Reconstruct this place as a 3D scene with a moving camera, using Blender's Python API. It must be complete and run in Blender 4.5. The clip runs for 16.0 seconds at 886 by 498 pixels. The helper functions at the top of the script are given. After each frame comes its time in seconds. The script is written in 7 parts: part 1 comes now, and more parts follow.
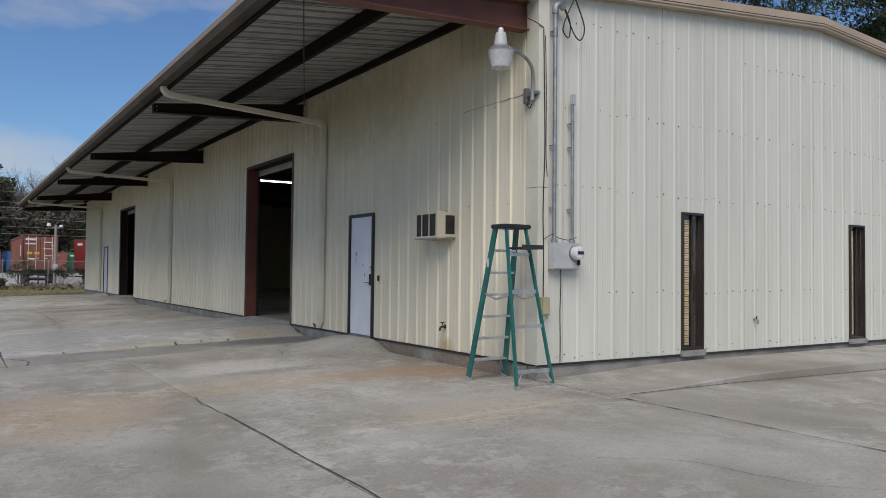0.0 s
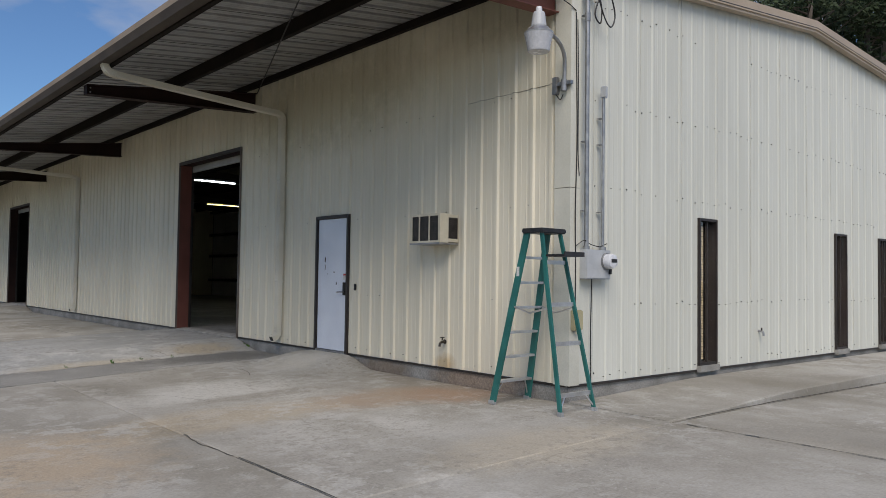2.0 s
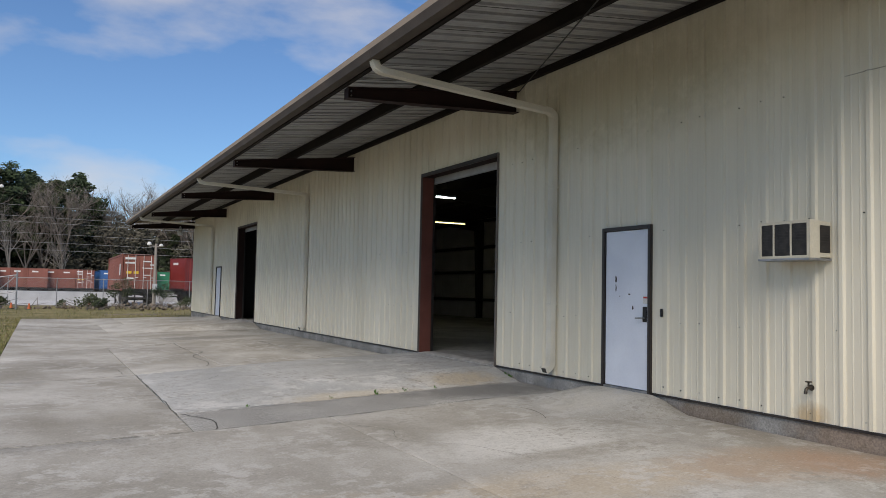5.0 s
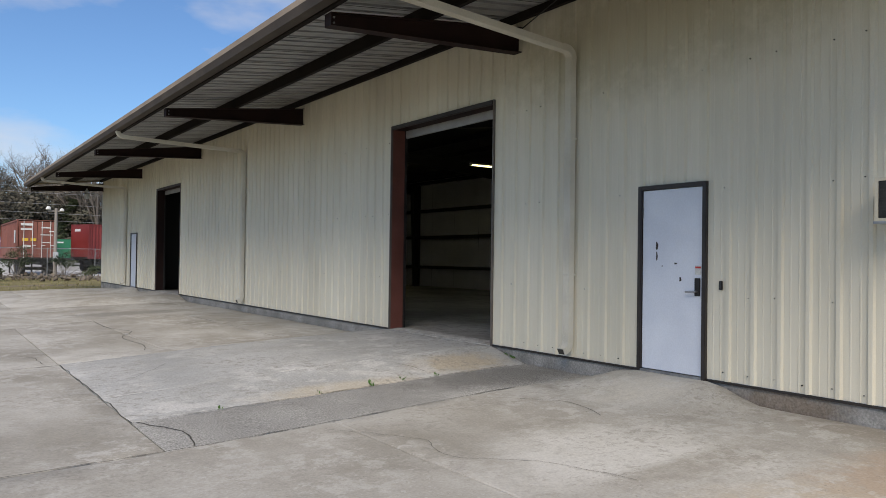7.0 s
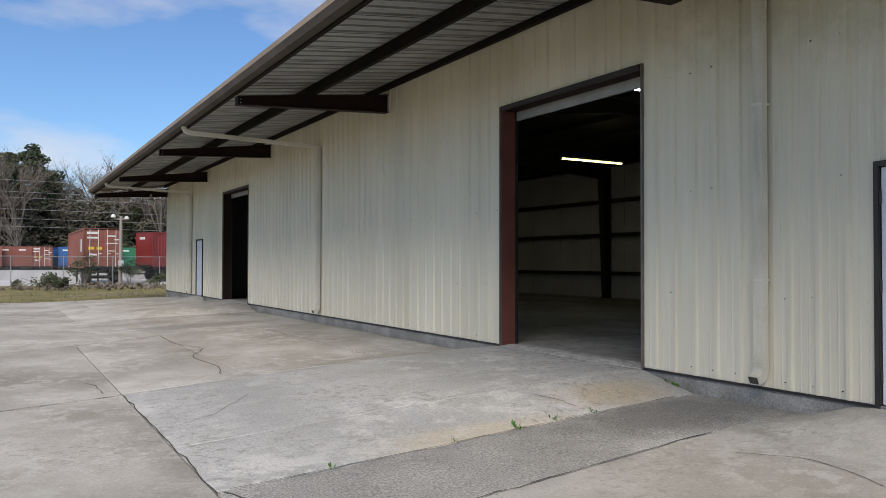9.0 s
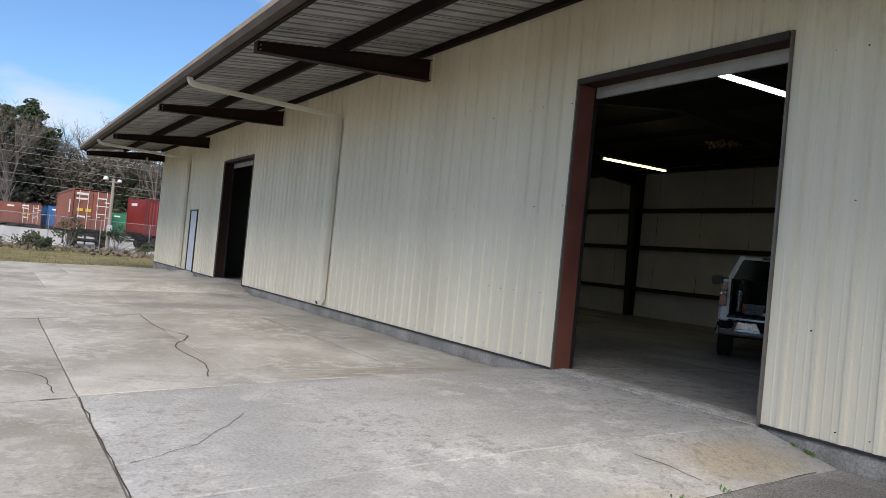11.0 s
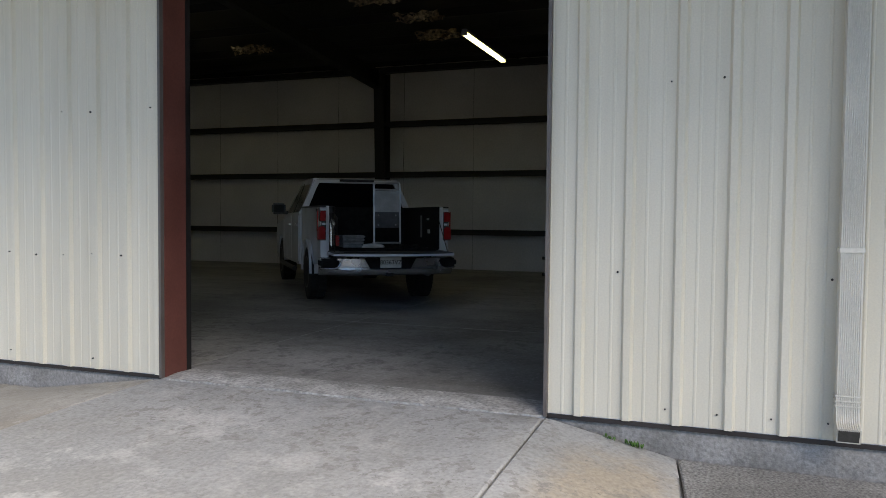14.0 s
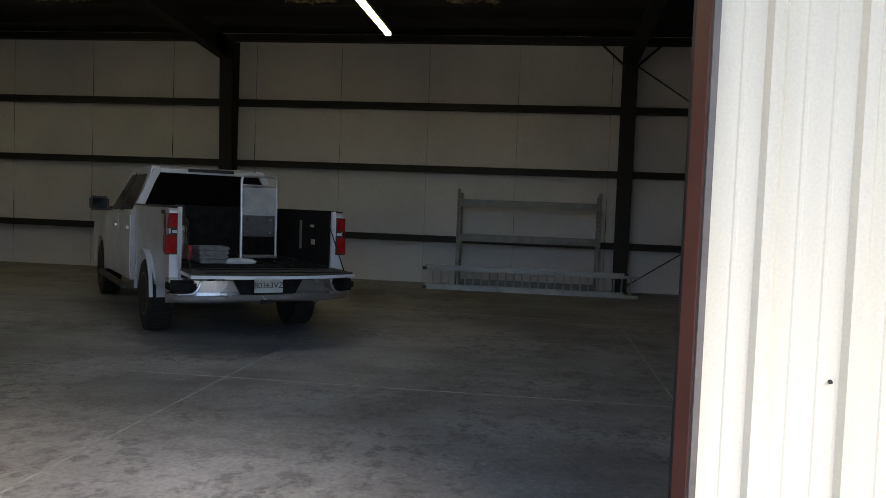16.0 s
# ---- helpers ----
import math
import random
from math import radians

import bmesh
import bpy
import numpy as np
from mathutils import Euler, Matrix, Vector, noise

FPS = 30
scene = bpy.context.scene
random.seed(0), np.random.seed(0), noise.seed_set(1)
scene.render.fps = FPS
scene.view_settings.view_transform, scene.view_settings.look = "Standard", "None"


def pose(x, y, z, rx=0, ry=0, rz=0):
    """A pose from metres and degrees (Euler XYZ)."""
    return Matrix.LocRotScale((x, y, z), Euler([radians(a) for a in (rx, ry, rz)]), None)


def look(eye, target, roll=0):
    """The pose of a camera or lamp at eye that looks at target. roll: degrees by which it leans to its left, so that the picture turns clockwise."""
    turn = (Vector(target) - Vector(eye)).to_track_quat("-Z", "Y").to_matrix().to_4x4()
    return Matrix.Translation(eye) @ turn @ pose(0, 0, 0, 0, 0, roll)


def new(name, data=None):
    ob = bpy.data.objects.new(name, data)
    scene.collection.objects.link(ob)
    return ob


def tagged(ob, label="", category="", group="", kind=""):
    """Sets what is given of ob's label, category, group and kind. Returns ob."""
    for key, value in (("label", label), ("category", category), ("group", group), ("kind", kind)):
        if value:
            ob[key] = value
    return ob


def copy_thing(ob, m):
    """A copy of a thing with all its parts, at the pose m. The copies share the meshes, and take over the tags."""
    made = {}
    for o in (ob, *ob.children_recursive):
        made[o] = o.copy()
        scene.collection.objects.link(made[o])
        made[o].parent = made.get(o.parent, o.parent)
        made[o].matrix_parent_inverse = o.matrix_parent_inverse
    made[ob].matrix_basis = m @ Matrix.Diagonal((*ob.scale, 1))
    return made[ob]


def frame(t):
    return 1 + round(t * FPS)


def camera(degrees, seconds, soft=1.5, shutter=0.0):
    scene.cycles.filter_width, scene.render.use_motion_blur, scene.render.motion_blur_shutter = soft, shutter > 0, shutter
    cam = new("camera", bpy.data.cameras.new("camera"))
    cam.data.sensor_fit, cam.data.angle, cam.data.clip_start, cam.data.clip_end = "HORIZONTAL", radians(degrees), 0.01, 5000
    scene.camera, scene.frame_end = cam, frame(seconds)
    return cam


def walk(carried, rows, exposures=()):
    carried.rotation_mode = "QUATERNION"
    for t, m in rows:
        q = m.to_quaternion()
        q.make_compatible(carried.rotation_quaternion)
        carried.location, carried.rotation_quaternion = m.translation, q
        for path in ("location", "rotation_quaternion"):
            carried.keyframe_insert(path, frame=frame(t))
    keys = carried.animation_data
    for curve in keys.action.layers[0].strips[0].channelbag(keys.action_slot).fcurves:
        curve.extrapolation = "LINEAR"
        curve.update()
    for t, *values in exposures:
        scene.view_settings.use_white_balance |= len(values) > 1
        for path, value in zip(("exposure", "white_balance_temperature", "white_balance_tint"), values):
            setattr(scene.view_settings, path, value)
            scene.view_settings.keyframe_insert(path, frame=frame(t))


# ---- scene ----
cam = camera(60.0, 16.0, soft=0.6)
PATH = [
    (0, (-0.26, -0.402, 1.677), (0.821, 1.281, 1.736), 0.6),
    (0.5, (-0.458, 0.126, 1.693), (0.712, 1.747, 1.751), 0.6),
    (1, (-0.577, 0.634, 1.708), (0.62, 2.235, 1.768), 0.6),
    (1.5, (-0.706, 1.081, 1.705), (0.553, 2.633, 1.778), 0.7),
    (2, (-0.772, 1.456, 1.708), (0.532, 2.97, 1.784), 0.8),
    (2.5, (-0.749, 1.855, 1.742), (0.568, 3.357, 1.85), 0.6),
    (3, (-0.77, 2.191, 1.726), (0.528, 3.693, 1.967), 0.7),
    (3.5, (-0.728, 2.569, 1.759), (0.44, 4.176, 1.989), 1.6),
    (4, (-0.757, 3.015, 1.775), (0.239, 4.736, 1.992), 1.4),
    (4.5, (-0.889, 3.484, 1.756), (0.018, 5.257, 1.944), 1.5),
    (5, (-1.055, 3.976, 1.753), (-0.129, 5.746, 1.866), 1.2),
    (5.2, (-1.095, 4.193, 1.749), (-0.149, 5.952, 1.854), 0.8),
    (7.5, (-1.197, 6.788, 1.798), (-0.056, 8.431, 1.816), 1.0),
    (8, (-1.025, 7.381, 1.801), (0.077, 9.05, 1.817), 0.5),
    (8.5, (-0.949, 7.976, 1.788), (0.051, 9.707, 1.816), 0.3),
    (9, (-0.834, 8.534, 1.78), (0.173, 10.262, 1.817), 0.1),
    (11.3, (-0.305, 11.183, 1.75), (0.72, 12.9, 1.779), 5.8),
    (11.5, (-0.266, 11.444, 1.752), (0.775, 13.151, 1.78), 5.0),
    (12, (-0.159, 11.974, 1.775), (1.1, 13.528, 1.743), 3.3),
    (12.5, (0.027, 12.552, 1.763), (1.677, 13.682, 1.704), 1.9),
    (13, (0.364, 13.149, 1.755), (2.142, 14.06, 1.683), 1.5),
    (13.5, (0.725, 13.755, 1.761), (2.55, 14.57, 1.687), 0.9),
    (14, (1.15, 14.32, 1.774), (3.024, 15.014, 1.692), 0.5),
    (14.5, (1.643, 14.851, 1.802), (3.548, 15.451, 1.714), 1.0),
    (15, (2.278, 15.325, 1.873), (4.239, 15.704, 1.785), 3.9),
    (15.5, (2.812, 15.643, 1.947), (4.783, 15.972, 1.858), 3.5),
    (16, (3.277, 15.957, 1.968), (5.26, 16.202, 1.872), 2.2),
]
EXPOSURES = [(0.0, 0.0, 6900, 13), (2.5, 0.06, 6900, 13), (3.5, 0.22, 6900, 13), (5.0, 0.31, 7000, 13), (7.5, 0.50, 7000, 13), (9.0, 0.54, 7000, 13), (12.0, 0.84, 6950, 14), (13.0, 0.90, 6850, 14), (14.0, 1.06, 6850, 15), (14.5, 1.16, 6850, 15), (15.0, 1.54, 6950, 16), (15.5, 1.86, 7100, 18), (16.0, 2.25, 7300, 19)]
walk(cam, [(t, look(eye, target, roll)) for t, eye, target, roll in PATH], EXPOSURES)

# ---- daylight: a bright sky with broken cloud, the sun behind thin cloud ----
world = bpy.data.worlds.new("sky")
scene.world = world
world.use_nodes = True
wn, wl = world.node_tree.nodes, world.node_tree.links
wn.clear()
sky = wn.new("ShaderNodeTexSky")
sky.sky_type = "NISHITA"
sky.sun_disc = False
SUN_ELEVATION, SUN_AZIMUTH = radians(45), radians(219)   # clockwise from +y
sky.sun_elevation, sky.sun_rotation = SUN_ELEVATION, SUN_AZIMUTH
sky.air_density, sky.dust_density, sky.ozone_density = 1.0, 0.4, 2.5
coord = wn.new("ShaderNodeTexCoord")
stretch = wn.new("ShaderNodeMapping")
stretch.inputs["Scale"].default_value = (1.0, 1.0, 2.6)
stretch.inputs["Location"].default_value = (0.35, 0.15, 0.1)
cloud = wn.new("ShaderNodeTexNoise")
cloud.inputs["Scale"].default_value = 2.3
cloud.inputs["Detail"].default_value = 9.0
cloud.inputs["Roughness"].default_value = 0.52
ramp = wn.new("ShaderNodeValToRGB")
ramp.color_ramp.elements[0].position, ramp.color_ramp.elements[1].position = 0.47, 0.67
white = wn.new("ShaderNodeMixRGB")
white.inputs[2].default_value = (6.0, 6.1, 6.4, 1)
tint = wn.new("ShaderNodeMixRGB")
tint.blend_type = "MULTIPLY"
tint.inputs[0].default_value = 1.0
tint.inputs[2].default_value = (0.67, 0.93, 1.2, 1)
back = wn.new("ShaderNodeBackground")
back.inputs["Strength"].default_value = 0.088
wout = wn.new("ShaderNodeOutputWorld")
wl.new(coord.outputs["Generated"], stretch.inputs["Vector"])
wl.new(stretch.outputs[0], cloud.inputs["Vector"])
wl.new(cloud.outputs["Fac"], ramp.inputs[0])
wl.new(ramp.outputs[0], white.inputs[0])
wl.new(sky.outputs[0], tint.inputs[1])
wl.new(tint.outputs[0], white.inputs[1])
wl.new(white.outputs[0], back.inputs["Color"])
wl.new(back.outputs[0], wout.inputs["Surface"])
sun_data = bpy.data.lights.new("sun", "SUN")
sun_data.energy, sun_data.angle, sun_data.color = 2.5, radians(40), (1.0, 0.95, 0.87)
sun = new("sun", sun_data)
sx, sy = math.sin(SUN_AZIMUTH) * math.cos(SUN_ELEVATION), math.cos(SUN_AZIMUTH) * math.cos(SUN_ELEVATION)
sun.matrix_world = look((60 * sx, 60 * sy, 60 * math.sin(SUN_ELEVATION)), (0, 0, 0))


# ---- materials ----
def surface(name, dark, light, scale=1.5, rough=0.7, metal=0.0, bump=0.15, fine=60.0, spread=(0.35, 0.65), stretch_z=1.0, grain=0.07, by_object=0.0, spec=0.5, streak=None, streak_amount=0.0, patches=(), flecks=None):
    """Two-tone paint, stone or metal: broad mottling, fine grain and relief at real-world size; optional long streaks and stained patches."""
    m = bpy.data.materials.new(name)
    m.use_nodes = True
    n, l = m.node_tree.nodes, m.node_tree.links
    b = n["Principled BSDF"]
    b.inputs["Metallic"].default_value = metal
    b.inputs["Specular IOR Level"].default_value = spec
    geo = n.new("ShaderNodeNewGeometry")
    mapping = n.new("ShaderNodeMapping")
    mapping.inputs["Scale"].default_value = (1, 1, stretch_z)
    l.new(geo.outputs["Position"], mapping.inputs["Vector"])
    broad = n.new("ShaderNodeTexNoise")
    broad.inputs["Scale"].default_value, broad.inputs["Detail"].default_value = scale, 6.0
    l.new(mapping.outputs[0], broad.inputs["Vector"])
    small = n.new("ShaderNodeTexNoise")
    small.inputs["Scale"].default_value, small.inputs["Detail"].default_value = fine, 4.0
    l.new(geo.outputs["Position"], small.inputs["Vector"])
    span = n.new("ShaderNodeMapRange")
    span.inputs["From Min"].default_value, span.inputs["From Max"].default_value = spread
    l.new(broad.outputs["Fac"], span.inputs["Value"])
    mix = n.new("ShaderNodeMixRGB")
    mix.inputs[1].default_value, mix.inputs[2].default_value = (*dark, 1), (*light, 1)
    l.new(span.outputs[0], mix.inputs[0])
    last = mix.outputs[0]
    if streak:
        runs = n.new("ShaderNodeMapping")
        runs.inputs["Scale"].default_value = streak
        l.new(geo.outputs["Position"], runs.inputs["Vector"])
        lines = n.new("ShaderNodeTexNoise")
        lines.inputs["Scale"].default_value, lines.inputs["Detail"].default_value = 1.0, 5.0
        l.new(runs.outputs[0], lines.inputs["Vector"])
        keep = n.new("ShaderNodeMapRange")
        keep.inputs["From Min"].default_value, keep.inputs["From Max"].default_value = 0.42, 0.7
        keep.inputs["To Max"].default_value = streak_amount
        l.new(lines.outputs["Fac"], keep.inputs["Value"])
        run = n.new("ShaderNodeMixRGB")
        run.inputs[2].default_value = (dark[0] * 0.55, dark[1] * 0.52, dark[2] * 0.42, 1)
        l.new(keep.outputs[0], run.inputs[0])
        l.new(last, run.inputs[1])
        last = run.outputs[0]
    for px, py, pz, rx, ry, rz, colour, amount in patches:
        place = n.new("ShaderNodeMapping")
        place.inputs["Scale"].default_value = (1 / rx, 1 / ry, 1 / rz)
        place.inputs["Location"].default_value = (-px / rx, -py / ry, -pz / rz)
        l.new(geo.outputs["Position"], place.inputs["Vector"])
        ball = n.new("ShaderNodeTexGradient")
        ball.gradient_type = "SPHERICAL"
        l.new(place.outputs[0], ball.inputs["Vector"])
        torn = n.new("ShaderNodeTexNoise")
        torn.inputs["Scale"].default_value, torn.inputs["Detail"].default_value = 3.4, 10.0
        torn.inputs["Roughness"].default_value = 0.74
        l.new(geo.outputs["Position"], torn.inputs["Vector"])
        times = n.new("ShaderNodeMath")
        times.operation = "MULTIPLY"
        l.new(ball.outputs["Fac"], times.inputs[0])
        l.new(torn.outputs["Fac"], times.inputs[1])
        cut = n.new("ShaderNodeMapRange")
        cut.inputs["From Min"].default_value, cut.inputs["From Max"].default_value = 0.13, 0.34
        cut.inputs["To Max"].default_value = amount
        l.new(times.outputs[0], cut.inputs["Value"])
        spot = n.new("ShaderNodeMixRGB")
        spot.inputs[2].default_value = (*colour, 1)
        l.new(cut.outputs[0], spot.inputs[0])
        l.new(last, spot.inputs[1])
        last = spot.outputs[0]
    if flecks:
        for f_scale, f_lo, f_hi, f_colour, f_amount in flecks:
            pit = n.new("ShaderNodeTexNoise")
            pit.inputs["Scale"].default_value, pit.inputs["Detail"].default_value = f_scale, 5.0
            pit.inputs["Roughness"].default_value = 0.72
            l.new(geo.outputs["Position"], pit.inputs["Vector"])
            edge = n.new("ShaderNodeMapRange")
            edge.inputs["From Min"].default_value, edge.inputs["From Max"].default_value = f_lo, f_hi
            edge.inputs["To Max"].default_value = f_amount
            l.new(pit.outputs["Fac"], edge.inputs["Value"])
            area = n.new("ShaderNodeTexNoise")
            area.inputs["Scale"].default_value, area.inputs["Detail"].default_value = 0.05 * f_scale + 0.45, 4.0
            l.new(geo.outputs["Position"], area.inputs["Vector"])
            worn = n.new("ShaderNodeMapRange")
            worn.inputs["From Min"].default_value, worn.inputs["From Max"].default_value = 0.40, 0.60
            l.new(area.outputs["Fac"], worn.inputs["Value"])
            where = n.new("ShaderNodeMath")
            where.operation = "MULTIPLY"
            l.new(edge.outputs[0], where.inputs[0])
            l.new(worn.outputs[0], where.inputs[1])
            mark = n.new("ShaderNodeMixRGB")
            mark.inputs[2].default_value = (*f_colour, 1)
            l.new(where.outputs[0], mark.inputs[0])
            l.new(last, mark.inputs[1])
            last = mark.outputs[0]
    speck = n.new("ShaderNodeMapRange")
    speck.inputs["From Min"].default_value, speck.inputs["From Max"].default_value = 0.3, 0.7
    speck.inputs["To Min"].default_value, speck.inputs["To Max"].default_value = 1 - grain, 1 + grain
    l.new(small.outputs["Fac"], speck.inputs["Value"])
    tone = speck.outputs[0]
    if by_object:
        info = n.new("ShaderNodeObjectInfo")
        own = n.new("ShaderNodeMapRange")
        own.inputs["To Min"].default_value, own.inputs["To Max"].default_value = 1 - by_object, 1 + by_object
        l.new(info.outputs["Random"], own.inputs["Value"])
        both = n.new("ShaderNodeMath")
        both.operation = "MULTIPLY"
        l.new(own.outputs[0], both.inputs[0])
        l.new(tone, both.inputs[1])
        tone = both.outputs[0]
    shade = n.new("ShaderNodeVectorMath")
    shade.operation = "SCALE"
    l.new(last, shade.inputs[0])
    l.new(tone, shade.inputs["Scale"])
    l.new(shade.outputs[0], b.inputs["Base Color"])
    gloss = n.new("ShaderNodeMapRange")
    gloss.inputs["To Min"].default_value, gloss.inputs["To Max"].default_value = max(0.03, rough - 0.12), min(1, rough + 0.12)
    l.new(broad.outputs["Fac"], gloss.inputs["Value"])
    l.new(gloss.outputs[0], b.inputs["Roughness"])
    if bump:
        bm_node = n.new("ShaderNodeBump")
        bm_node.inputs["Strength"].default_value, bm_node.inputs["Distance"].default_value = bump, 0.01
        l.new(small.outputs["Fac"], bm_node.inputs["Height"])
        l.new(bm_node.outputs[0], b.inputs["Normal"])
    return m


def glass(name, colour=(1, 1, 1), rough=0.02):
    m = bpy.data.materials.new(name)
    m.use_nodes = True
    b = m.node_tree.nodes["Principled BSDF"]
    b.inputs["Base Color"].default_value = (*colour, 1)
    b.inputs["Roughness"].default_value = rough
    b.inputs["Transmission Weight"].default_value = 1.0
    b.inputs["IOR"].default_value = 1.45
    return m


def lit(name, colour, strength):
    m = bpy.data.materials.new(name)
    m.use_nodes = True
    b = m.node_tree.nodes["Principled BSDF"]
    b.inputs["Base Color"].default_value = (*colour, 1)
    b.inputs["Emission Color"].default_value = (*colour, 1)
    b.inputs["Emission Strength"].default_value = strength
    return m


RUST, DIRT = (0.42, 0.20, 0.09), (0.16, 0.13, 0.10)
WALL_PATCHES = [  # rust run below the tap at the wall foot, two broad darker patches at the wall head
    (6.0, 9.25, 0.55, 0.5, 0.35, 0.25, (0.45, 0.33, 0.18), 0.8),
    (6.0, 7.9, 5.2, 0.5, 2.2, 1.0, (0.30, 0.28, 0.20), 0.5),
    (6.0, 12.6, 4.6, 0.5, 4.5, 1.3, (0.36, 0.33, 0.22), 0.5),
]
siding = surface("cream_siding", (0.645, 0.60, 0.48), (0.735, 0.69, 0.565), 0.9, 0.5, 0.0, 0.03, 90.0, (0.3, 0.7), 0.25, 0.04, 0.03, streak=(9, 9, 0.4), streak_amount=0.12, patches=WALL_PATCHES)
siding_gable = surface("pale_siding", (0.61, 0.615, 0.553), (0.68, 0.686, 0.62), 0.8, 0.45, 0.0, 0.03, 90.0, (0.3, 0.7), 0.25, 0.04, 0.02, streak=(7, 7, 0.4), streak_amount=0.15)
lap_grey = surface("grimy_lap", (0.40, 0.395, 0.355), (0.58, 0.575, 0.52), 2.0, 0.8)
spout_cream = surface("dusty_spout_cream", (0.60, 0.57, 0.485), (0.70, 0.67, 0.58), 1.6, 0.5, bump=0.03, grain=0.06)
gutter_shade = surface("shaded_gutter_brown", (0.055, 0.045, 0.038), (0.09, 0.074, 0.062), 1.4, 0.7, bump=0.05, spec=0.2)
trim_cream = surface("cream_trim", (0.56, 0.55, 0.47), (0.66, 0.65, 0.57), 1.2, 0.45, bump=0.03, grain=0.05)
trim_tan = surface("tan_trim", (0.39, 0.31, 0.225), (0.48, 0.385, 0.29), 1.2, 0.45, bump=0.03, grain=0.06)
trim_dark = surface("dark_brown_trim", (0.020, 0.015, 0.014), (0.035, 0.028, 0.025), 2.0, 0.45, bump=0.05, grain=0.1)
purlin_dark = surface("dark_purlin_paint", (0.010, 0.008, 0.007), (0.018, 0.014, 0.012), 2.0, 0.8, bump=0.05, spec=0.1)
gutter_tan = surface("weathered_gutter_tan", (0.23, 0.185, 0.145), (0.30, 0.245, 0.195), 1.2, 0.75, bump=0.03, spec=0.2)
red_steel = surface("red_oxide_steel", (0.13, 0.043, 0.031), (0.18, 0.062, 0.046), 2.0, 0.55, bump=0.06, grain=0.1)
# the red steel again, with the shade it stands in mixed into the colour
shaded_steel = surface("shaded_red_steel", (0.016, 0.008, 0.007), (0.026, 0.012, 0.010), 2.0, 0.7, bump=0.06, grain=0.1, spec=0.2)
galvanised = surface("galvanised_deck", (0.29, 0.29, 0.287), (0.38, 0.38, 0.376), 3.0, 0.5, 0.25, 0.04, 70.0, grain=0.08, by_object=0.06)
roof_metal = surface("roof_sheet", (0.45, 0.44, 0.40), (0.55, 0.54, 0.50), 1.0, 0.45, 0.2, 0.03)
zinc = surface("zinc_pipe", (0.27, 0.275, 0.28), (0.40, 0.405, 0.41), 8.0, 0.42, 0.8, 0.04)
alu = surface("aluminium", (0.55, 0.56, 0.58), (0.72, 0.73, 0.75), 6.0, 0.35, 0.9, 0.03)
grey_box = surface("grey_enamel", (0.40, 0.42, 0.44), (0.48, 0.50, 0.52), 5.0, 0.4, bump=0.02, grain=0.04)
STAINS = [
    (4.7, 8.75, 0.3, 1.9, 1.0, 1.0, (0.37, 0.275, 0.195), 0.7),
    (5.4, 8.4, 0.3, 1.0, 1.1, 1.0, (0.32, 0.215, 0.15), 0.75),
    (2.6, 8.9, 0.25, 2.4, 1.0, 1.0, (0.46, 0.385, 0.28), 0.55),
    (0.6, 8.2, 0.25, 1.8, 2.2, 1.0, (0.45, 0.355, 0.25), 0.75),
    (5.0, 14.8, 0.4, 1.3, 0.7, 1.0, (0.42, 0.35, 0.25), 0.75),
    (3.4, 10.6, 0.25, 2.0, 1.3, 1.0, (0.58, 0.57, 0.535), 0.6),
    (3.6, 9.9, 0.25, 1.6, 0.35, 1.0, (0.26, 0.24, 0.20), 0.7),
    (3.2, 27.5, 0.25, 2.6, 1.2, 1.0, (0.20, 0.19, 0.17), 0.8),
    (1.2, 24.0, 0.25, 2.0, 1.4, 1.0, (0.27, 0.25, 0.22), 0.6),
    (5.5, 12.05, 0.35, 1.1, 1.0, 1.0, (0.56, 0.53, 0.46), 0.65),
    (5.7, 9.6, 0.3, 0.5, 1.8, 1.0, (0.24, 0.21, 0.17), 0.6),
    (7.5, 2.5, 0.2, 3.0, 1.2, 1.0, (0.29, 0.27, 0.23), 0.5),
    (4.3, 5.9, 0.25, 2.0, 1.0, 1.0, (0.47, 0.415, 0.325), 0.6),
    (3.0, 3.4, 0.2, 1.6, 2.2, 1.0, (0.29, 0.27, 0.235), 0.45),
    (9.5, 4.2, 0.25, 3.2, 0.9, 1.0, (0.33, 0.30, 0.255), 0.5),
]
FLECKS = [(26.0, 0.60, 0.66, (0.15, 0.14, 0.12), 0.55), (3.2, 0.50, 0.57, (0.53, 0.52, 0.49), 0.5), (11.0, 0.53, 0.58, (0.24, 0.225, 0.195), 0.5), (19.0, 0.585, 0.63, (0.54, 0.53, 0.50), 0.35), (1.1, 0.58, 0.70, (0.22, 0.205, 0.18), 0.5)]
concrete = surface("weathered_concrete", (0.28, 0.262, 0.226), (0.46, 0.445, 0.408), 0.42, 0.85, 0.0, 0.35, 45.0, (0.33, 0.67), 1.0, 0.10, 0.05, 0.3, streak=(1.6, 0.9, 1.0), streak_amount=0.36, patches=STAINS, flecks=FLECKS)
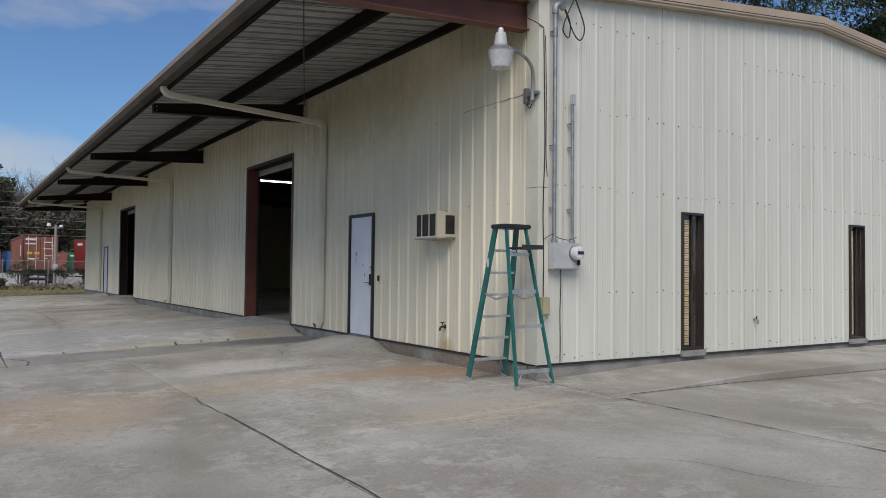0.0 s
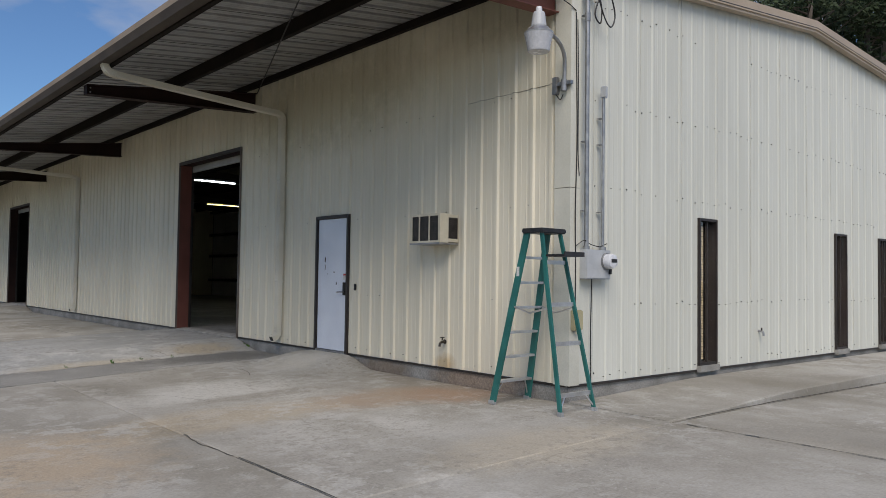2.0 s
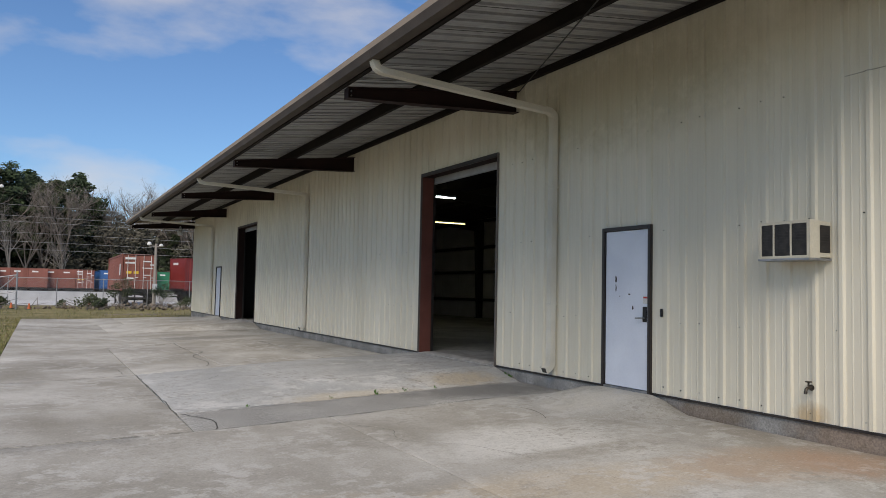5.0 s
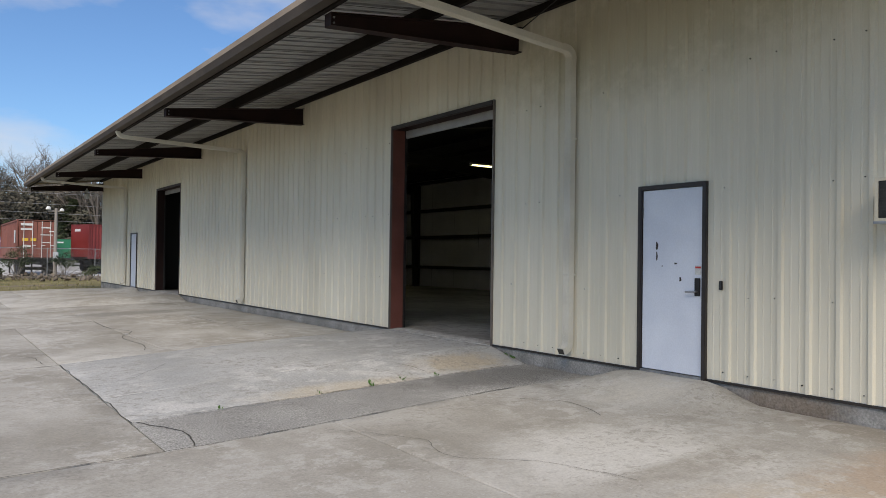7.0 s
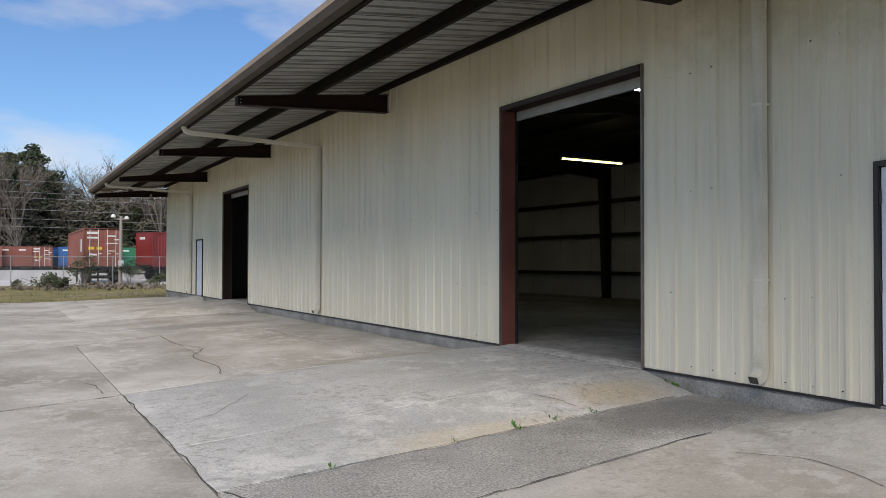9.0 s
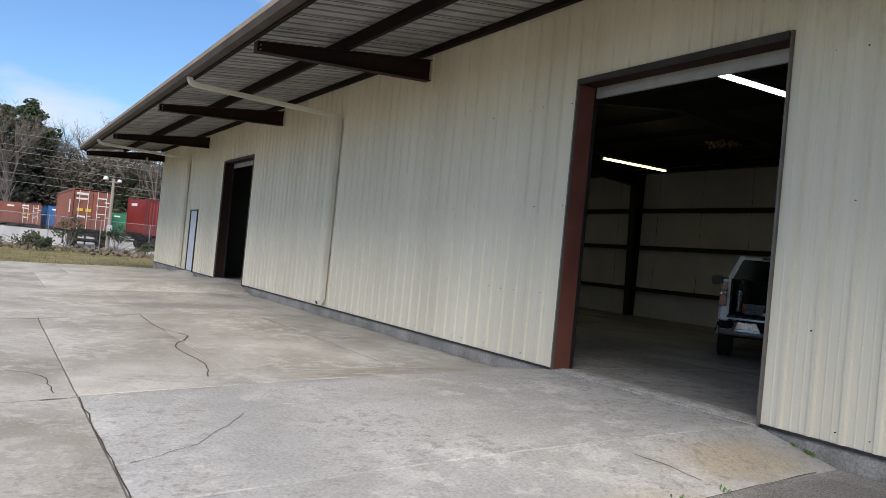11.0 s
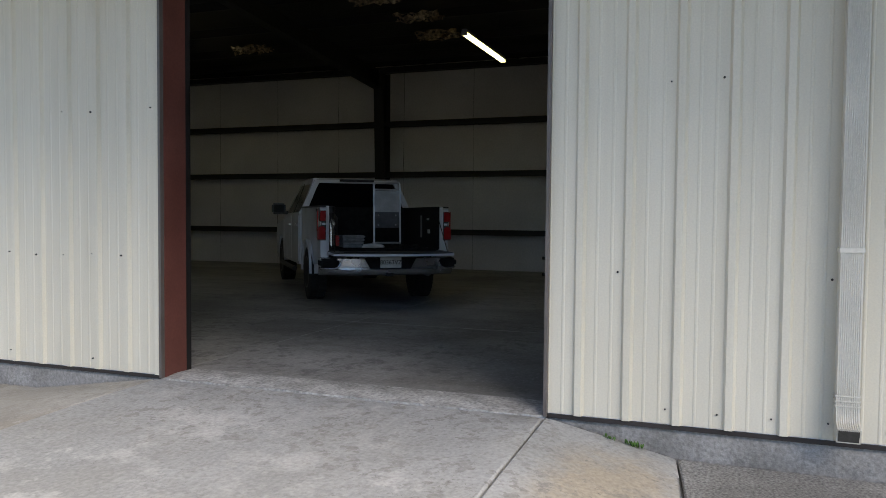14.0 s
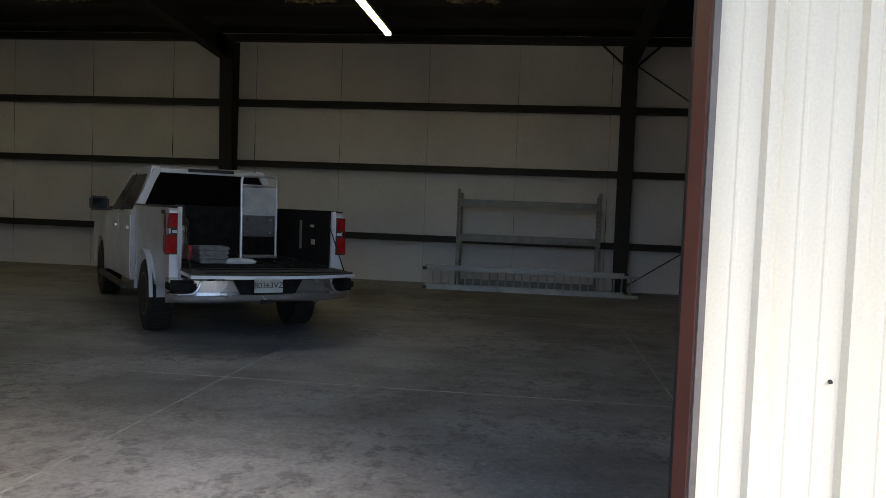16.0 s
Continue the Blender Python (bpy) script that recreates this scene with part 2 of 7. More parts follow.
ramp_concrete = surface("worn_ramp_concrete", (0.308, 0.312, 0.302), (0.43, 0.43, 0.418), 0.9, 0.85, 0.0, 0.7, 38.0, (0.32, 0.68), 1.0, 0.15, 0.03, 0.3, streak=(1.8, 1.8, 1.0), streak_amount=0.25, patches=STAINS[4:5] + [(3.0, 14.3, 0.3, 2.0, 0.5, 1.0, (0.47, 0.41, 0.31), 0.6)], flecks=[(36.0, 0.58, 0.64, (0.15, 0.145, 0.13), 0.5), (9.0, 0.53, 0.58, (0.23, 0.22, 0.195), 0.6), (2.6, 0.50, 0.58, (0.56, 0.55, 0.525), 0.6)])
dark_strip = surface("dark_patched_concrete", (0.245, 0.24, 0.225), (0.34, 0.335, 0.315), 1.2, 0.9, 0.0, 0.9, 60.0, (0.3, 0.7), 1.0, 0.45, 0.0, 0.2, patches=[(4.9, 13.9, 0.3, 2.6, 1.0, 1.0, (0.17, 0.165, 0.155), 0.8)])
base_concrete = surface("foundation_concrete", (0.20, 0.195, 0.18), (0.33, 0.32, 0.30), 2.2, 0.9, 0.0, 0.6, 50.0, grain=0.25, spec=0.2, patches=[(5.97, 8.6, 0.3, 0.6, 1.5, 1.0, (0.25, 0.165, 0.105), 0.6), (5.97, 10.6, 0.3, 0.6, 1.0, 1.0, (0.20, 0.14, 0.09), 0.6)])
joint_dark = surface("joint_dirt", (0.035, 0.033, 0.028), (0.07, 0.065, 0.055), 4.0, 0.95, bump=0.3)
shop_floor = surface("shop_floor_concrete", (0.205, 0.197, 0.182), (0.44, 0.427, 0.397), 0.55, 0.6, 0.0, 0.3, 34.0, (0.34, 0.66), 1.0, 0.16, 0.0, 0.35, streak=(2.6, 0.8, 1), streak_amount=0.4, flecks=[(7.0, 0.50, 0.60, (0.10, 0.096, 0.088), 0.6), (2.2, 0.52, 0.62, (0.42, 0.41, 0.385), 0.4), (24.0, 0.56, 0.62, (0.46, 0.45, 0.42), 0.4)])
sill_concrete = surface("chipped_sill_concrete", (0.32, 0.312, 0.29), (0.50, 0.49, 0.46), 6.0, 0.9, bump=0.9, fine=35.0, grain=0.35)
# near black: the gloom under the roof is put into this colour
shaded_facing = surface("shaded_roof_facing", (0.014, 0.013, 0.012), (0.028, 0.026, 0.025), 0.8, 0.7, bump=0.1, fine=25.0)
joint_pale = surface("pale_joint_filler", (0.30, 0.29, 0.27), (0.48, 0.47, 0.44), 6.0, 0.8)
door_edge = surface("worn_door_edge", (0.10, 0.085, 0.075), (0.15, 0.13, 0.115), 3.0, 0.45)
liner = surface("insulation_facing", (0.70, 0.675, 0.68), (0.80, 0.775, 0.78), 0.8, 0.6, bump=0.1, fine=25.0, grain=0.06)
black_steel = surface("shop_frame_steel", (0.009, 0.008, 0.007), (0.016, 0.014, 0.013), 2.0, 0.6, bump=0.05)
door_white = surface("blue_white_door_paint", (0.62, 0.66, 0.74), (0.70, 0.74, 0.81), 1.5, 0.4, bump=0.03, grain=0.04)
black_plastic = surface("black_plastic", (0.012, 0.012, 0.013), (0.03, 0.03, 0.032), 8.0, 0.5, bump=0.05)
cream_plastic = surface("yellowed_plastic", (0.55, 0.50, 0.38), (0.64, 0.59, 0.47), 3.0, 0.45, bump=0.03)
grille_dark = surface("dark_grille", (0.02, 0.018, 0.016), (0.05, 0.045, 0.04), 12.0, 0.6)
ladder_green = surface("green_fibreglass", (0.010, 0.105, 0.092), (0.016, 0.145, 0.128), 5.0, 0.45, bump=0.04, grain=0.08)
sticker = surface("worn_sticker", (0.5, 0.5, 0.48), (0.65, 0.65, 0.62), 30.0, 0.5)
red_print = surface("red_print", (0.5, 0.03, 0.03), (0.6, 0.05, 0.05), 10.0, 0.5)
yellow_box = surface("aged_yellow_box", (0.38, 0.34, 0.20), (0.46, 0.41, 0.26), 3.0, 0.45, bump=0.03)
refractor_grey = surface("grey_milky_refractor", (0.44, 0.45, 0.48), (0.52, 0.53, 0.56), 14.0, 0.25, bump=0.2, fine=40)
lamp_glass = surface("milky_refractor", (0.60, 0.61, 0.64), (0.70, 0.71, 0.74), 14.0, 0.25, bump=0.2, fine=40)
rubber = surface("tyre_rubber", (0.010, 0.010, 0.010), (0.022, 0.021, 0.02), 6.0, 0.8)
truck_silver = surface("silver_car_paint", (0.74, 0.755, 0.79), (0.80, 0.815, 0.85), 2.0, 0.22, 0.0, 0.0, grain=0.03)
tap_brass = surface("tarnished_brass", (0.045, 0.038, 0.03), (0.09, 0.075, 0.06), 14.0, 0.5, 0.6)
chrome = surface("chrome", (0.55, 0.55, 0.57), (0.62, 0.62, 0.64), 3.0, 0.25, 0.9, 0.0, grain=0.02)
dark_glass = surface("tinted_glass", (0.003, 0.003, 0.004), (0.005, 0.005, 0.006), 1.0, 0.10, 0.0, 0.0, grain=0.0, spec=0.12)
tail_red = surface("red_lamp_lens", (0.30, 0.010, 0.012), (0.42, 0.02, 0.022), 10.0, 0.15, bump=0.05)
bed_black = surface("bed_liner", (0.008, 0.008, 0.009), (0.018, 0.018, 0.019), 12.0, 0.85, bump=0.4, spec=0.15)
dull_alu = surface("dull_aluminium", (0.36, 0.365, 0.375), (0.47, 0.475, 0.485), 6.0, 0.45, 0.2)
gate_grey = surface("grey_gate_liner", (0.028, 0.028, 0.030), (0.055, 0.055, 0.058), 14.0, 0.6, bump=0.3)
pad_grey = surface("grey_moving_pad", (0.16, 0.165, 0.17), (0.26, 0.265, 0.27), 18.0, 0.95, bump=0.5)
cart_panel = surface("dark_cart_panel", (0.06, 0.062, 0.068), (0.10, 0.102, 0.11), 9.0, 0.45, bump=0.1)
rack_grey = surface("grey_rack_steel", (0.17, 0.175, 0.175), (0.25, 0.255, 0.255), 4.0, 0.4)
blind_tan = surface("tan_blind", (0.36, 0.29, 0.18), (0.44, 0.36, 0.24), 10.0, 0.6, by_object=0.08)
window_dark = surface("dark_window_pane", (0.008, 0.008, 0.008), (0.014, 0.014, 0.014), 1.0, 0.05, bump=0.0, grain=0.0)
cable_black = surface("black_cable", (0.012, 0.012, 0.012), (0.025, 0.025, 0.025), 10.0, 0.55)
tube_cool = lit("cool_fluorescent_tube", (0.85, 0.97, 1.0), 6.5)
tube_warm = lit("warm_fluorescent_tube", (1.0, 0.93, 0.42), 2.4)
foil = surface("torn_insulation_foil", (0.02, 0.015, 0.010), (0.42, 0.32, 0.20), 14.0, 0.4, 0.4, 0.9, 30.0)
grass_mat = surface("dry_winter_grass", (0.12, 0.115, 0.05), (0.24, 0.20, 0.105), 0.6, 0.95, 0.0, 1.0, 14.0, (0.3, 0.7), 1.0, 0.45, spec=0.1)
earth = surface("bare_earth", (0.13, 0.105, 0.075), (0.25, 0.21, 0.16), 0.3, 0.95, 0.0, 0.8, 8.0, (0.3, 0.7), 1.0, 0.4, spec=0.1)
gravel = surface("pale_gravel_road", (0.42, 0.42, 0.42), (0.55, 0.55, 0.55), 0.5, 0.9, bump=0.5, fine=9.0)
blade = surface("grass_blades", (0.10, 0.12, 0.04), (0.26, 0.22, 0.10), 2.0, 0.9, bump=0, by_object=0.1)
weed_green = surface("weed_leaves", (0.05, 0.12, 0.02), (0.10, 0.20, 0.04), 9.0, 0.7)
wire_grey = surface("grey_wire", (0.28, 0.28, 0.28), (0.36, 0.36, 0.36), 3.0, 0.6)
box_red = surface("red_container_paint", (0.19, 0.062, 0.042), (0.26, 0.092, 0.066), 0.6, 0.55, bump=0.05, streak=(2, 2, 0.3), streak_amount=0.35)
box_dark_red = surface("dark_red_trailer_paint", (0.17, 0.022, 0.020), (0.23, 0.034, 0.030), 0.6, 0.5, bump=0.05)
box_blue = surface("blue_container_paint", (0.02, 0.08, 0.22), (0.03, 0.11, 0.29), 0.6, 0.5)
box_green = surface("green_container_paint", (0.015, 0.15, 0.07), (0.022, 0.20, 0.10), 0.6, 0.5)
print_white = surface("white_print", (0.6, 0.6, 0.58), (0.72, 0.72, 0.70), 9.0, 0.5)
print_yellow = surface("yellow_print", (0.62, 0.40, 0.03), (0.72, 0.48, 0.05), 9.0, 0.5)
bark = surface("grey_bark", (0.10, 0.085, 0.07), (0.19, 0.165, 0.14), 1.5, 0.95, bump=0.6, fine=20, stretch_z=0.2)
bark_pale = surface("pale_bark", (0.19, 0.175, 0.15), (0.28, 0.262, 0.23), 1.5, 0.95, bump=0.5, fine=20, stretch_z=0.2)
pine_leaf = surface("pine_needles", (0.018, 0.034, 0.014), (0.05, 0.078, 0.028), 0.4, 0.85, bump=0, grain=0.3)
oak_leaf = surface("evergreen_leaves", (0.03, 0.045, 0.02), (0.075, 0.09, 0.04), 0.4, 0.85, bump=0, grain=0.3)
twig = surface("bare_twigs", (0.13, 0.115, 0.10), (0.21, 0.19, 0.165), 0.6, 0.95, bump=0)
wood_pole = surface("weathered_pole", (0.22, 0.20, 0.175), (0.33, 0.30, 0.27), 3.0, 0.9, bump=0.4, stretch_z=0.1)
wall_white = surface("weathered_white_wall", (0.36, 0.365, 0.37), (0.46, 0.465, 0.47), 0.8, 0.8, bump=0.2)
stone_grey = surface("broken_stone", (0.11, 0.088, 0.066), (0.21, 0.175, 0.14), 1.5, 0.95, bump=0.6, by_object=0.2)
orange_plastic = surface("orange_plastic", (0.50, 0.11, 0.03), (0.60, 0.15, 0.04), 4.0, 0.5)


# ---- small tools for meshes ----
def part(name, bm, material, parent=None, label="", m=None):
    """Link a bmesh as one mesh object, under its thing."""
    me = bpy.data.meshes.new(name)
    bmesh.ops.recalc_face_normals(bm, faces=bm.faces[:])
    bm.to_mesh(me)
    bm.free()
    me.materials.append(material)
    ob = new(name, me)
    if parent is not None:
        ob.parent = parent
    if m is not None:
        ob.matrix_basis = m
    return tagged(ob, label)


def share(name, ob, parent, m):
    """Another object on the same mesh."""
    o = new(name, ob.data)
    o.parent = parent
    o.matrix_basis = m
    return o


def smooth(ob, angle=35):
    for p in ob.data.polygons:
        p.use_smooth = True
    ob.data.set_sharp_from_angle(angle=radians(angle))
    return ob


def thing(name, m=None, label="", category="", group="", kind=""):
    ob = new(name)
    ob.empty_display_size = 0.1
    if m is not None:
        ob.matrix_basis = m
    return tagged(ob, label, category, group, kind)


def box(x0, x1, y0, y1, z0, z1, bm=None, bevel=0.0):
    bm = bm or bmesh.new()
    v = [bm.verts.new((x, y, z)) for x in (x0, x1) for y in (y0, y1) for z in (z0, z1)]
    faces = [bm.faces.new([v[i] for i in f]) for f in ((0, 1, 3, 2), (4, 6, 7, 5), (0, 4, 5, 1), (2, 3, 7, 6), (0, 2, 6, 4), (1, 5, 7, 3))]
    if bevel:
        edges = list({e for f in faces for e in f.edges})
        bmesh.ops.bevel(bm, geom=edges, offset=bevel, segments=2, affect="EDGES")
    return bm


def rod(p, q, r, n=10, r2=None, bm=None):
    """A round bar from p to q, capped; r2 is the radius at q."""
    bm = bm or bmesh.new()
    p, q = Vector(p), Vector(q)
    r2 = r if r2 is None else r2
    w = (q - p).normalized()
    u = w.orthogonal().normalized()
    v = w.cross(u)
    rings = []
    for c, rad in ((p, r), (q, r2)):
        rings.append([bm.verts.new(c + (u * math.cos(a) + v * math.sin(a)) * rad) for a in (2 * math.pi * i / n for i in range(n))])
    for i in range(n):
        bm.faces.new((rings[0][i], rings[0][(i + 1) % n], rings[1][(i + 1) % n], rings[1][i]))
    bm.faces.new(rings[0][::-1])
    bm.faces.new(rings[1])
    return bm


def hose(points, r, n=8, bm=None):
    """A round tube swept along points."""
    bm = bm or bmesh.new()
    pts = [Vector(p) for p in points]
    rings, u = [], None
    for i, c in enumerate(pts):
        w = (pts[min(i + 1, len(pts) - 1)] - pts[max(i - 1, 0)]).normalized()
        u = w.orthogonal().normalized() if u is None else (u - w * u.dot(w)).normalized()
        v = w.cross(u)
        rings.append([bm.verts.new(c + (u * math.cos(a) + v * math.sin(a)) * r) for a in (2 * math.pi * k / n for k in range(n))])
    for a, b in zip(rings, rings[1:]):
        for k in range(n):
            bm.faces.new((a[k], a[(k + 1) % n], b[(k + 1) % n], b[k]))
    bm.faces.new(rings[0][::-1])
    bm.faces.new(rings[-1])
    return bm


def arc(points, steps=8):
    """A smooth curve through points (Catmull-Rom)."""
    p = [Vector(a) for a in points]
    p = [2 * p[0] - p[1], *p, 2 * p[-1] - p[-2]]
    out = []
    for i in range(1, len(p) - 2):
        for k in range(steps):
            t = k / steps
            out.append(0.5 * (2 * p[i] + (p[i + 1] - p[i - 1]) * t + (2 * p[i - 1] - 5 * p[i] + 4 * p[i + 1] - p[i + 2]) * t * t + (3 * p[i] - p[i - 1] - 3 * p[i + 1] + p[i + 2]) * t ** 3))
    return out + [p[-2]]


def prism(outline, axis, a, b, bm=None):
    """A flat outline pushed along an axis from a to b. axis x: outline is (y, z); y: (x, z); z: (x, y)."""
    bm = bm or bmesh.new()
    def at(u, v, w):
        return {"x": (w, u, v), "y": (u, w, v), "z": (u, v, w)}[axis]
    lo = [bm.verts.new(at(u, v, a)) for u, v in outline]
    hi = [bm.verts.new(at(u, v, b)) for u, v in outline]
    k = len(outline)
    for i in range(k):
        bm.faces.new((lo[i], lo[(i + 1) % k], hi[(i + 1) % k], hi[i]))
    bm.faces.new(lo[::-1])
    bm.faces.new(hi)
    return bm


def turned(profile, n=20, bm=None):
    """A body of revolution round z from (radius, height) pairs."""
    bm = bm or bmesh.new()
    rings = [[bm.verts.new((r * math.cos(2 * math.pi * i / n), r * math.sin(2 * math.pi * i / n), z)) for i in range(n)] for r, z in profile]
    for a, b in zip(rings, rings[1:]):
        for i in range(n):
            bm.faces.new((a[i], a[(i + 1) % n], b[(i + 1) % n], b[i]))
    bm.faces.new(rings[0][::-1])
    bm.faces.new(rings[-1])
    return bm


# ---- plan ----
WEST, EAST, SOUTH, NORTH = 6.0, 18.95, 7.12, 45.75      # faces of the building
FLOOR, RIDGE, EAVE_X, PITCH, CANOPY_PITCH, EAST_PITCH = 0.5, 12.1, 2.75, 0.10, 0.118, 0.06
BAYS = [7.35, 14.83, 22.45, 30.07, 37.7, 45.4]
BIG_DOORS = [(15.39, 18.45), (32.30, 35.44)]
BIG_TOP = 4.19
WALK_DOORS = [(11.56, 12.53), (38.42, 39.5)]
WALK_TOP = 2.70
GABLE_WINDOWS = [(8.69, 9.16), (13.08, 13.56), (15.04, 15.5)]
WIN_Z0, WIN_Z1 = 0.57, 2.58
SHEET_Z0 = 0.52


def deck(x):
    """Height of the underside of the roof sheets."""
    if x < WEST:
        return 5.38 + CANOPY_PITCH * (x - WEST)
    return 5.38 + PITCH * (x - WEST) if x < RIDGE else 5.38 + PITCH * (RIDGE - WEST) - EAST_PITCH * (x - RIDGE)


def ease(a, b, t):
    t = min(1.0, max(0.0, (t - a) / (b - a)))
    return t * t * (3 - 2 * t)


def clamp01(t):
    return min(1.0, max(0.0, t))


def strip_near(x):
    return 12.65 + 0.13 * (x - 0.5)


def strip_far(x):
    return 13.95 + 0.115 * (x - 0.5)


def skew_mid(x):
    return 18.25 + 0.3 * x


def skew_far(x):
    return 24.4 + 0.6 * x


def paving(x, y):
    """Height of the concrete yard, with the ramps up to the doors."""
    z = 0.19 + 0.13 * ease(0.0, 6.0, x) * (1 - 0.5 * ease(7.0, 14.0, x))
    if y < 6.5:
        z -= 0.03 * ease(6.5, 0.0, y)
    if x < WEST + 0.2:
        for (a, b), out in ((BIG_DOORS[0], 5.5), (BIG_DOORS[1], 5.0)):
            near_foot = strip_far(x) if a < 20 else a - 1.0
            side = min(clamp01((y - near_foot) / (a - 0.02 - near_foot)), clamp01((b + 1.25 - y) / 1.2))
            along = clamp01((x - (WEST - out)) / out)
            z += side * along * (FLOOR - 0.004 - z)
        for a, b in WALK_DOORS:
            side = min(clamp01((y - a + 0.75) / 0.7), clamp01((b + 0.75 - y) / 0.7))
            along = ease(WEST - 1.25, WEST - 0.1, x)
            z += ease(0, 1, side) * along * (FLOOR - 0.006 - z)
    return z + 0.006 * noise.noise((x * 0.7, y * 0.7, 0)) + 0.002 * noise.noise((x * 4, y * 4, 3))


# ---- ground and yard ----
def ground():
    xs = [-900, -300, -100, -40, -15, -6, -1.79, -1.70, 3, 6.2, 12, 29.9, 30.0, 60, 150, 400, 900]
    ys = [-900, -300, -80, -14.0, -13.9, 0, 10, 20, 30, 42.95, 43.05, 50, 60, 75, 90, 110, 150, 175, 200, 250, 400, 900]
    bm = bmesh.new()
    grid = []
    for y in ys:
        row = []
        for x in xs:
            inside = -1.75 < x < 29.95 and -13.95 < y < 43.0
            far = max(0.0, y - 150) * 0.12
            row.append(bm.verts.new((x, y, 0.08 if inside else 0.17 + min(far, 24))))
        grid.append(row)
    for j in range(len(ys) - 1):
        for i in range(len(xs) - 1):
            bm.faces.new((grid[j][i], grid[j][i + 1], grid[j + 1][i + 1], grid[j + 1][i]))
    return tagged(part("ground", bm, earth), "bare earth and dry winter ground around the yard", "ground", kind="structure")


ground()
pavement = tagged(new("pavement"), "weathered grey concrete yard with stains and joints", "pavement", kind="structure")


def slab(x0, x1, y0, y1, material, step=0.4, gap=0.006):
    """One cast slab: a gently uneven top with a ragged, rounded rim. y0 and y1 may vary with x."""
    bm = bmesh.new()
    f0 = y0 if callable(y0) else lambda x: y0
    f1 = y1 if callable(y1) else lambda x: y1
    x0, x1 = x0 + gap, x1 - gap
    mid = (x0 + x1) / 2
    nx, ny = max(2, round((x1 - x0) / step)), max(2, round((f1(mid) - f0(mid)) / step))
    xs = [x0, x0 + 0.012] + [x0 + (x1 - x0) * i / nx for i in range(1, nx)] + [x1 - 0.012, x1]
    grid = []
    for j in range(ny + 3):
        row = []
        for i, x in enumerate(xs):
            a, b = f0(x) + gap, f1(x) - gap
            y = a if j == 0 else a + 0.012 if j == 1 else b if j == ny + 2 else b - 0.012 if j == ny + 1 else a + (b - a) * (j - 1) / ny
            rim_x, rim_y = i in (0, len(xs) - 1), j in (0, ny + 2)
            wob = 0.006 * noise.noise((x * 3, y * 3, 9))
            row.append(bm.verts.new((x + (wob if rim_x else 0), y + (wob if rim_y else 0), paving(x, y) - (0.009 if rim_x or rim_y else 0))))
        grid.append(row)
    for a, b in zip(grid, grid[1:]):
        for i in range(len(xs) - 1):
            bm.faces.new((a[i], a[i + 1], b[i + 1], b[i]))
    ring = grid[0] + [r[-1] for r in grid[1:]] + grid[-1][-2::-1] + [r[0] for r in grid[-2:0:-1]]
    low = [bm.verts.new((v.co.x, v.co.y, v.co.z - 0.1)) for v in ring]
    for i in range(len(ring)):
        n = (i + 1) % len(ring)
        bm.faces.new((ring[i], low[i], low[n], ring[n]))
    return smooth(part("slab", bm, material, pavement))


WALL_FOOT = WEST - 0.03
for x0, x1, y0, y1, material, step in (
    (-1.75, 2.1, -14, 1.0, concrete, 0.8), (-1.75, 2.1, 1.0, strip_near, concrete, 0.4),
    (2.1, 5.95, -14, 1.0, concrete, 0.8), (2.1, 5.95, 1.0, 5.74, concrete, 0.4), (2.1, WALL_FOOT, 5.74, strip_near, concrete, 0.2),
    (5.95, 12.0, -14, -0.6, concrete, 0.9), (5.95, 12.0, -0.6, 5.74, concrete, 0.5), (12.0, 18.0, -14, 5.74, concrete, 0.9), (18.0, 30.0, -14, 5.74, concrete, 1.2),
    (-1.75, 0.5, strip_near, skew_mid, concrete, 0.4), (0.5, WALL_FOOT, strip_near, strip_far, dark_strip, 0.15),
    (0.5, WALL_FOOT, strip_far, 15.40, ramp_concrete, 0.1), (0.5, WALL_FOOT, 15.40, 18.5, ramp_concrete, 0.2),
    (-1.75, 0.5, skew_mid, skew_far, concrete, 0.5), (0.5, 2.2, 18.5, skew_far, concrete, 0.4), (2.2, 4.4, 18.5, 25.8, concrete, 0.3), (4.4, WALL_FOOT, 18.5, 25.8, concrete, 0.2),
    (-1.75, 2.2, skew_far, 31.2, concrete, 0.5), (2.2, WALL_FOOT, 25.8, 31.2, concrete, 0.3),
    (-1.75, 1.0, 31.2, 37.0, concrete, 0.5), (1.0, WALL_FOOT, 31.2, 37.0, concrete, 0.2),
    (-1.75, 2.0, 37.0, 43.0, concrete, 0.6), (2.0, WALL_FOOT, 37.0, 43.0, concrete, 0.25),
):
    slab(x0, x1, y0, y1, material, step)


def crack(points, width):
    """A wandering crack with loose dirt in it, lying in the slabs."""
    bm = bmesh.new()
    line = arc([(x, y, 0) for x, y in points], 7)
    left, right = [], []
    for i, p in enumerate(line):
        d = (line[min(i + 1, len(line) - 1)] - line[max(i - 1, 0)]).normalized()
        nrm = Vector((-d.y, d.x, 0))
        c = p + nrm * 0.035 * noise.noise((p.x * 5, p.y * 5, 2))
        w = 0.7 * width * (0.55 + 0.6 * abs(noise.noise((p.x * 7, p.y * 7, 5))))
        for side, row in ((1, left), (-1, right)):
            q = c + nrm * side * w
            row.append(bm.verts.new((q.x, q.y, paving(q.x, q.y) + 0.005)))
    for i in range(len(line) - 1):
        bm.faces.new((left[i], left[i + 1], right[i + 1], right[i]))
    part("crack", bm, joint_dark, pavement, "dirt-filled crack")


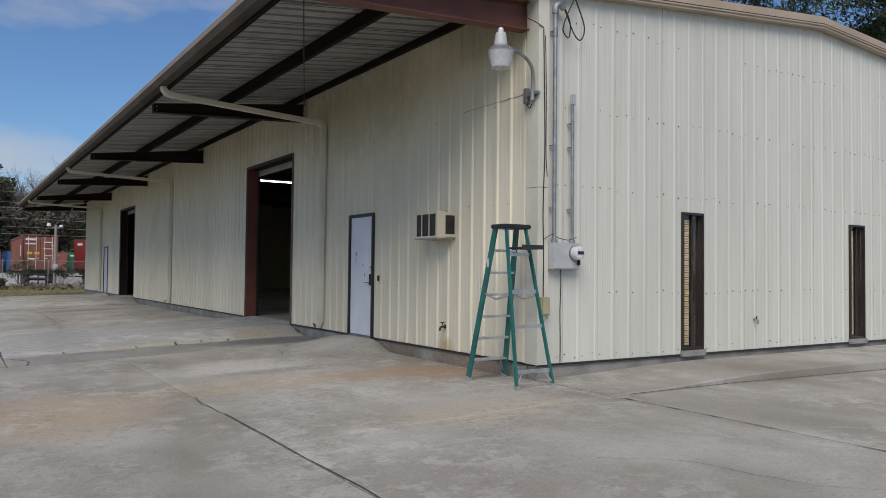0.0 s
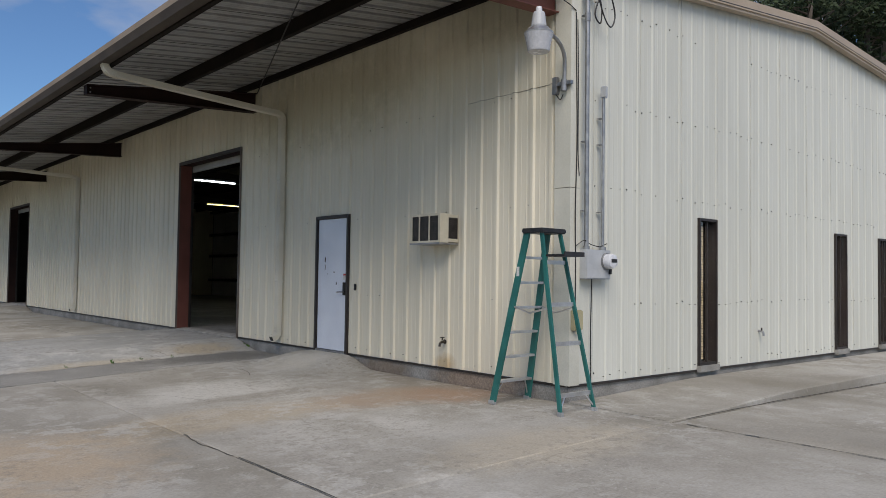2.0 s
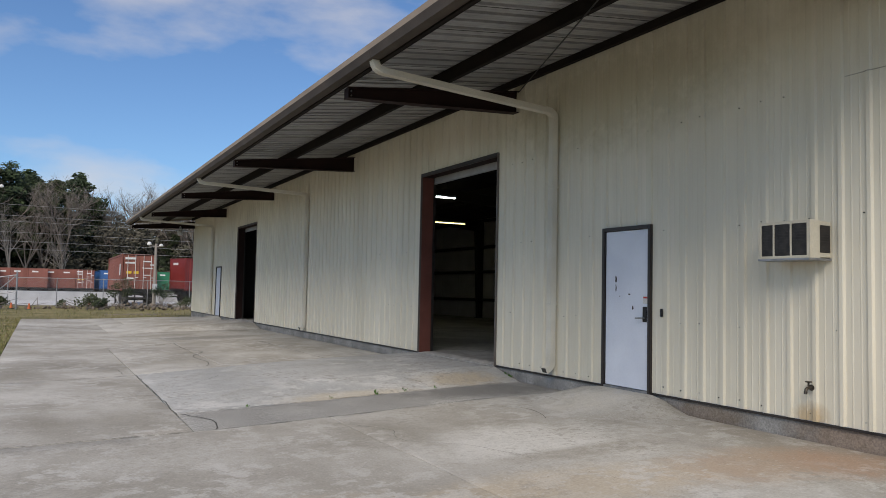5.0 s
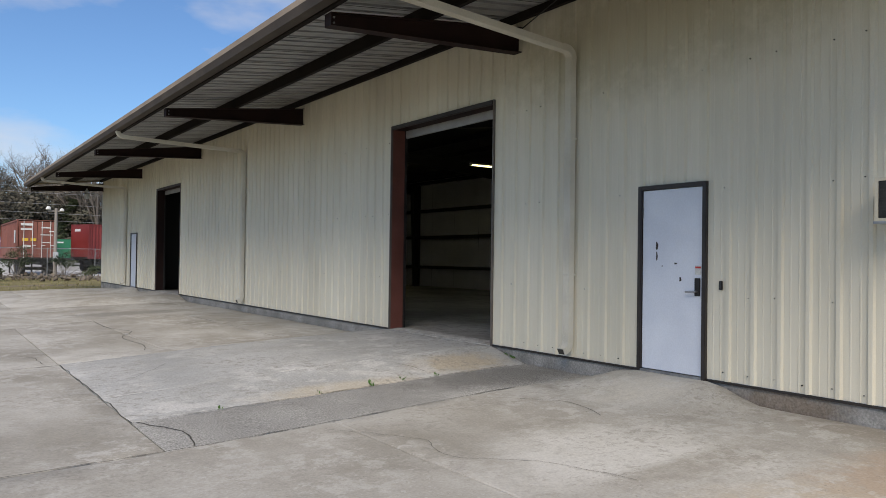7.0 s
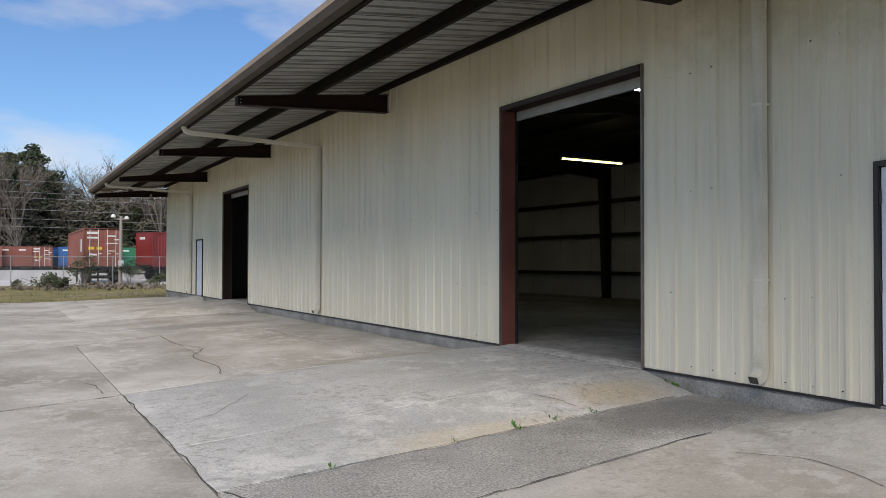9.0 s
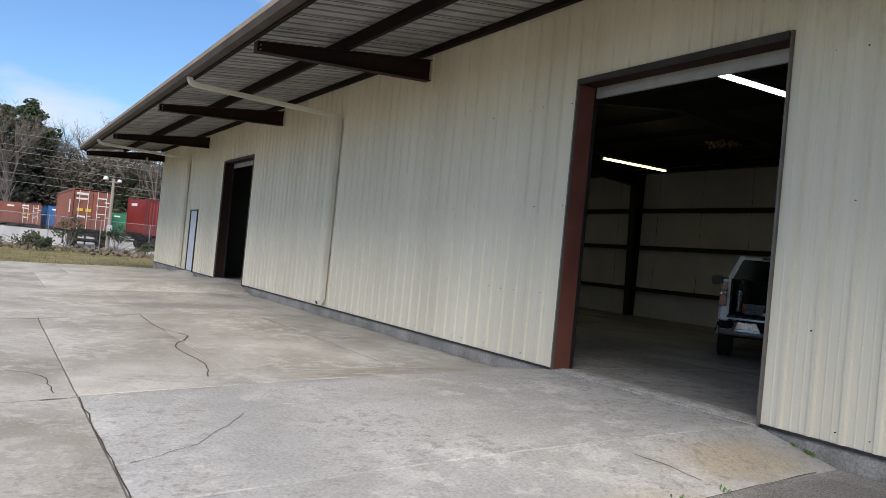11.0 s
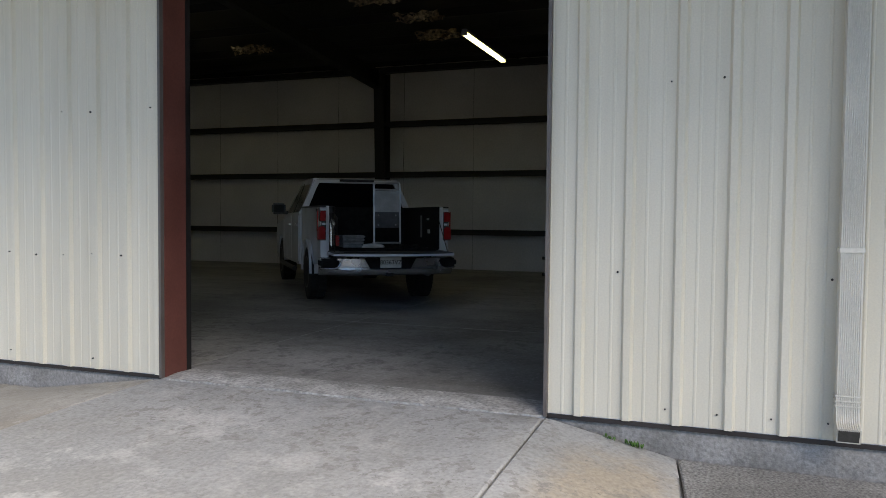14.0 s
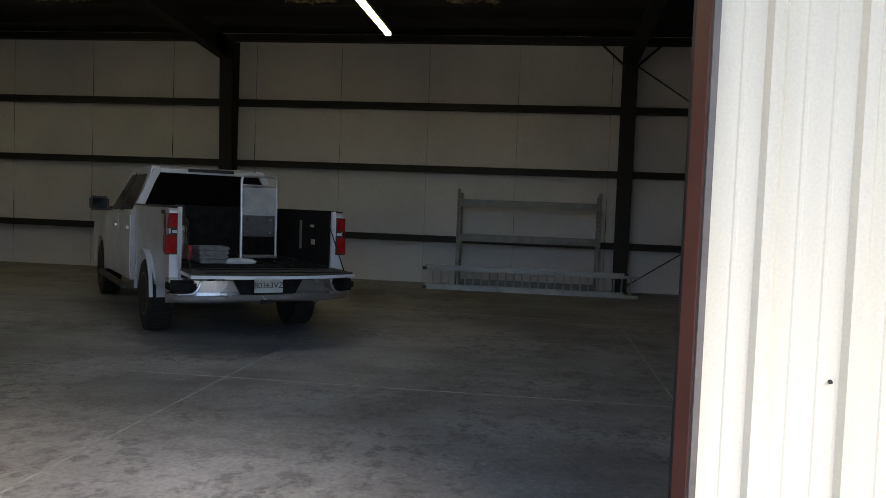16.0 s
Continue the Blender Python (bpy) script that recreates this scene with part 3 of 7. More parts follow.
for pts, w in (
    ([(2.2, 25.7), (2.15, 23.8), (2.4, 22.7), (2.0, 21.6), (2.05, 20.2), (1.85, 19.2)], 0.014),
    ([(-0.6, 20.0), (0.2, 19.6), (0.3, 18.6)], 0.01),
    ([(0.55, 13.9), (0.8, 13.3), (0.75, 12.7)], 0.014),
    ([(1.9, 12.6), (2.4, 11.8), (2.3, 11.2), (2.8, 10.6), (3.0, 9.9)], 0.004),
    ([(0.6, 16.2), (1.1, 16.5), (1.7, 17.3)], 0.005),
    ([(2.1, 7.35), (2.05, 8.0), (2.1, 8.45)], 0.010),
    ([(3.9, 3.9), (4.4, 3.4), (4.6, 2.6), (5.2, 2.0)], 0.004),
    ([(7.5, 4.8), (7.9, 3.9), (8.6, 3.4), (8.8, 2.2)], 0.004),
    ([(4.3, 11.5), (4.5, 12.1), (4.2, 12.6)], 0.008),
    ([(-1.7, strip_near(-1.7)), (-0.6, strip_near(-0.6)), (0.6, strip_near(0.6)), (1.8, strip_near(1.8)), (3.0, strip_near(3.0)), (4.6, strip_near(4.6))], 0.011),
    ([(0.6, strip_far(0.6)), (2.0, strip_far(2.0)), (3.6, strip_far(3.6)), (5.6, strip_far(5.6))], 0.009),
    ([(0.5, 13.9), (0.5, 15.2), (0.5, 16.8), (0.5, 18.4)], 0.011),
    ([(2.1, -2.0), (2.1, 1.0), (2.1, 3.0), (2.1, 5.2), (2.1, 7.3)], 0.012),
    ([(5.95, 5.6), (5.95, 4.0), (5.95, 2.5), (5.95, 0.0), (5.95, -2.0)], 0.013),
    ([(6.2, 5.755), (8.0, 5.75), (10.5, 5.755), (13.0, 5.75), (18.0, 5.755), (24.0, 5.75)], 0.026),
    ([(-1.7, skew_mid(-1.7)), (-0.6, skew_mid(-0.6)), (0.4, skew_mid(0.4))], 0.011),
    ([(-1.7, skew_far(-1.7)), (0.2, skew_far(0.2)), (2.2, skew_far(2.2))], 0.012),
    ([(4.4, 18.6), (4.38, 20.5), (4.42, 22.6), (4.4, 25.7)], 0.010),
    ([(2.2, 25.8), (3.2, 25.78), (4.4, 25.82), (5.9, 25.8)], 0.010),
    ([(4.1, 15.1), (4.25, 14.85), (4.3, 14.6)], 0.008),
):
    crack(pts, w)


def walkway():
    """The raised walk along the gable, its kerb growing out of the yard."""
    bm = bmesh.new()
    xs = [5.97 + 0.5 * i for i in range(49)]
    rows = []
    for x in xs:
        z = 0.318 + 0.085 * ease(6.0, 9.0, x)
        y = 5.80 + 0.01 * noise.noise((x * 2, 0, 0))
        rows.append([bm.verts.new(c) for c in ((x, y - 0.02, 0.1), (x, y, z - 0.015), (x, y + 0.02, z), (x, 6.6, z + 0.012), (x, SOUTH - 0.02, z + 0.02), (x, SOUTH - 0.02, 0.1))])
    for a, b in zip(rows, rows[1:]):
        for k in range(5):
            bm.faces.new((a[k], b[k], b[k + 1], a[k + 1]))
    bm.faces.new(rows[0])
    bm.faces.new(rows[-1][::-1])
    return tagged(part("walkway", bm, concrete), "raised concrete walk with a low kerb along the gable", "walkway", kind="structure")


walkway()


# ---- shell of the building ----
def foundation():
    root = tagged(new("foundation"), "stained grey concrete footing under the metal wall", "foundation", kind="structure")
    a = SOUTH + 0.202
    spans, last = [], a
    for d0, d1 in sorted(WALK_DOORS + BIG_DOORS):
        spans.append((last, d0))
        last = d1
    spans.append((last, NORTH))
    for y0, y1 in spans:
        part("footing", box(WEST + 0.01, WEST + 0.2, y0, y1, 0.0, SHEET_Z0 - 0.02, bevel=0.008), base_concrete, root)
    part("footing", box(WEST + 0.01, EAST, SOUTH + 0.02, SOUTH + 0.2, 0.0, SHEET_Z0 - 0.02, bevel=0.008), base_concrete, root)
    for d0, d1 in BIG_DOORS + WALK_DOORS:
        bm = bmesh.new()
        n = max(4, round((d1 - d0) / 0.06))
        front = [bm.verts.new((WEST - 0.03 + 0.02 * noise.noise((i * 0.6, d0, 0)), d0 + (d1 - d0) * i / n, FLOOR + 0.002 + 0.012 * noise.noise((i * 0.9, d0, 4)))) for i in range(n + 1)]
        mid = [bm.verts.new((WEST + 0.14 + 0.03 * noise.noise((i * 0.5, d0, 7)), d0 + (d1 - d0) * i / n, FLOOR + 0.016 + 0.006 * noise.noise((i * 0.8, d0, 2)))) for i in range(n + 1)]
        rear = [bm.verts.new((WEST + 0.34, d0 + (d1 - d0) * i / n, FLOOR + 0.012)) for i in range(n + 1)]
        low = [bm.verts.new((WEST - 0.03, d0 + (d1 - d0) * i / n, 0.3)) for i in range(n + 1)]
        for u, v in ((low, front), (front, mid), (mid, rear)):
            for i in range(n):
                bm.faces.new((u[i], u[i + 1], v[i + 1], v[i]))
        part("door_sill", bm, sill_concrete, root, "chipped concrete sill")
    return root


foundation()
floor_ob = thing("floor", None, "dark stained concrete workshop floor with pale joints", "floor", kind="structure")
FX, FY = [WEST + 0.34, 9.42, 14.2, EAST - 0.05], [SOUTH + 0.2, 14.8, 18.52, 26.5, 34.5, NORTH - 0.2]
for x0, x1 in zip(FX, FX[1:]):
    for y0, y1 in zip(FY, FY[1:]):
        part("floor_slab", box(x0 + 0.008, x1 - 0.008, y0 + 0.008, y1 - 0.008, 0.3, FLOOR + 0.01, bevel=0.003), shop_floor, floor_ob)
part("floor_base", box(WEST + 0.345, EAST, SOUTH + 0.2, NORTH, 0.1, FLOOR - 0.02), sill_concrete, floor_ob)
for x in FX[1:-1]:
    part("joint_strip", box(x - 0.008, x + 0.008, FY[0], FY[-1], FLOOR - 0.03, FLOOR + 0.012), joint_pale, floor_ob, "pale joint filler")
for y in FY[1:-1]:
    for x0, x1 in zip(FX, FX[1:]):
        part("joint_strip", box(x0 + 0.01, x1 - 0.01, y - 0.008, y + 0.008, FLOOR - 0.03, FLOOR + 0.012), joint_pale, floor_ob, "pale joint filler")

RIB, RIB_PHASE = 0.300, 15.19            # yard side
GABLE_RIB, GABLE_PHASE = 0.311, 7.314


WALL_RIB = ((-0.036, 0.0), (-0.020, 0.027), (0.020, 0.027), (0.036, 0.0), (0.092, 0.0), (0.098, 0.003), (0.108, 0.003), (0.114, 0.0), (0.184, 0.0), (0.190, 0.003), (0.200, 0.003), (0.206, 0.0))
LOW_RIB = ((-0.036, 0.0), (-0.016, 0.009), (0.016, 0.009), (0.036, 0.0), (0.100, 0.0), (0.106, 0.0015), (0.114, 0.0015), (0.120, 0.0), (0.190, 0.0), (0.196, 0.0015), (0.204, 0.0015), (0.210, 0.0))


def profile(a, b, phase, pitch, shape):
    """Across a ribbed sheet from a to b: (place, height) pairs."""
    out = [(a, 0.0)]
    k = math.floor((a - phase) / pitch) - 1
    while phase + k * pitch < b + pitch:
        c = phase + k * pitch
        for d, h in shape:
            if a + 0.002 < c + d < b - 0.002:
                out.append((c + d, h))
        k += 1
    return out + [(b, 0.0)]


def sheet(a, b, z0, top, phase, place, pitch=RIB, shape=WALL_RIB):
    """A ribbed steel sheet from a to b; top(s) gives its upper edge, place(s, h, z) its points. Its rim is folded back."""
    bm = bmesh.new()
    line = profile(a, b, phase, pitch, shape)
    cols = []
    for s, h in line:
        zs = (z0, top(s))
        cols.append([bm.verts.new(place(s, h + 0.0012 * noise.noise((s * 3, z * 0.9, 1)), z)) for z in zs])
    for u, v in zip(cols, cols[1:]):
        for i in range(len(u) - 1):
            bm.faces.new((u[i], v[i], v[i + 1], u[i + 1]))
    low = [bm.verts.new(place(s, h - 0.012, z0 + 0.003)) for s, h in line]
    for i in range(len(line) - 1):
        bm.faces.new((cols[i][0], low[i], low[i + 1], cols[i + 1][0]))
    return bm


def wall_west():
    root = tagged(new("wall_west"), "long cream ribbed-metal wall streaked with dirt", "wall", kind="structure")
    place = lambda s, h, z: (WEST - h, s, z)
    holes = [(a, b, WALK_TOP) for a, b in WALK_DOORS] + [(a, b, BIG_TOP) for a, b in BIG_DOORS]
    def panel_top(s):
        return deck(WEST) - 0.02
    seams = [SOUTH + 0.03]
    k = 0
    while RIB_PHASE - 0.05 - RIB * 27 + k * 3 * RIB < NORTH:
        s = RIB_PHASE - 0.05 - RIB * 27 + k * 3 * RIB
        if s > SOUTH + 0.2:
            seams.append(s)
        k += 1
    seams.append(NORTH)
    for s0, s1 in zip(seams, seams[1:]):
        cuts = sorted({s0, s1, *[e for a, b, t in holes for e in (a, b) if s0 + 0.01 < e < s1 - 0.01]})
        for a, b in zip(cuts, cuts[1:]):
            hole = [t for h0, h1, t in holes if h0 - 0.01 < (a + b) / 2 < h1 + 0.01]
            z0 = hole[0] if hole else SHEET_Z0
            if b < 9.1:
                part("lap_line", sheet(a, b, 3.996, lambda s: 4.0, RIB_PHASE, lambda s, h, z: (WEST - 0.006 - h, s, z)), joint_dark, root, "dark gap where two sheets lap")
                part("wall_panel", sheet(a, b, z0, lambda s: 4.03, RIB_PHASE, place), siding, root)
                part("wall_panel", sheet(a, b, 4.0, panel_top, RIB_PHASE, lambda s, h, z: (WEST - 0.004 - h, s, z)), siding, root)
            else:
                part("wall_panel", sheet(a, b, z0, panel_top, RIB_PHASE, place), siding, root)
    # core behind the sheets
    last = SOUTH + 0.06
    for a, b, t in sorted(holes):
        part("wall_core", box(WEST + 0.004, WEST + 0.2, last, a, SHEET_Z0 - 0.02, deck(WEST) - 0.03), liner, root)
        part("wall_core", box(WEST + 0.004, WEST + 0.2, a, b, t, deck(WEST) - 0.03), liner, root)
        last = b
    part("wall_core", box(WEST + 0.004, WEST + 0.2, last, NORTH - 0.02, SHEET_Z0 - 0.02, deck(WEST) - 0.03), liner, root)
    part("base_trim", box(WEST - 0.012, WEST + 0.012, SOUTH + 0.06, WALK_DOORS[0][0], SHEET_Z0 - 0.03, SHEET_Z0 - 0.004), trim_dark, root, "dark base flashing")
    for (a, b) in ((WALK_DOORS[0][1], BIG_DOORS[0][0]), (BIG_DOORS[0][1], BIG_DOORS[1][0]), (BIG_DOORS[1][1], WALK_DOORS[1][0]), (WALK_DOORS[1][1], NORTH)):
        part("base_trim", box(WEST - 0.012, WEST + 0.012, a, b, SHEET_Z0 - 0.03, SHEET_Z0 - 0.004), trim_dark, root, "dark base flashing")
    return root


def wall_south():
    root = tagged(new("wall_south"), "pale ribbed-metal gable wall", "wall", kind="structure")
    place = lambda s, h, z: (s, SOUTH - h, z)
    top = lambda s: deck(s) - 0.06
    seams, s = [WEST + 0.02], GABLE_PHASE + 0.04 - 3 * GABLE_RIB
    while s < EAST:
        seams.append(s)
        s += 3 * GABLE_RIB
    seams.append(EAST)
    for s0, s1 in zip(seams, seams[1:]):
        cuts = sorted({s0, s1, *[e for w in GABLE_WINDOWS for e in w if s0 + 0.01 < e < s1 - 0.01], *([RIDGE] if s0 < RIDGE < s1 else [])})
        if s0 > WEST + 0.1 and not any(w0 - 0.01 < s0 < w1 + 0.01 for w0, w1 in GABLE_WINDOWS):
            part("lap_line", box(s0 - 0.002, s0 + 0.002, SOUTH - 0.004, SOUTH + 0.002, SHEET_Z0 + 0.01, deck(s0) - 0.07), lap_grey, root, "thin dark lap between two sheets")
        for a, b in zip(cuts, cuts[1:]):
            if any(w0 - 0.01 < (a + b) / 2 < w1 + 0.01 for w0, w1 in GABLE_WINDOWS):
                part("wall_panel", sheet(a, b, WIN_Z1, top, GABLE_PHASE, place, GABLE_RIB, LOW_RIB), siding_gable, root)
            else:
                part("wall_panel", sheet(a, b, SHEET_Z0, top, GABLE_PHASE, place, GABLE_RIB, LOW_RIB), siding_gable, root)
    last = WEST + 0.02
    for a, b in GABLE_WINDOWS + [(EAST, EAST)]:
        cuts = [last, RIDGE, a] if last < RIDGE < a else [last, a]
        for u, v in zip(cuts, cuts[1:]):
            part("wall_core", prism([(u, SHEET_Z0 - 0.02), (v, SHEET_Z0 - 0.02), (v, deck(v) - 0.05), (u, deck(u) - 0.05)], "y", SOUTH + 0.004, SOUTH + 0.2), liner, root)
        if b > a:
            part("wall_core", prism([(a, WIN_Z1), (b, WIN_Z1), (b, deck(b) - 0.05), (a, deck(a) - 0.05)], "y", SOUTH + 0.004, SOUTH + 0.2), liner, root)
        last = b
    part("base_trim", box(WEST, EAST, SOUTH - 0.012, SOUTH + 0.012, SHEET_Z0 - 0.03, SHEET_Z0 - 0.004), trim_dark, root, "dark base flashing")
    # folded corner piece, in two lengths
    for z0, z1 in ((SHEET_Z0 - 0.005, 2.755), (2.762, deck(WEST) - 0.12)):
        part("corner_trim", prism([(WEST - 0.045, SOUTH + 0.19), (WEST - 0.045, SOUTH - 0.045), (WEST + 0.13, SOUTH - 0.045), (WEST + 0.13, SOUTH - 0.002), (WEST - 0.002, SOUTH - 0.002), (WEST - 0.002, SOUTH + 0.19)], "z", z0, z1), trim_cream, root, "smooth folded corner trim")
    return root


def wall_east():
    root = tagged(new("wall_east"), "inner back wall of pale insulation facing between dark girts", "wall", kind="structure")
    y = SOUTH + 0.2
    while y < NORTH - 0.2:
        y1 = min(y + 1.83, NORTH - 0.2)
        bm = bmesh.new()
        n = 6
        z1 = deck(EAST) - 0.02
        rows = []
        for z in (SHEET_Z0 - 0.02, 0.95, 1.42, 1.75, 2.1, 2.45, 2.83, 3.1, 3.4, 3.75, 4.08, 4.4, 4.7, z1):
            g = max(0.0015, 0.022 * noise.noise((y * 1.7, z * 1.3, 9.0)))   # seams gape here and there
            rows.append([bm.verts.new((EAST - 0.05 - 0.035 * math.sin(math.pi * i / n) * (0.4 if z in (1.42, 2.83, 4.08) else 1) * (0.7 + 0.5 * noise.noise((y, z, i))), y + g + (y1 - y - 2 * g) * i / n, z)) for i in range(n + 1)])
        for a, b in zip(rows, rows[1:]):
            for i in range(n):
                bm.faces.new((a[i], a[i + 1], b[i + 1], b[i]))
        smooth(part("insulation_sheet", bm, liner, root))
        y = y1
    part("wall_core", box(EAST - 0.035, EAST + 0.05, SOUTH + 0.05, NORTH, 0.0, deck(EAST) - 0.02), black_steel, root)
    return root


def wall_north():
    root = tagged(new("wall_north"), "plain metal end wall", "wall", kind="structure")
    part("wall_panel", prism([(WEST + 0.2, 0.0), (EAST - 0.05, 0.0), (EAST - 0.05, deck(EAST) - 0.05), (RIDGE, deck(RIDGE) - 0.05), (WEST + 0.2, deck(WEST) - 0.05)], "y", NORTH - 0.15, NORTH - 0.02), siding, root)
    return root


def added_lobby():
    """An unseen dark lobby, added behind the far doorway to keep its daylight out."""
    root = tagged(new("wall_partition"), "unseen dark screens added behind the far doorway to block its daylight", "wall", kind="structure")
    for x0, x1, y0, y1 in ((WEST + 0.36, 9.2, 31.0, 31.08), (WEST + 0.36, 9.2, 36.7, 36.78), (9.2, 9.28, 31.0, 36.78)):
        part("lobby_screen", prism([(x0, FLOOR + 0.012), (x1, FLOOR + 0.012), (x1, deck(x1) - 0.06), (x0, deck(x0) - 0.06)], "y", y0, y1), shaded_facing, root)
    return root


wall_west(), wall_south(), wall_east(), wall_north(), added_lobby()


# ---- roof, canopy, frames ----
def seam_profile(a, b):
    """Across a roof sheet: flats between narrow raised seams, with low stiffeners."""
    out, k = [(a, 0.0)], math.floor(a / RIB) - 1
    while k * RIB < b + RIB:
        for d, h in ((-0.050, 0.0), (-0.044, 0.068), (0.044, 0.068), (0.050, 0.0), (0.115, 0.0), (0.122, 0.010), (0.132, 0.0), (0.172, 0.0), (0.179, 0.010), (0.189, 0.0)):
            if a + 0.002 < k * RIB + d < b - 0.002:
                out.append((k * RIB + d, h))
        k += 1
    return out + [(b, 0.0)]


def roof():
    root = tagged(new("roof"), "low-pitched metal roof running out as a canopy over the yard side", "roof", kind="structure")
    y = SOUTH - 0.12
    while y < NORTH + 0.1:
        y1 = min(y + 3 * RIB, NORTH + 0.12)
        bm = bmesh.new()
        line = [(s, h) for s, h in seam_profile(y, y1)]
        lo, hi = [], []
        for s, h in line:
            lo.append(bm.verts.new((EAVE_X, s, deck(EAVE_X) + h)))
            hi.append(bm.verts.new((WEST, s, deck(WEST) + h)))
        for i in range(len(line) - 1):
            bm.faces.new((lo[i], lo[i + 1], hi[i + 1], hi[i]))
        part("roof_sheet", bm, galvanised, root, "ribbed galvanised deck")
        part("sheet_lap", prism([(EAVE_X, deck(EAVE_X) - 0.004), (WEST, deck(WEST) - 0.004), (WEST, deck(WEST) + 0.004), (EAVE_X, deck(EAVE_X) + 0.004)], "y", y1 - 0.009, y1 + 0.004), joint_dark, root, "dark lap between two sheets")
        y = y1
    part("roof_cover", prism([(EAVE_X, deck(EAVE_X) + 0.072), (WEST, deck(WEST) + 0.072), (RIDGE, deck(RIDGE) + 0.036), (EAST + 0.15, deck(EAST + 0.15) + 0.036), (EAST + 0.15, deck(EAST + 0.15) + 0.05), (RIDGE, deck(RIDGE) + 0.052), (WEST, deck(WEST) + 0.085), (EAVE_X, deck(EAVE_X) + 0.082)], "y", SOUTH - 0.12, NORTH + 0.12), roof_metal, root)
    # rake flashing on the gable: a tan face over a dark shadow lip
    for y0, y1 in ((SOUTH - 0.16, SOUTH - 0.10), (NORTH + 0.10, NORTH + 0.16)):
        part("rake_trim", prism([(EAVE_X - 0.02, deck(EAVE_X) - 0.08), (WEST, deck(WEST) - 0.08), (RIDGE, deck(RIDGE) - 0.08), (EAST + 0.15, deck(EAST + 0.15) - 0.08), (EAST + 0.15, deck(EAST + 0.15) + 0.07), (RIDGE, deck(RIDGE) + 0.07), (WEST, deck(WEST) + 0.07), (EAVE_X - 0.02, deck(EAVE_X) + 0.07)], "y", y0, y1), trim_tan, root, "tan rake flashing")
    part("rake_lip", prism([(EAVE_X, deck(EAVE_X) - 0.12), (WEST, deck(WEST) - 0.12), (RIDGE, deck(RIDGE) - 0.12), (EAST + 0.1, deck(EAST + 0.1) - 0.12), (EAST + 0.1, deck(EAST + 0.1) - 0.075), (RIDGE, deck(RIDGE) - 0.075), (WEST, deck(WEST) - 0.075), (EAVE_X, deck(EAVE_X) - 0.075)], "y", SOUTH - 0.14, SOUTH - 0.035), trim_tan, root, "folded tan rake lip")
    part("rake_groove", prism([(EAVE_X, deck(EAVE_X) - 0.056), (WEST, deck(WEST) - 0.056), (RIDGE, deck(RIDGE) - 0.056), (EAST + 0.1, deck(EAST + 0.1) - 0.056), (EAST + 0.1, deck(EAST + 0.1) - 0.046), (RIDGE, deck(RIDGE) - 0.046), (WEST, deck(WEST) - 0.046), (EAVE_X, deck(EAVE_X) - 0.046)], "y", SOUTH - 0.163, SOUTH - 0.158), trim_dark, root, "dark groove along the rake")
    return root


roof()


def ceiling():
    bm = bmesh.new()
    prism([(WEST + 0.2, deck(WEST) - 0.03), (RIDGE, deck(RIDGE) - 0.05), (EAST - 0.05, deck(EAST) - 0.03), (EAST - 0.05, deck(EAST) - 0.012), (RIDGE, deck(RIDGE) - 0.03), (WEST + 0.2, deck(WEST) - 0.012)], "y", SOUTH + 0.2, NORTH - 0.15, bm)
    return tagged(part("ceiling", bm, shaded_facing), "insulation facing under the roof, coloured near black for its shade", "ceiling", kind="structure")


ceiling()


def gutter():
    root = thing("gutter", None, "long tan box gutter along the canopy edge", "gutter")
    z = deck(EAVE_X)
    out = [(EAVE_X + 0.09, z + 0.0), (EAVE_X - 0.03, z + 0.02), (EAVE_X - 0.045, z + 0.055), (EAVE_X - 0.06, z + 0.055), (EAVE_X - 0.065, z - 0.03), (EAVE_X - 0.035, z - 0.14), (EAVE_X + 0.10, z - 0.14), (EAVE_X + 0.10, z - 0.03)]
    y = SOUTH - 0.16
    while y < NORTH:
        y1 = min(y + 6.4, NORTH + 0.16)
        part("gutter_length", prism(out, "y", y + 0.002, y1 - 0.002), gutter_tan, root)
        # thin dark skin: the shade below the tan gutter, done as colour
        part("gutter_underside", prism([(EAVE_X - 0.036, z - 0.142), (EAVE_X - 0.064, z - 0.036), (EAVE_X - 0.069, z - 0.036), (EAVE_X - 0.042, z - 0.146), (EAVE_X + 0.10, z - 0.146), (EAVE_X + 0.10, z - 0.142)], "y", y + 0.004, y1 - 0.004), gutter_shade, root, "underside with its shade put in as dark brown")
        y = y1
    part("eave_strut", prism([(EAVE_X + 0.104, z - 0.17), (EAVE_X + 0.17, z - 0.17), (EAVE_X + 0.17, z + 0.005), (EAVE_X + 0.104, z)], "y", SOUTH - 0.1, NORTH + 0.1), purlin_dark, root, "dark eave strut")
    return root


gutter()


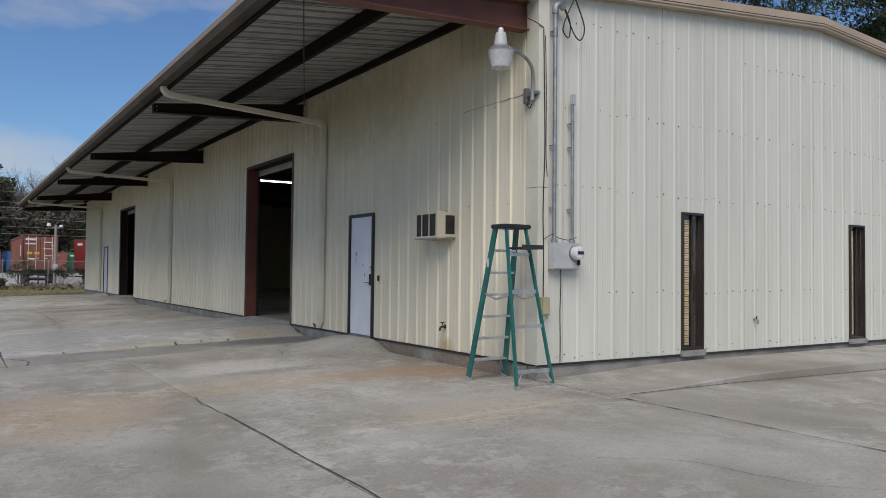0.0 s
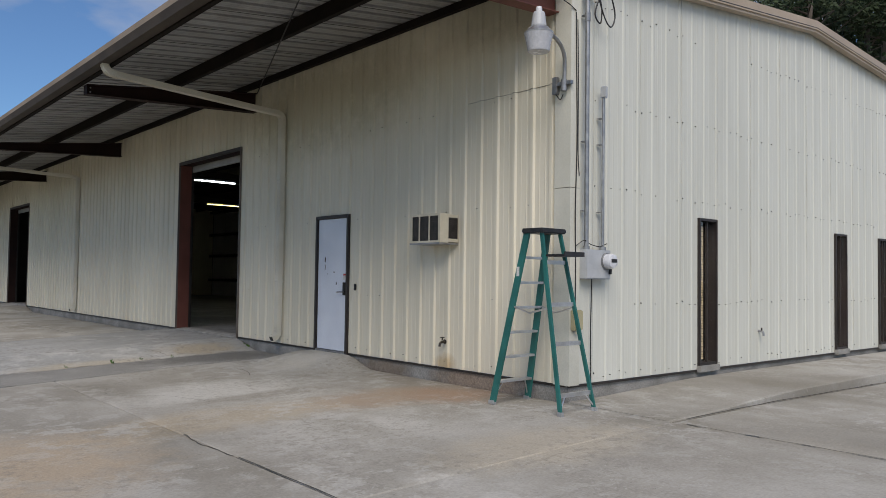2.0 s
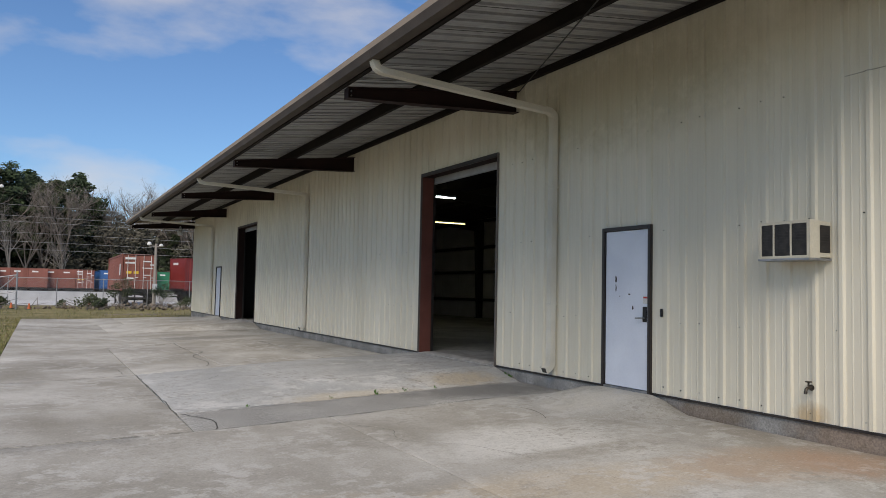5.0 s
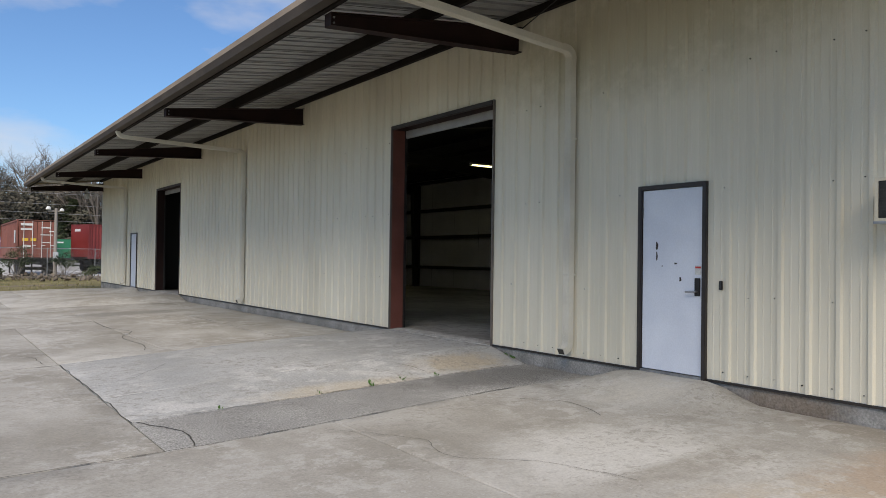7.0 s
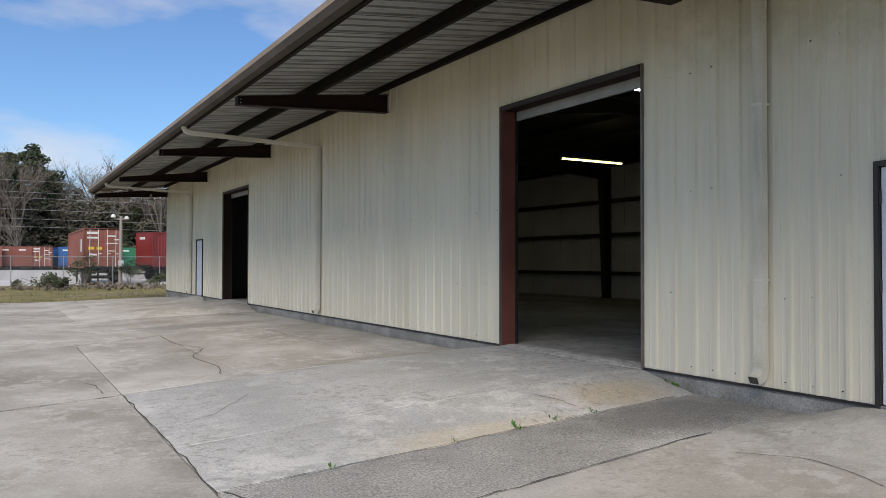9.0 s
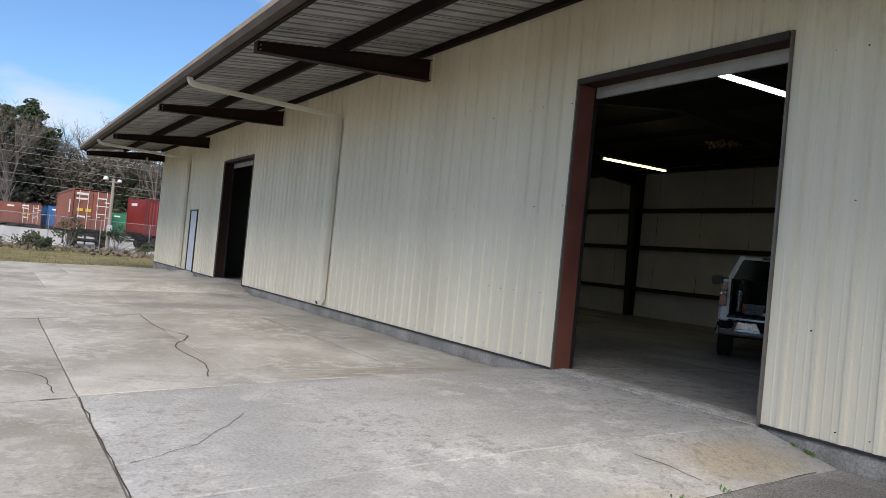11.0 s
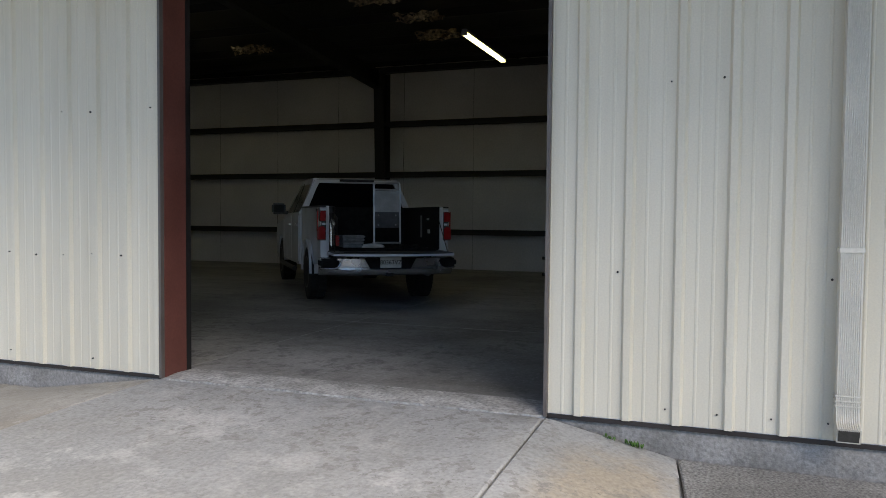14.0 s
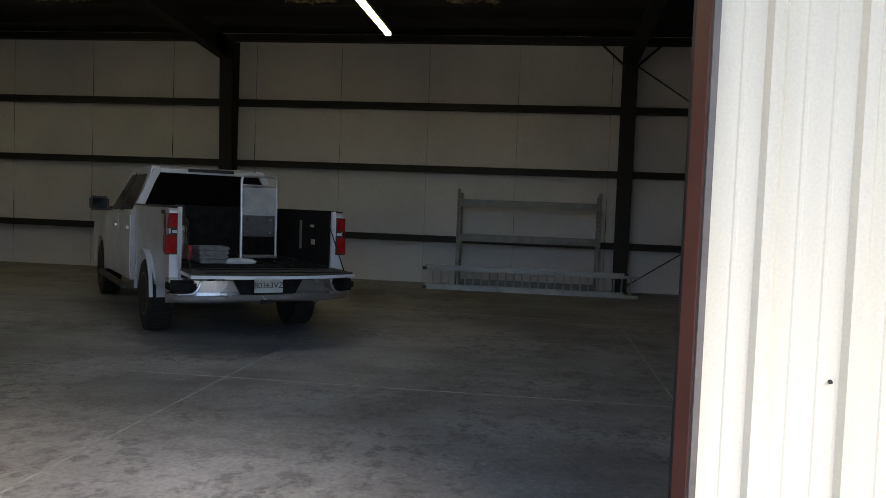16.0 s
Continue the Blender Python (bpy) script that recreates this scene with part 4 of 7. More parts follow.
def canopy_beam(y, material):
    """A tapered I-beam carrying the canopy."""
    root = thing("canopy_beam", pose(WEST, y, 0), "tapered red steel beam under the canopy, darkened for its shade" if material is shaded_steel else "tapered red oxide steel beam under the canopy edge", "beam", "canopy beams")
    x0, x1 = EAVE_X + 0.18 - WEST, -0.034
    t0, t1 = deck(x0 + WEST) - 0.206, deck(WEST) - 0.206
    b0, b1 = t0 - 0.15, 4.82
    part("web", prism([(x0, b0), (x1, b1), (x1, t1), (x0, t0)], "y", -0.012, 0.012), material, root)
    part("bottom_flange", prism([(x0, b0 - 0.014), (x1, b1 - 0.014), (x1, b1), (x0, b0)], "y", -0.09, 0.09), material, root)
    part("top_flange", prism([(x0, t0 - 0.012), (x1, t1 - 0.012), (x1, t1), (x0, t0)], "y", -0.09, 0.09), material, root)
    part("end_plate", box(x0 - 0.012, x0, -0.09, 0.09, b0 - 0.014, t0), material, root)
    for z in (b0 + 0.04, b0 + 0.11):
        part("bolt", rod((x0 + 0.06, -0.03, z), (x0 + 0.06, 0.03, z), 0.014, 6), zinc, root)
    return root


# only the edge beam is bright red; the rest carry the canopy's shade
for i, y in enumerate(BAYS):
    canopy_beam(y, red_steel if i == 0 else shaded_steel)


def purlin(name, x, y0, y1, material, label, deep=0.2):
    z = deck(x) - 0.004
    return tagged(part(name, prism([(x - 0.035, z - deep), (x + 0.035, z - deep), (x + 0.035, z - deep + 0.014), (x - 0.021, z - deep + 0.014), (x - 0.021, z - 0.014), (x + 0.035, z - 0.014), (x + 0.035, z), (x - 0.035, z)], "y", y0, y1), material), label, "purlin", "purlins", "structure")


purlin("purlin", 4.38, SOUTH - 0.1, NORTH + 0.1, purlin_dark, "dark steel purlin under the canopy deck")
purlin("purlin", WEST - 0.085, SOUTH - 0.1, NORTH + 0.1, purlin_dark, "dark steel purlin along the wall head", 0.11)
for x in (7.6, 9.1, 10.6, 12.1, 13.6, 15.1, 16.6, 17.8):
    purlin("purlin", x, SOUTH + 0.2, NORTH - 0.2, black_steel, "dark steel purlin under the workshop roof")


def frame_inside(y):
    """One portal frame: two columns with haunches and two rafters."""
    root = thing("portal_frame", pose(0, y, 0), "dark steel portal frame spanning the workshop", "frame", "portal frames")
    for x, sgn in ((WEST + 0.22, 1), (EAST - 0.10, -1)):
        w0, w1 = 0.22, 0.40
        zt = deck(x) - 0.24
        part("column", prism([(x, FLOOR + 0.01), (x + sgn * w0, FLOOR + 0.01), (x + sgn * w1, zt - 0.42), (x + sgn * (w1 + 0.55), zt - 0.24), (x + sgn * (w1 + 0.55), zt), (x, zt)], "y", -0.012, 0.012), black_steel, root)
        part("inner_flange", prism([(x + sgn * w0, FLOOR + 0.01), (x + sgn * (w0 + 0.014), FLOOR + 0.01), (x + sgn * (w1 + 0.014), zt - 0.42), (x + sgn * w1, zt - 0.42)], "y", -0.13, 0.13), black_steel, root)
        part("outer_flange", box(min(x, x + sgn * 0.014), max(x, x + sgn * 0.014), -0.13, 0.13, FLOOR + 0.01, zt), black_steel, root)
        part("base_plate", box(min(x, x + sgn * 0.3), max(x, x + sgn * 0.3), -0.15, 0.15, FLOOR + 0.008, FLOOR + 0.026), black_steel, root)
        xa, xb = x + sgn * 0.4, RIDGE
        part("rafter", prism([(xa, deck(xa) - 0.68), (xb, deck(xb) - 0.55), (xb, deck(xb) - 0.22), (xa, deck(xa) - 0.22)], "y", -0.012, 0.012), black_steel, root)
        part("rafter_flange", prism([(xa, deck(xa) - 0.695), (xb, deck(xb) - 0.565), (xb, deck(xb) - 0.55), (xa, deck(xa) - 0.68)], "y", -0.11, 0.11), black_steel, root)
    return root


for y in BAYS[1:-1]:
    frame_inside(y - (0.5 if y == BAYS[1] else 0.0))
for z in (1.42, 2.83, 4.08, 5.42):
    tagged(part("girt", prism([(EAST - 0.30, z - 0.065), (EAST - 0.105, z - 0.065), (EAST - 0.105, z + 0.065), (EAST - 0.12, z + 0.065), (EAST - 0.12, z - 0.05), (EAST - 0.285, z - 0.05), (EAST - 0.285, z + 0.065), (EAST - 0.30, z + 0.065)], "y", SOUTH + 0.2, NORTH - 0.2), black_steel), "dark steel girt along the back wall", "girt", "girts", "structure")


# ---- door openings ----
def big_door_frame(a, b, jamb):
    root = thing("door_opening", pose(WEST, a, 0), "tall open workshop doorway with red steel jambs", "doorway", "workshop doorways", "structure")
    w = b - a
    for y0, y1, lab in ((-0.006, 0.016, ""), (w - 0.016, w + 0.006, "")):
        part("edge_trim", box(-0.04, -0.002, y0, y1, SHEET_Z0 - 0.02, BIG_TOP + 0.04), door_edge, root, "worn brown edge trim")
    part("edge_trim", box(-0.04, -0.002, 0.032, w - 0.032, BIG_TOP - 0.03, BIG_TOP + 0.04), trim_dark, root, "dark brown edge trim")
    part("jamb", box(0.0, 0.25, 0.0, 0.022, FLOOR - 0.01, BIG_TOP), jamb, root, "red oxide steel jamb")
    part("jamb", box(0.0, 0.25, w - 0.022, w, FLOOR - 0.01, BIG_TOP), jamb, root, "red oxide steel jamb")
    part("header", box(0.0, 0.25, 0.024, w - 0.024, BIG_TOP - 0.022, BIG_TOP), shaded_steel, root, "dark steel header")
    # rolled-up door held under the lintel
    part("rolled_door", rod((0.60, 0.06, BIG_TOP + 0.24), (0.60, w - 0.06, BIG_TOP + 0.24), 0.2, 20), galvanised, root, "rolled-up ribbed steel door")
    part("bottom_bar", box(0.255, 0.295, 0.05, w - 0.05, BIG_TOP - 0.16, BIG_TOP - 0.02), galvanised, root, "pale door bottom bar")
    for y0 in (0.0, w - 0.022):
        part("door_guide", box(0.252, 0.31, y0, y0 + 0.022, FLOOR + 0.01, BIG_TOP), black_steel, root, "dark door guide rail")
    return root


# the far jambs take the darkened red, as they stand in shade
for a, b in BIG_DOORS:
    big_door_frame(a, b, red_steel if a < 20 else shaded_steel)


# ---- on the yard-side wall ----
def walk_door(a, b, near):
    name = "door_1" if near else "door_2"
    root = thing(name, pose(WEST, a, 0), "white steel door, shut, in a dark brown frame with chipped paint" if near else "narrow white steel door, shut, in a dark frame", "door", kind="structure")
    w, top = b - a, WALK_TOP
    part("frame", box(-0.045, 0.12, 0.0, 0.05, FLOOR - 0.01, top, bevel=0.004), trim_dark, root, "dark brown steel jamb")
    part("frame", box(-0.045, 0.12, w - 0.05, w, FLOOR - 0.01, top, bevel=0.004), trim_dark, root, "dark brown steel jamb")
    part("frame", box(-0.045, 0.12, 0.051, w - 0.051, top - 0.05, top, bevel=0.004), trim_dark, root, "dark brown steel head")
    leaf = part("leaf", box(-0.012, 0.033, 0.056, w - 0.056, FLOOR + 0.03, top - 0.056, bevel=0.004), door_white, root, "blue-white painted leaf")
    part("threshold", box(-0.04, 0.12, 0.051, w - 0.051, FLOOR - 0.005, FLOOR + 0.022), zinc, root, "metal threshold")
    for z in (0.78, 1.58, 2.38):
        part("hinge", rod((-0.02, w - 0.052, z - 0.06), (-0.02, w - 0.052, z + 0.06), 0.013, 8), trim_dark, root, "dark steel hinge")
    if near:
        part("lock_plate", box(-0.03, -0.012, 0.085, 0.155, 1.42, 1.62, bevel=0.004), black_steel, leaf, "dark lock plate")
        part("lever", hose([(-0.03, 0.12, 1.47), (-0.07, 0.12, 1.47), (-0.078, 0.15, 1.47), (-0.075, 0.24, 1.465)], 0.011, 8), zinc, leaf, "steel lever handle")
        part("notice", box(-0.0145, -0.0125, 0.075, 0.16, 1.66, 1.76), sticker, leaf, "small pale notice")
        part("notice_bar", box(-0.016, -0.0148, 0.08, 0.155, 1.73, 1.75), red_print, leaf, "red notice line")
        for y, z, h, ww in ((0.70, 1.98, 0.055, 0.028), (0.70, 1.86, 0.06, 0.018), (0.43, 1.78, 0.012, 0.03), (0.36, 1.6, 0.035, 0.02), (0.62, 1.75, 0.01, 0.012)):
            bm = bmesh.new()
            ring = [bm.verts.new((-0.0135, y + ww * math.cos(t) * (0.7 + 0.5 * noise.noise((t, y, z))), z + h * math.sin(t) * (0.7 + 0.5 * noise.noise((z, t, y))))) for t in (2 * math.pi * i / 14 for i in range(14))]
            bm.faces.new(ring)
            part("paint_chip", bm, trim_dark, leaf, "chip in the paint")
    return root


walk_door(*WALK_DOORS[0], True)
walk_door(*WALK_DOORS[1], False)
tagged(part("bell_push", box(WEST - 0.03, WEST - 0.002, 11.36, 11.40, 1.50, 1.60, bevel=0.006), black_plastic), "small dark bell push beside the door", "bell push")


def air_conditioner():
    root = thing("air_conditioner", pose(WEST, 9.31, 2.17), "yellowed window air conditioner set through the metal wall", "air conditioner")
    w, d, h = 0.30, 0.33, 0.385
    part("case", box(-d + 0.02, -0.001, -w + 0.002, w - 0.002, 0.01, h - 0.008, bevel=0.006), cream_plastic, root)
    for y0, y1 in ((-w, -w + 0.03), (-0.095, -0.075), (0.11, 0.13), (w - 0.03, w)):
        part("front_post", box(-d, -d + 0.018, y0, y1, 0.03, h - 0.03), cream_plastic, root)
    part("front_rail", box(-d, -d + 0.018, -w, w, h - 0.03, h), cream_plastic, root)
    part("front_rail", box(-d, -d + 0.018, -w, w, 0.0, 0.03), cream_plastic, root)
    for y0, y1 in ((-w + 0.03, -0.095), (-0.075, 0.11), (0.13, w - 0.03)):
        part("coil_panel", box(-d + 0.008, -d + 0.019, y0, y1, 0.03, h - 0.03), grille_dark, root, "dark coil behind the louvres")
        for i in range(11):
            z = 0.045 + i * 0.029
            part("louvre", box(-d + 0.001, -d + 0.012, y0 + 0.002, y1 - 0.002, z, z + 0.008), grille_dark, root)
    part("side_panel", box(-d + 0.15, -0.02, -w - 0.003, -w + 0.001, 0.06, h - 0.05), grille_dark, root, "dark side intake")
    for i in range(11):
        z = 0.07 + i * 0.025
        part("side_slat", box(-d + 0.15, -0.02, -w - 0.009, -w - 0.003, z, z + 0.008), trim_dark, root)
    part("side_post", box(-d, -d + 0.15, -w - 0.006, -w + 0.002, 0.0, h), cream_plastic, root)
    part("drip_tray", box(-d - 0.012, -0.005, -w - 0.008, w + 0.004, -0.018, 0.003), zinc, root, "thin metal tray")
    return root


air_conditioner()


def hose_tap():
    root = thing("hose_tap", pose(WEST, 9.22, 0.86), "brass hose tap on the wall", "tap")
    part("pipe", hose(arc([(0.0, 0, 0), (-0.07, 0, 0), (-0.11, 0, -0.015), (-0.125, 0, -0.06)], 5), 0.016, 10), tap_brass, root)
    part("wheel", rod((-0.075, 0, 0.02), (-0.075, 0, 0.06), 0.01, 8), tap_brass, root)
    part("handle", turned([(0.030, 0.0), (0.036, 0.006), (0.030, 0.012)], 12), tap_brass, root, m=pose(-0.075, 0, 0.055))
    part("flange", rod((-0.034, 0, 0), (-0.026, 0, 0), 0.032, 12), tap_brass, root)
    return root


hose_tap()


def downspout(y_eave, y_wall, near):
    """A ribbed downspout from the gutter back under the canopy and down the wall."""
    root = thing("downspout", pose(0, 0, 0), "cream ribbed metal downspout from the canopy gutter to the yard", "downspout", "downspouts")
    z0, z1 = deck(EAVE_X) - 0.12, 4.60
    face = []
    for i in range(-5, 6):      # fluted front
        face += [(i / 5.5 - 0.05, -1.0), (i / 5.5 + 0.05, -1.0), (i / 5.5 + 0.065, -0.88), (i / 5.5 + 0.115, -0.88)]
    outline = [(-1, -1)] + face + [(1, -1), (1, 1), (-1, 1)]
    def duct(points, wide=0.06, deep=0.045):
        bm = bmesh.new()
        pts = [Vector(p) for p in points]
        rings = []
        for i, c in enumerate(pts):
            w = (pts[min(i + 1, len(pts) - 1)] - pts[max(i - 1, 0)]).normalized()
            u = Vector((0, 1, 0))
            v = w.cross(u).normalized()
            u = v.cross(w).normalized()
            rings.append([bm.verts.new(c + u * a * wide + v * b * deep) for a, b in outline])
        size = len(outline)
        for r, s in zip(rings, rings[1:]):
            for k in range(size):
                bm.faces.new((r[k], r[(k + 1) % size], s[(k + 1) % size], s[k]))
        bm.faces.new(rings[0][::-1])
        bm.faces.new(rings[-1])
        return bm
    bend = arc([(2.80, y_eave, z0 + 0.05), (2.80, y_eave, z0 - 0.04), (2.86, y_eave, z0 - 0.13), (3.0, y_eave, z0 - 0.16)], 6)
    part("elbow", duct(bend), spout_cream, root, "pleated elbow")
    for a, b in list(zip(bend, bend[1:]))[4:17:2]:
        part("pleat", duct([a, a.lerp(b, 0.45)], 0.064, 0.049), spout_cream, root, "crimped fold in the elbow")
    part("run", duct([(2.98, y_eave, z0 - 0.155), (5.78, y_wall, z1)], 0.058, 0.043), spout_cream, root, "sloping run under the canopy")
    part("elbow", duct(arc([(5.74, y_wall, z1 + 0.01), (5.85, y_wall, z1 - 0.01), (5.912, y_wall, z1 - 0.08), (5.915, y_wall, z1 - 0.2)], 6)), spout_cream, root, "pleated elbow")
    part("drop", duct([(5.915, y_wall, z1 - 0.18), (5.915, y_wall, 0.78)], 0.058, 0.043), spout_cream, root, "drop down the wall")
    part("shoe", duct(arc([(5.915, y_wall, 0.80), (5.912, y_wall, 0.70), (5.87, y_wall, 0.63), (5.80, y_wall, 0.60)], 6)), spout_cream, root, "kicked-out shoe at the foot")
    for z in (0.80, 0.772, 0.745):
        part("pleat", box(5.866, 5.962, y_wall - 0.064, y_wall + 0.064, z, z + 0.007), spout_cream, root, "crimped fold in the shoe")
    # the shoe is closed; a dark plate gives the shade of its hollow
    part("mouth", duct([(5.801, y_wall, 0.6005), (5.796, y_wall, 0.598)], 0.052, 0.037), joint_dark, root, "dark plate for the shaded hollow of the spout")
    for z in (1.6, 3.4):
        part("strap", box(5.866, 5.99, y_wall - 0.063, y_wall + 0.063, z, z + 0.025), spout_cream, root)
    return root


downspout(13.45, 13.675, True)
downspout(26.4, 26.15, False)
downspout(40.6, 40.35, False)


LAMP = pose(-0.72, -0.22, 0.10) @ Matrix.Diagonal((0.92, 0.92, 0.78, 1))


def security_lamp(m, big=True):
    root = thing("security_lamp", m, "grey barn lamp with a milky refractor on a curved arm", "lamp", "security lamps")
    part("refractor", turned([(0.115, 0.0), (0.125, 0.006), (0.15, 0.16), (0.165, 0.235), (0.168, 0.25), (0.16, 0.25)], 28), refractor_grey, root, "milky ribbed refractor", m=LAMP)
    part("reflector", turned([(0.17, 0.25), (0.172, 0.262), (0.12, 0.325), (0.09, 0.345)], 28), alu, root, "ribbed metal neck", m=LAMP)
    for i in range(20):
        t = 2 * math.pi * i / 20
        part("fin", prism([(0.10, 0.265), (0.168, 0.265), (0.115, 0.335), (0.10, 0.335)], "y", -0.002, 0.002), alu, root, m=LAMP @ pose(0, 0, 0, 0, 0, math.degrees(t)))
    part("housing", turned([(0.085, 0.34), (0.09, 0.36), (0.072, 0.52), (0.062, 0.55), (0.03, 0.56)], 24), grey_box, root, "grey ballast housing", m=LAMP)
    part("photocell", turned([(0.036, 0.55), (0.038, 0.60), (0.030, 0.625)], 16), lamp_glass, root, "small photocell cap", m=LAMP)
    part("arm", hose(arc([(-0.045, 0, -0.12), (-0.05, -0.01, 0.1), (-0.09, -0.03, 0.26), (-0.28, -0.09, 0.36), (-0.62, -0.19, 0.39)], 7), 0.022, 12), zinc, root, "curved pipe arm")
    part("bracket", box(-0.05, 0.0, -0.10, 0.10, -0.09, -0.05), zinc, root)
    part("clamp", rod((-0.048, 0, -0.16), (-0.048, 0, -0.03), 0.034, 12), zinc, root)
    part("splice_box", box(-0.06, -0.002, 0.10, 0.17, -0.18, 0.02, bevel=0.005), zinc, root, "small grey splice box")
    part("lead", hose(arc([(-0.03, 0.13, -0.18), (-0.04, 0.06, -0.25), (-0.05, 0.01, -0.2)], 6), 0.006, 6), cable_black, root, "short black lead")
    return root


security_lamp(pose(WEST - 0.045, 7.14, 4.02))
far_lamp = security_lamp(pose(WEST - 0.035, NORTH - 0.15, 4.30))


def outlet_cover():
    root = thing("outlet_box", pose(6.045, SOUTH - 0.045, 1.12), "yellowed weatherproof outlet box on the wall corner", "outlet box")
    part("body", box(-0.07, 0.07, -0.06, 0.0, 0.02, 0.25, bevel=0.008), yellow_box, root)
    part("cover", box(-0.06, 0.06, -0.078, -0.06, 0.03, 0.24, bevel=0.006), yellow_box, root)
    part("spout", rod((0.0, -0.03, 0.02), (0.0, -0.03, -0.02), 0.016, 8), cream_plastic, root)
    return root


outlet_cover()


# ---- on the gable ----
def meter_box():
    root = thing("electric_meter", pose(6.36, SOUTH, 1.72), "grey electric meter box with a round glass meter", "meter")
    part("box", box(-0.225, 0.225, -0.135, -0.032, 0.0, 0.34, bevel=0.008), grey_box, root)
    part("lid", box(-0.215, 0.215, -0.142, -0.135, 0.012, 0.328, bevel=0.003), grey_box, root)
    part("meter_ring", rod((0.13, -0.142, 0.21), (0.13, -0.165, 0.21), 0.098, 28), zinc, root)
    part("meter_glass", turned([(0.088, 0.0), (0.088, 0.06), (0.078, 0.085), (0.05, 0.092)], 28), lamp_glass, root, "rounded meter glass", m=pose(0.13, -0.165, 0.21, 90))
    part("dial", box(0.08, 0.18, -0.262, -0.256, 0.195, 0.235), black_plastic, root, "dark meter dial")
    part("seal", box(0.175, 0.215, -0.165, -0.142, 0.06, 0.14, bevel=0.005), black_plastic, root, "black lock seal")
    for x in (-0.17, 0.13):
        part("hub", rod((x, -0.09, 0.34), (x, -0.09, 0.38), 0.04, 12), zinc, root)
    return root


meter_box()


def conduit(x, top, name_label):
    root = thing("conduit", pose(x, SOUTH - 0.09, 0), name_label, "conduit", "conduits")
    part("pipe", rod((0, 0, 2.08), (0, 0, top), 0.026 if top > 4 else 0.017, 14), zinc, root)
    for z in (2.5, 3.3, top - 0.25):
        if z < top - 0.1:
            part("strap", box(-0.030, 0.030, 0.012, 0.075, z, z + 0.008), zinc, root)
    if top < 4:
        part("weatherhead", box(-0.028, 0.028, -0.05, 0.03, top - 0.01, top + 0.13, bevel=0.012), grey_box, root, "small grey weatherhead")
        part("second_pipe", rod((0.045, 0.03, 2.08), (0.045, 0.03, top - 0.2), 0.011, 8), zinc, root)
        return root
    part("weatherhead", hose(arc([(0, 0, top - 0.02), (0, -0.005, top + 0.06), (0.05, -0.02, top + 0.1), (0.12, -0.03, top + 0.05)], 5), 0.042, 12), zinc, root, "bent weatherhead")
    part("coupling", rod((0, 0, top - 0.32), (0, 0, top - 0.22), 0.033, 12), zinc, root)
    return root


conduit(6.19, 5.02, "galvanised service conduit rising to the eave")
conduit(6.49, 3.86, "short galvanised conduit with a weatherhead")


def cable(name, points, r, label, steps=8):
    return tagged(part(name, hose(arc(points, steps), r, 6), cable_black), label, "cable", "cables")


YG = SOUTH - 0.06
cable("cable", [(6.31, YG - 0.06, 5.1), (6.42, YG - 0.05, 4.92), (6.40, YG - 0.05, 4.72), (6.30, YG - 0.05, 4.80), (6.36, YG - 0.06, 5.0), (6.5, YG - 0.05, 5.25)], 0.009, "looped black service cable below the rake")
cable("cable", [(6.31, YG - 0.06, 5.08), (6.48, YG - 0.06, 4.78), (6.60, YG - 0.06, 4.72), (6.66, YG - 0.06, 4.9), (6.5, YG - 0.08, 5.2), (6.3, YG - 0.12, 5.48)], 0.009, "black service drop looping over the rake")
cable("cable", [(6.03, SOUTH - 0.052, 4.78), (6.04, SOUTH - 0.055, 4.2), (6.06, SOUTH - 0.052, 3.3), (6.035, SOUTH - 0.055, 2.5), (6.05, SOUTH - 0.052, 1.9), (6.045, SOUTH - 0.055, 1.37)], 0.007, "black cable running down the wall corner")
cable("cable", [(6.06, SOUTH - 0.052, 4.7), (6.075, SOUTH - 0.055, 4.0), (6.08, SOUTH - 0.052, 3.2), (6.10, SOUTH - 0.055, 2.9)], 0.005, "thin black cable on the corner trim")
cable("cable", [(6.03, SOUTH - 0.052, 4.8), (5.8, SOUTH - 0.06, 4.86), (5.2, SOUTH + 0.0, 4.98), (4.0, SOUTH + 0.1, 4.93)], 0.006, "thin cable slung to the canopy beam")
cable("cable", [(6.34, SOUTH - 0.05, 1.72), (6.345, SOUTH - 0.045, 1.5), (6.33, SOUTH - 0.05, 1.2), (6.345, SOUTH - 0.04, 0.8), (6.34, SOUTH - 0.045, 0.53)], 0.007, "black ground wire below the meter")
cable("cable", [(6.05, SOUTH - 0.06, 2.1), (6.14, SOUTH - 0.1, 2.16), (6.26, SOUTH - 0.1, 2.12), (6.42, SOUTH - 0.1, 2.1), (6.56, SOUTH - 0.1, 2.14)], 0.005, "loose pale tie across the conduits")
tagged(part("brace_rod", rod((5.93, 14.7, 5.14), (EAVE_X + 0.2, 7.5, deck(EAVE_X) - 0.16), 0.009, 6), black_steel), "thin steel brace rod under the canopy", "rod")


def gable_stub():
    root = thing("pipe_stub", pose(10.38, SOUTH, 0.98), "small grey pipe stub on the gable", "pipe")
    part("pipe", hose(arc([(0, 0, 0), (0, -0.05, 0), (0, -0.08, -0.02), (0, -0.085, -0.07)], 5), 0.016, 8), zinc, root)
    part("cap", rod((0, -0.055, 0.01), (0, -0.055, 0.05), 0.012, 8), black_steel, root)
    return root


gable_stub()


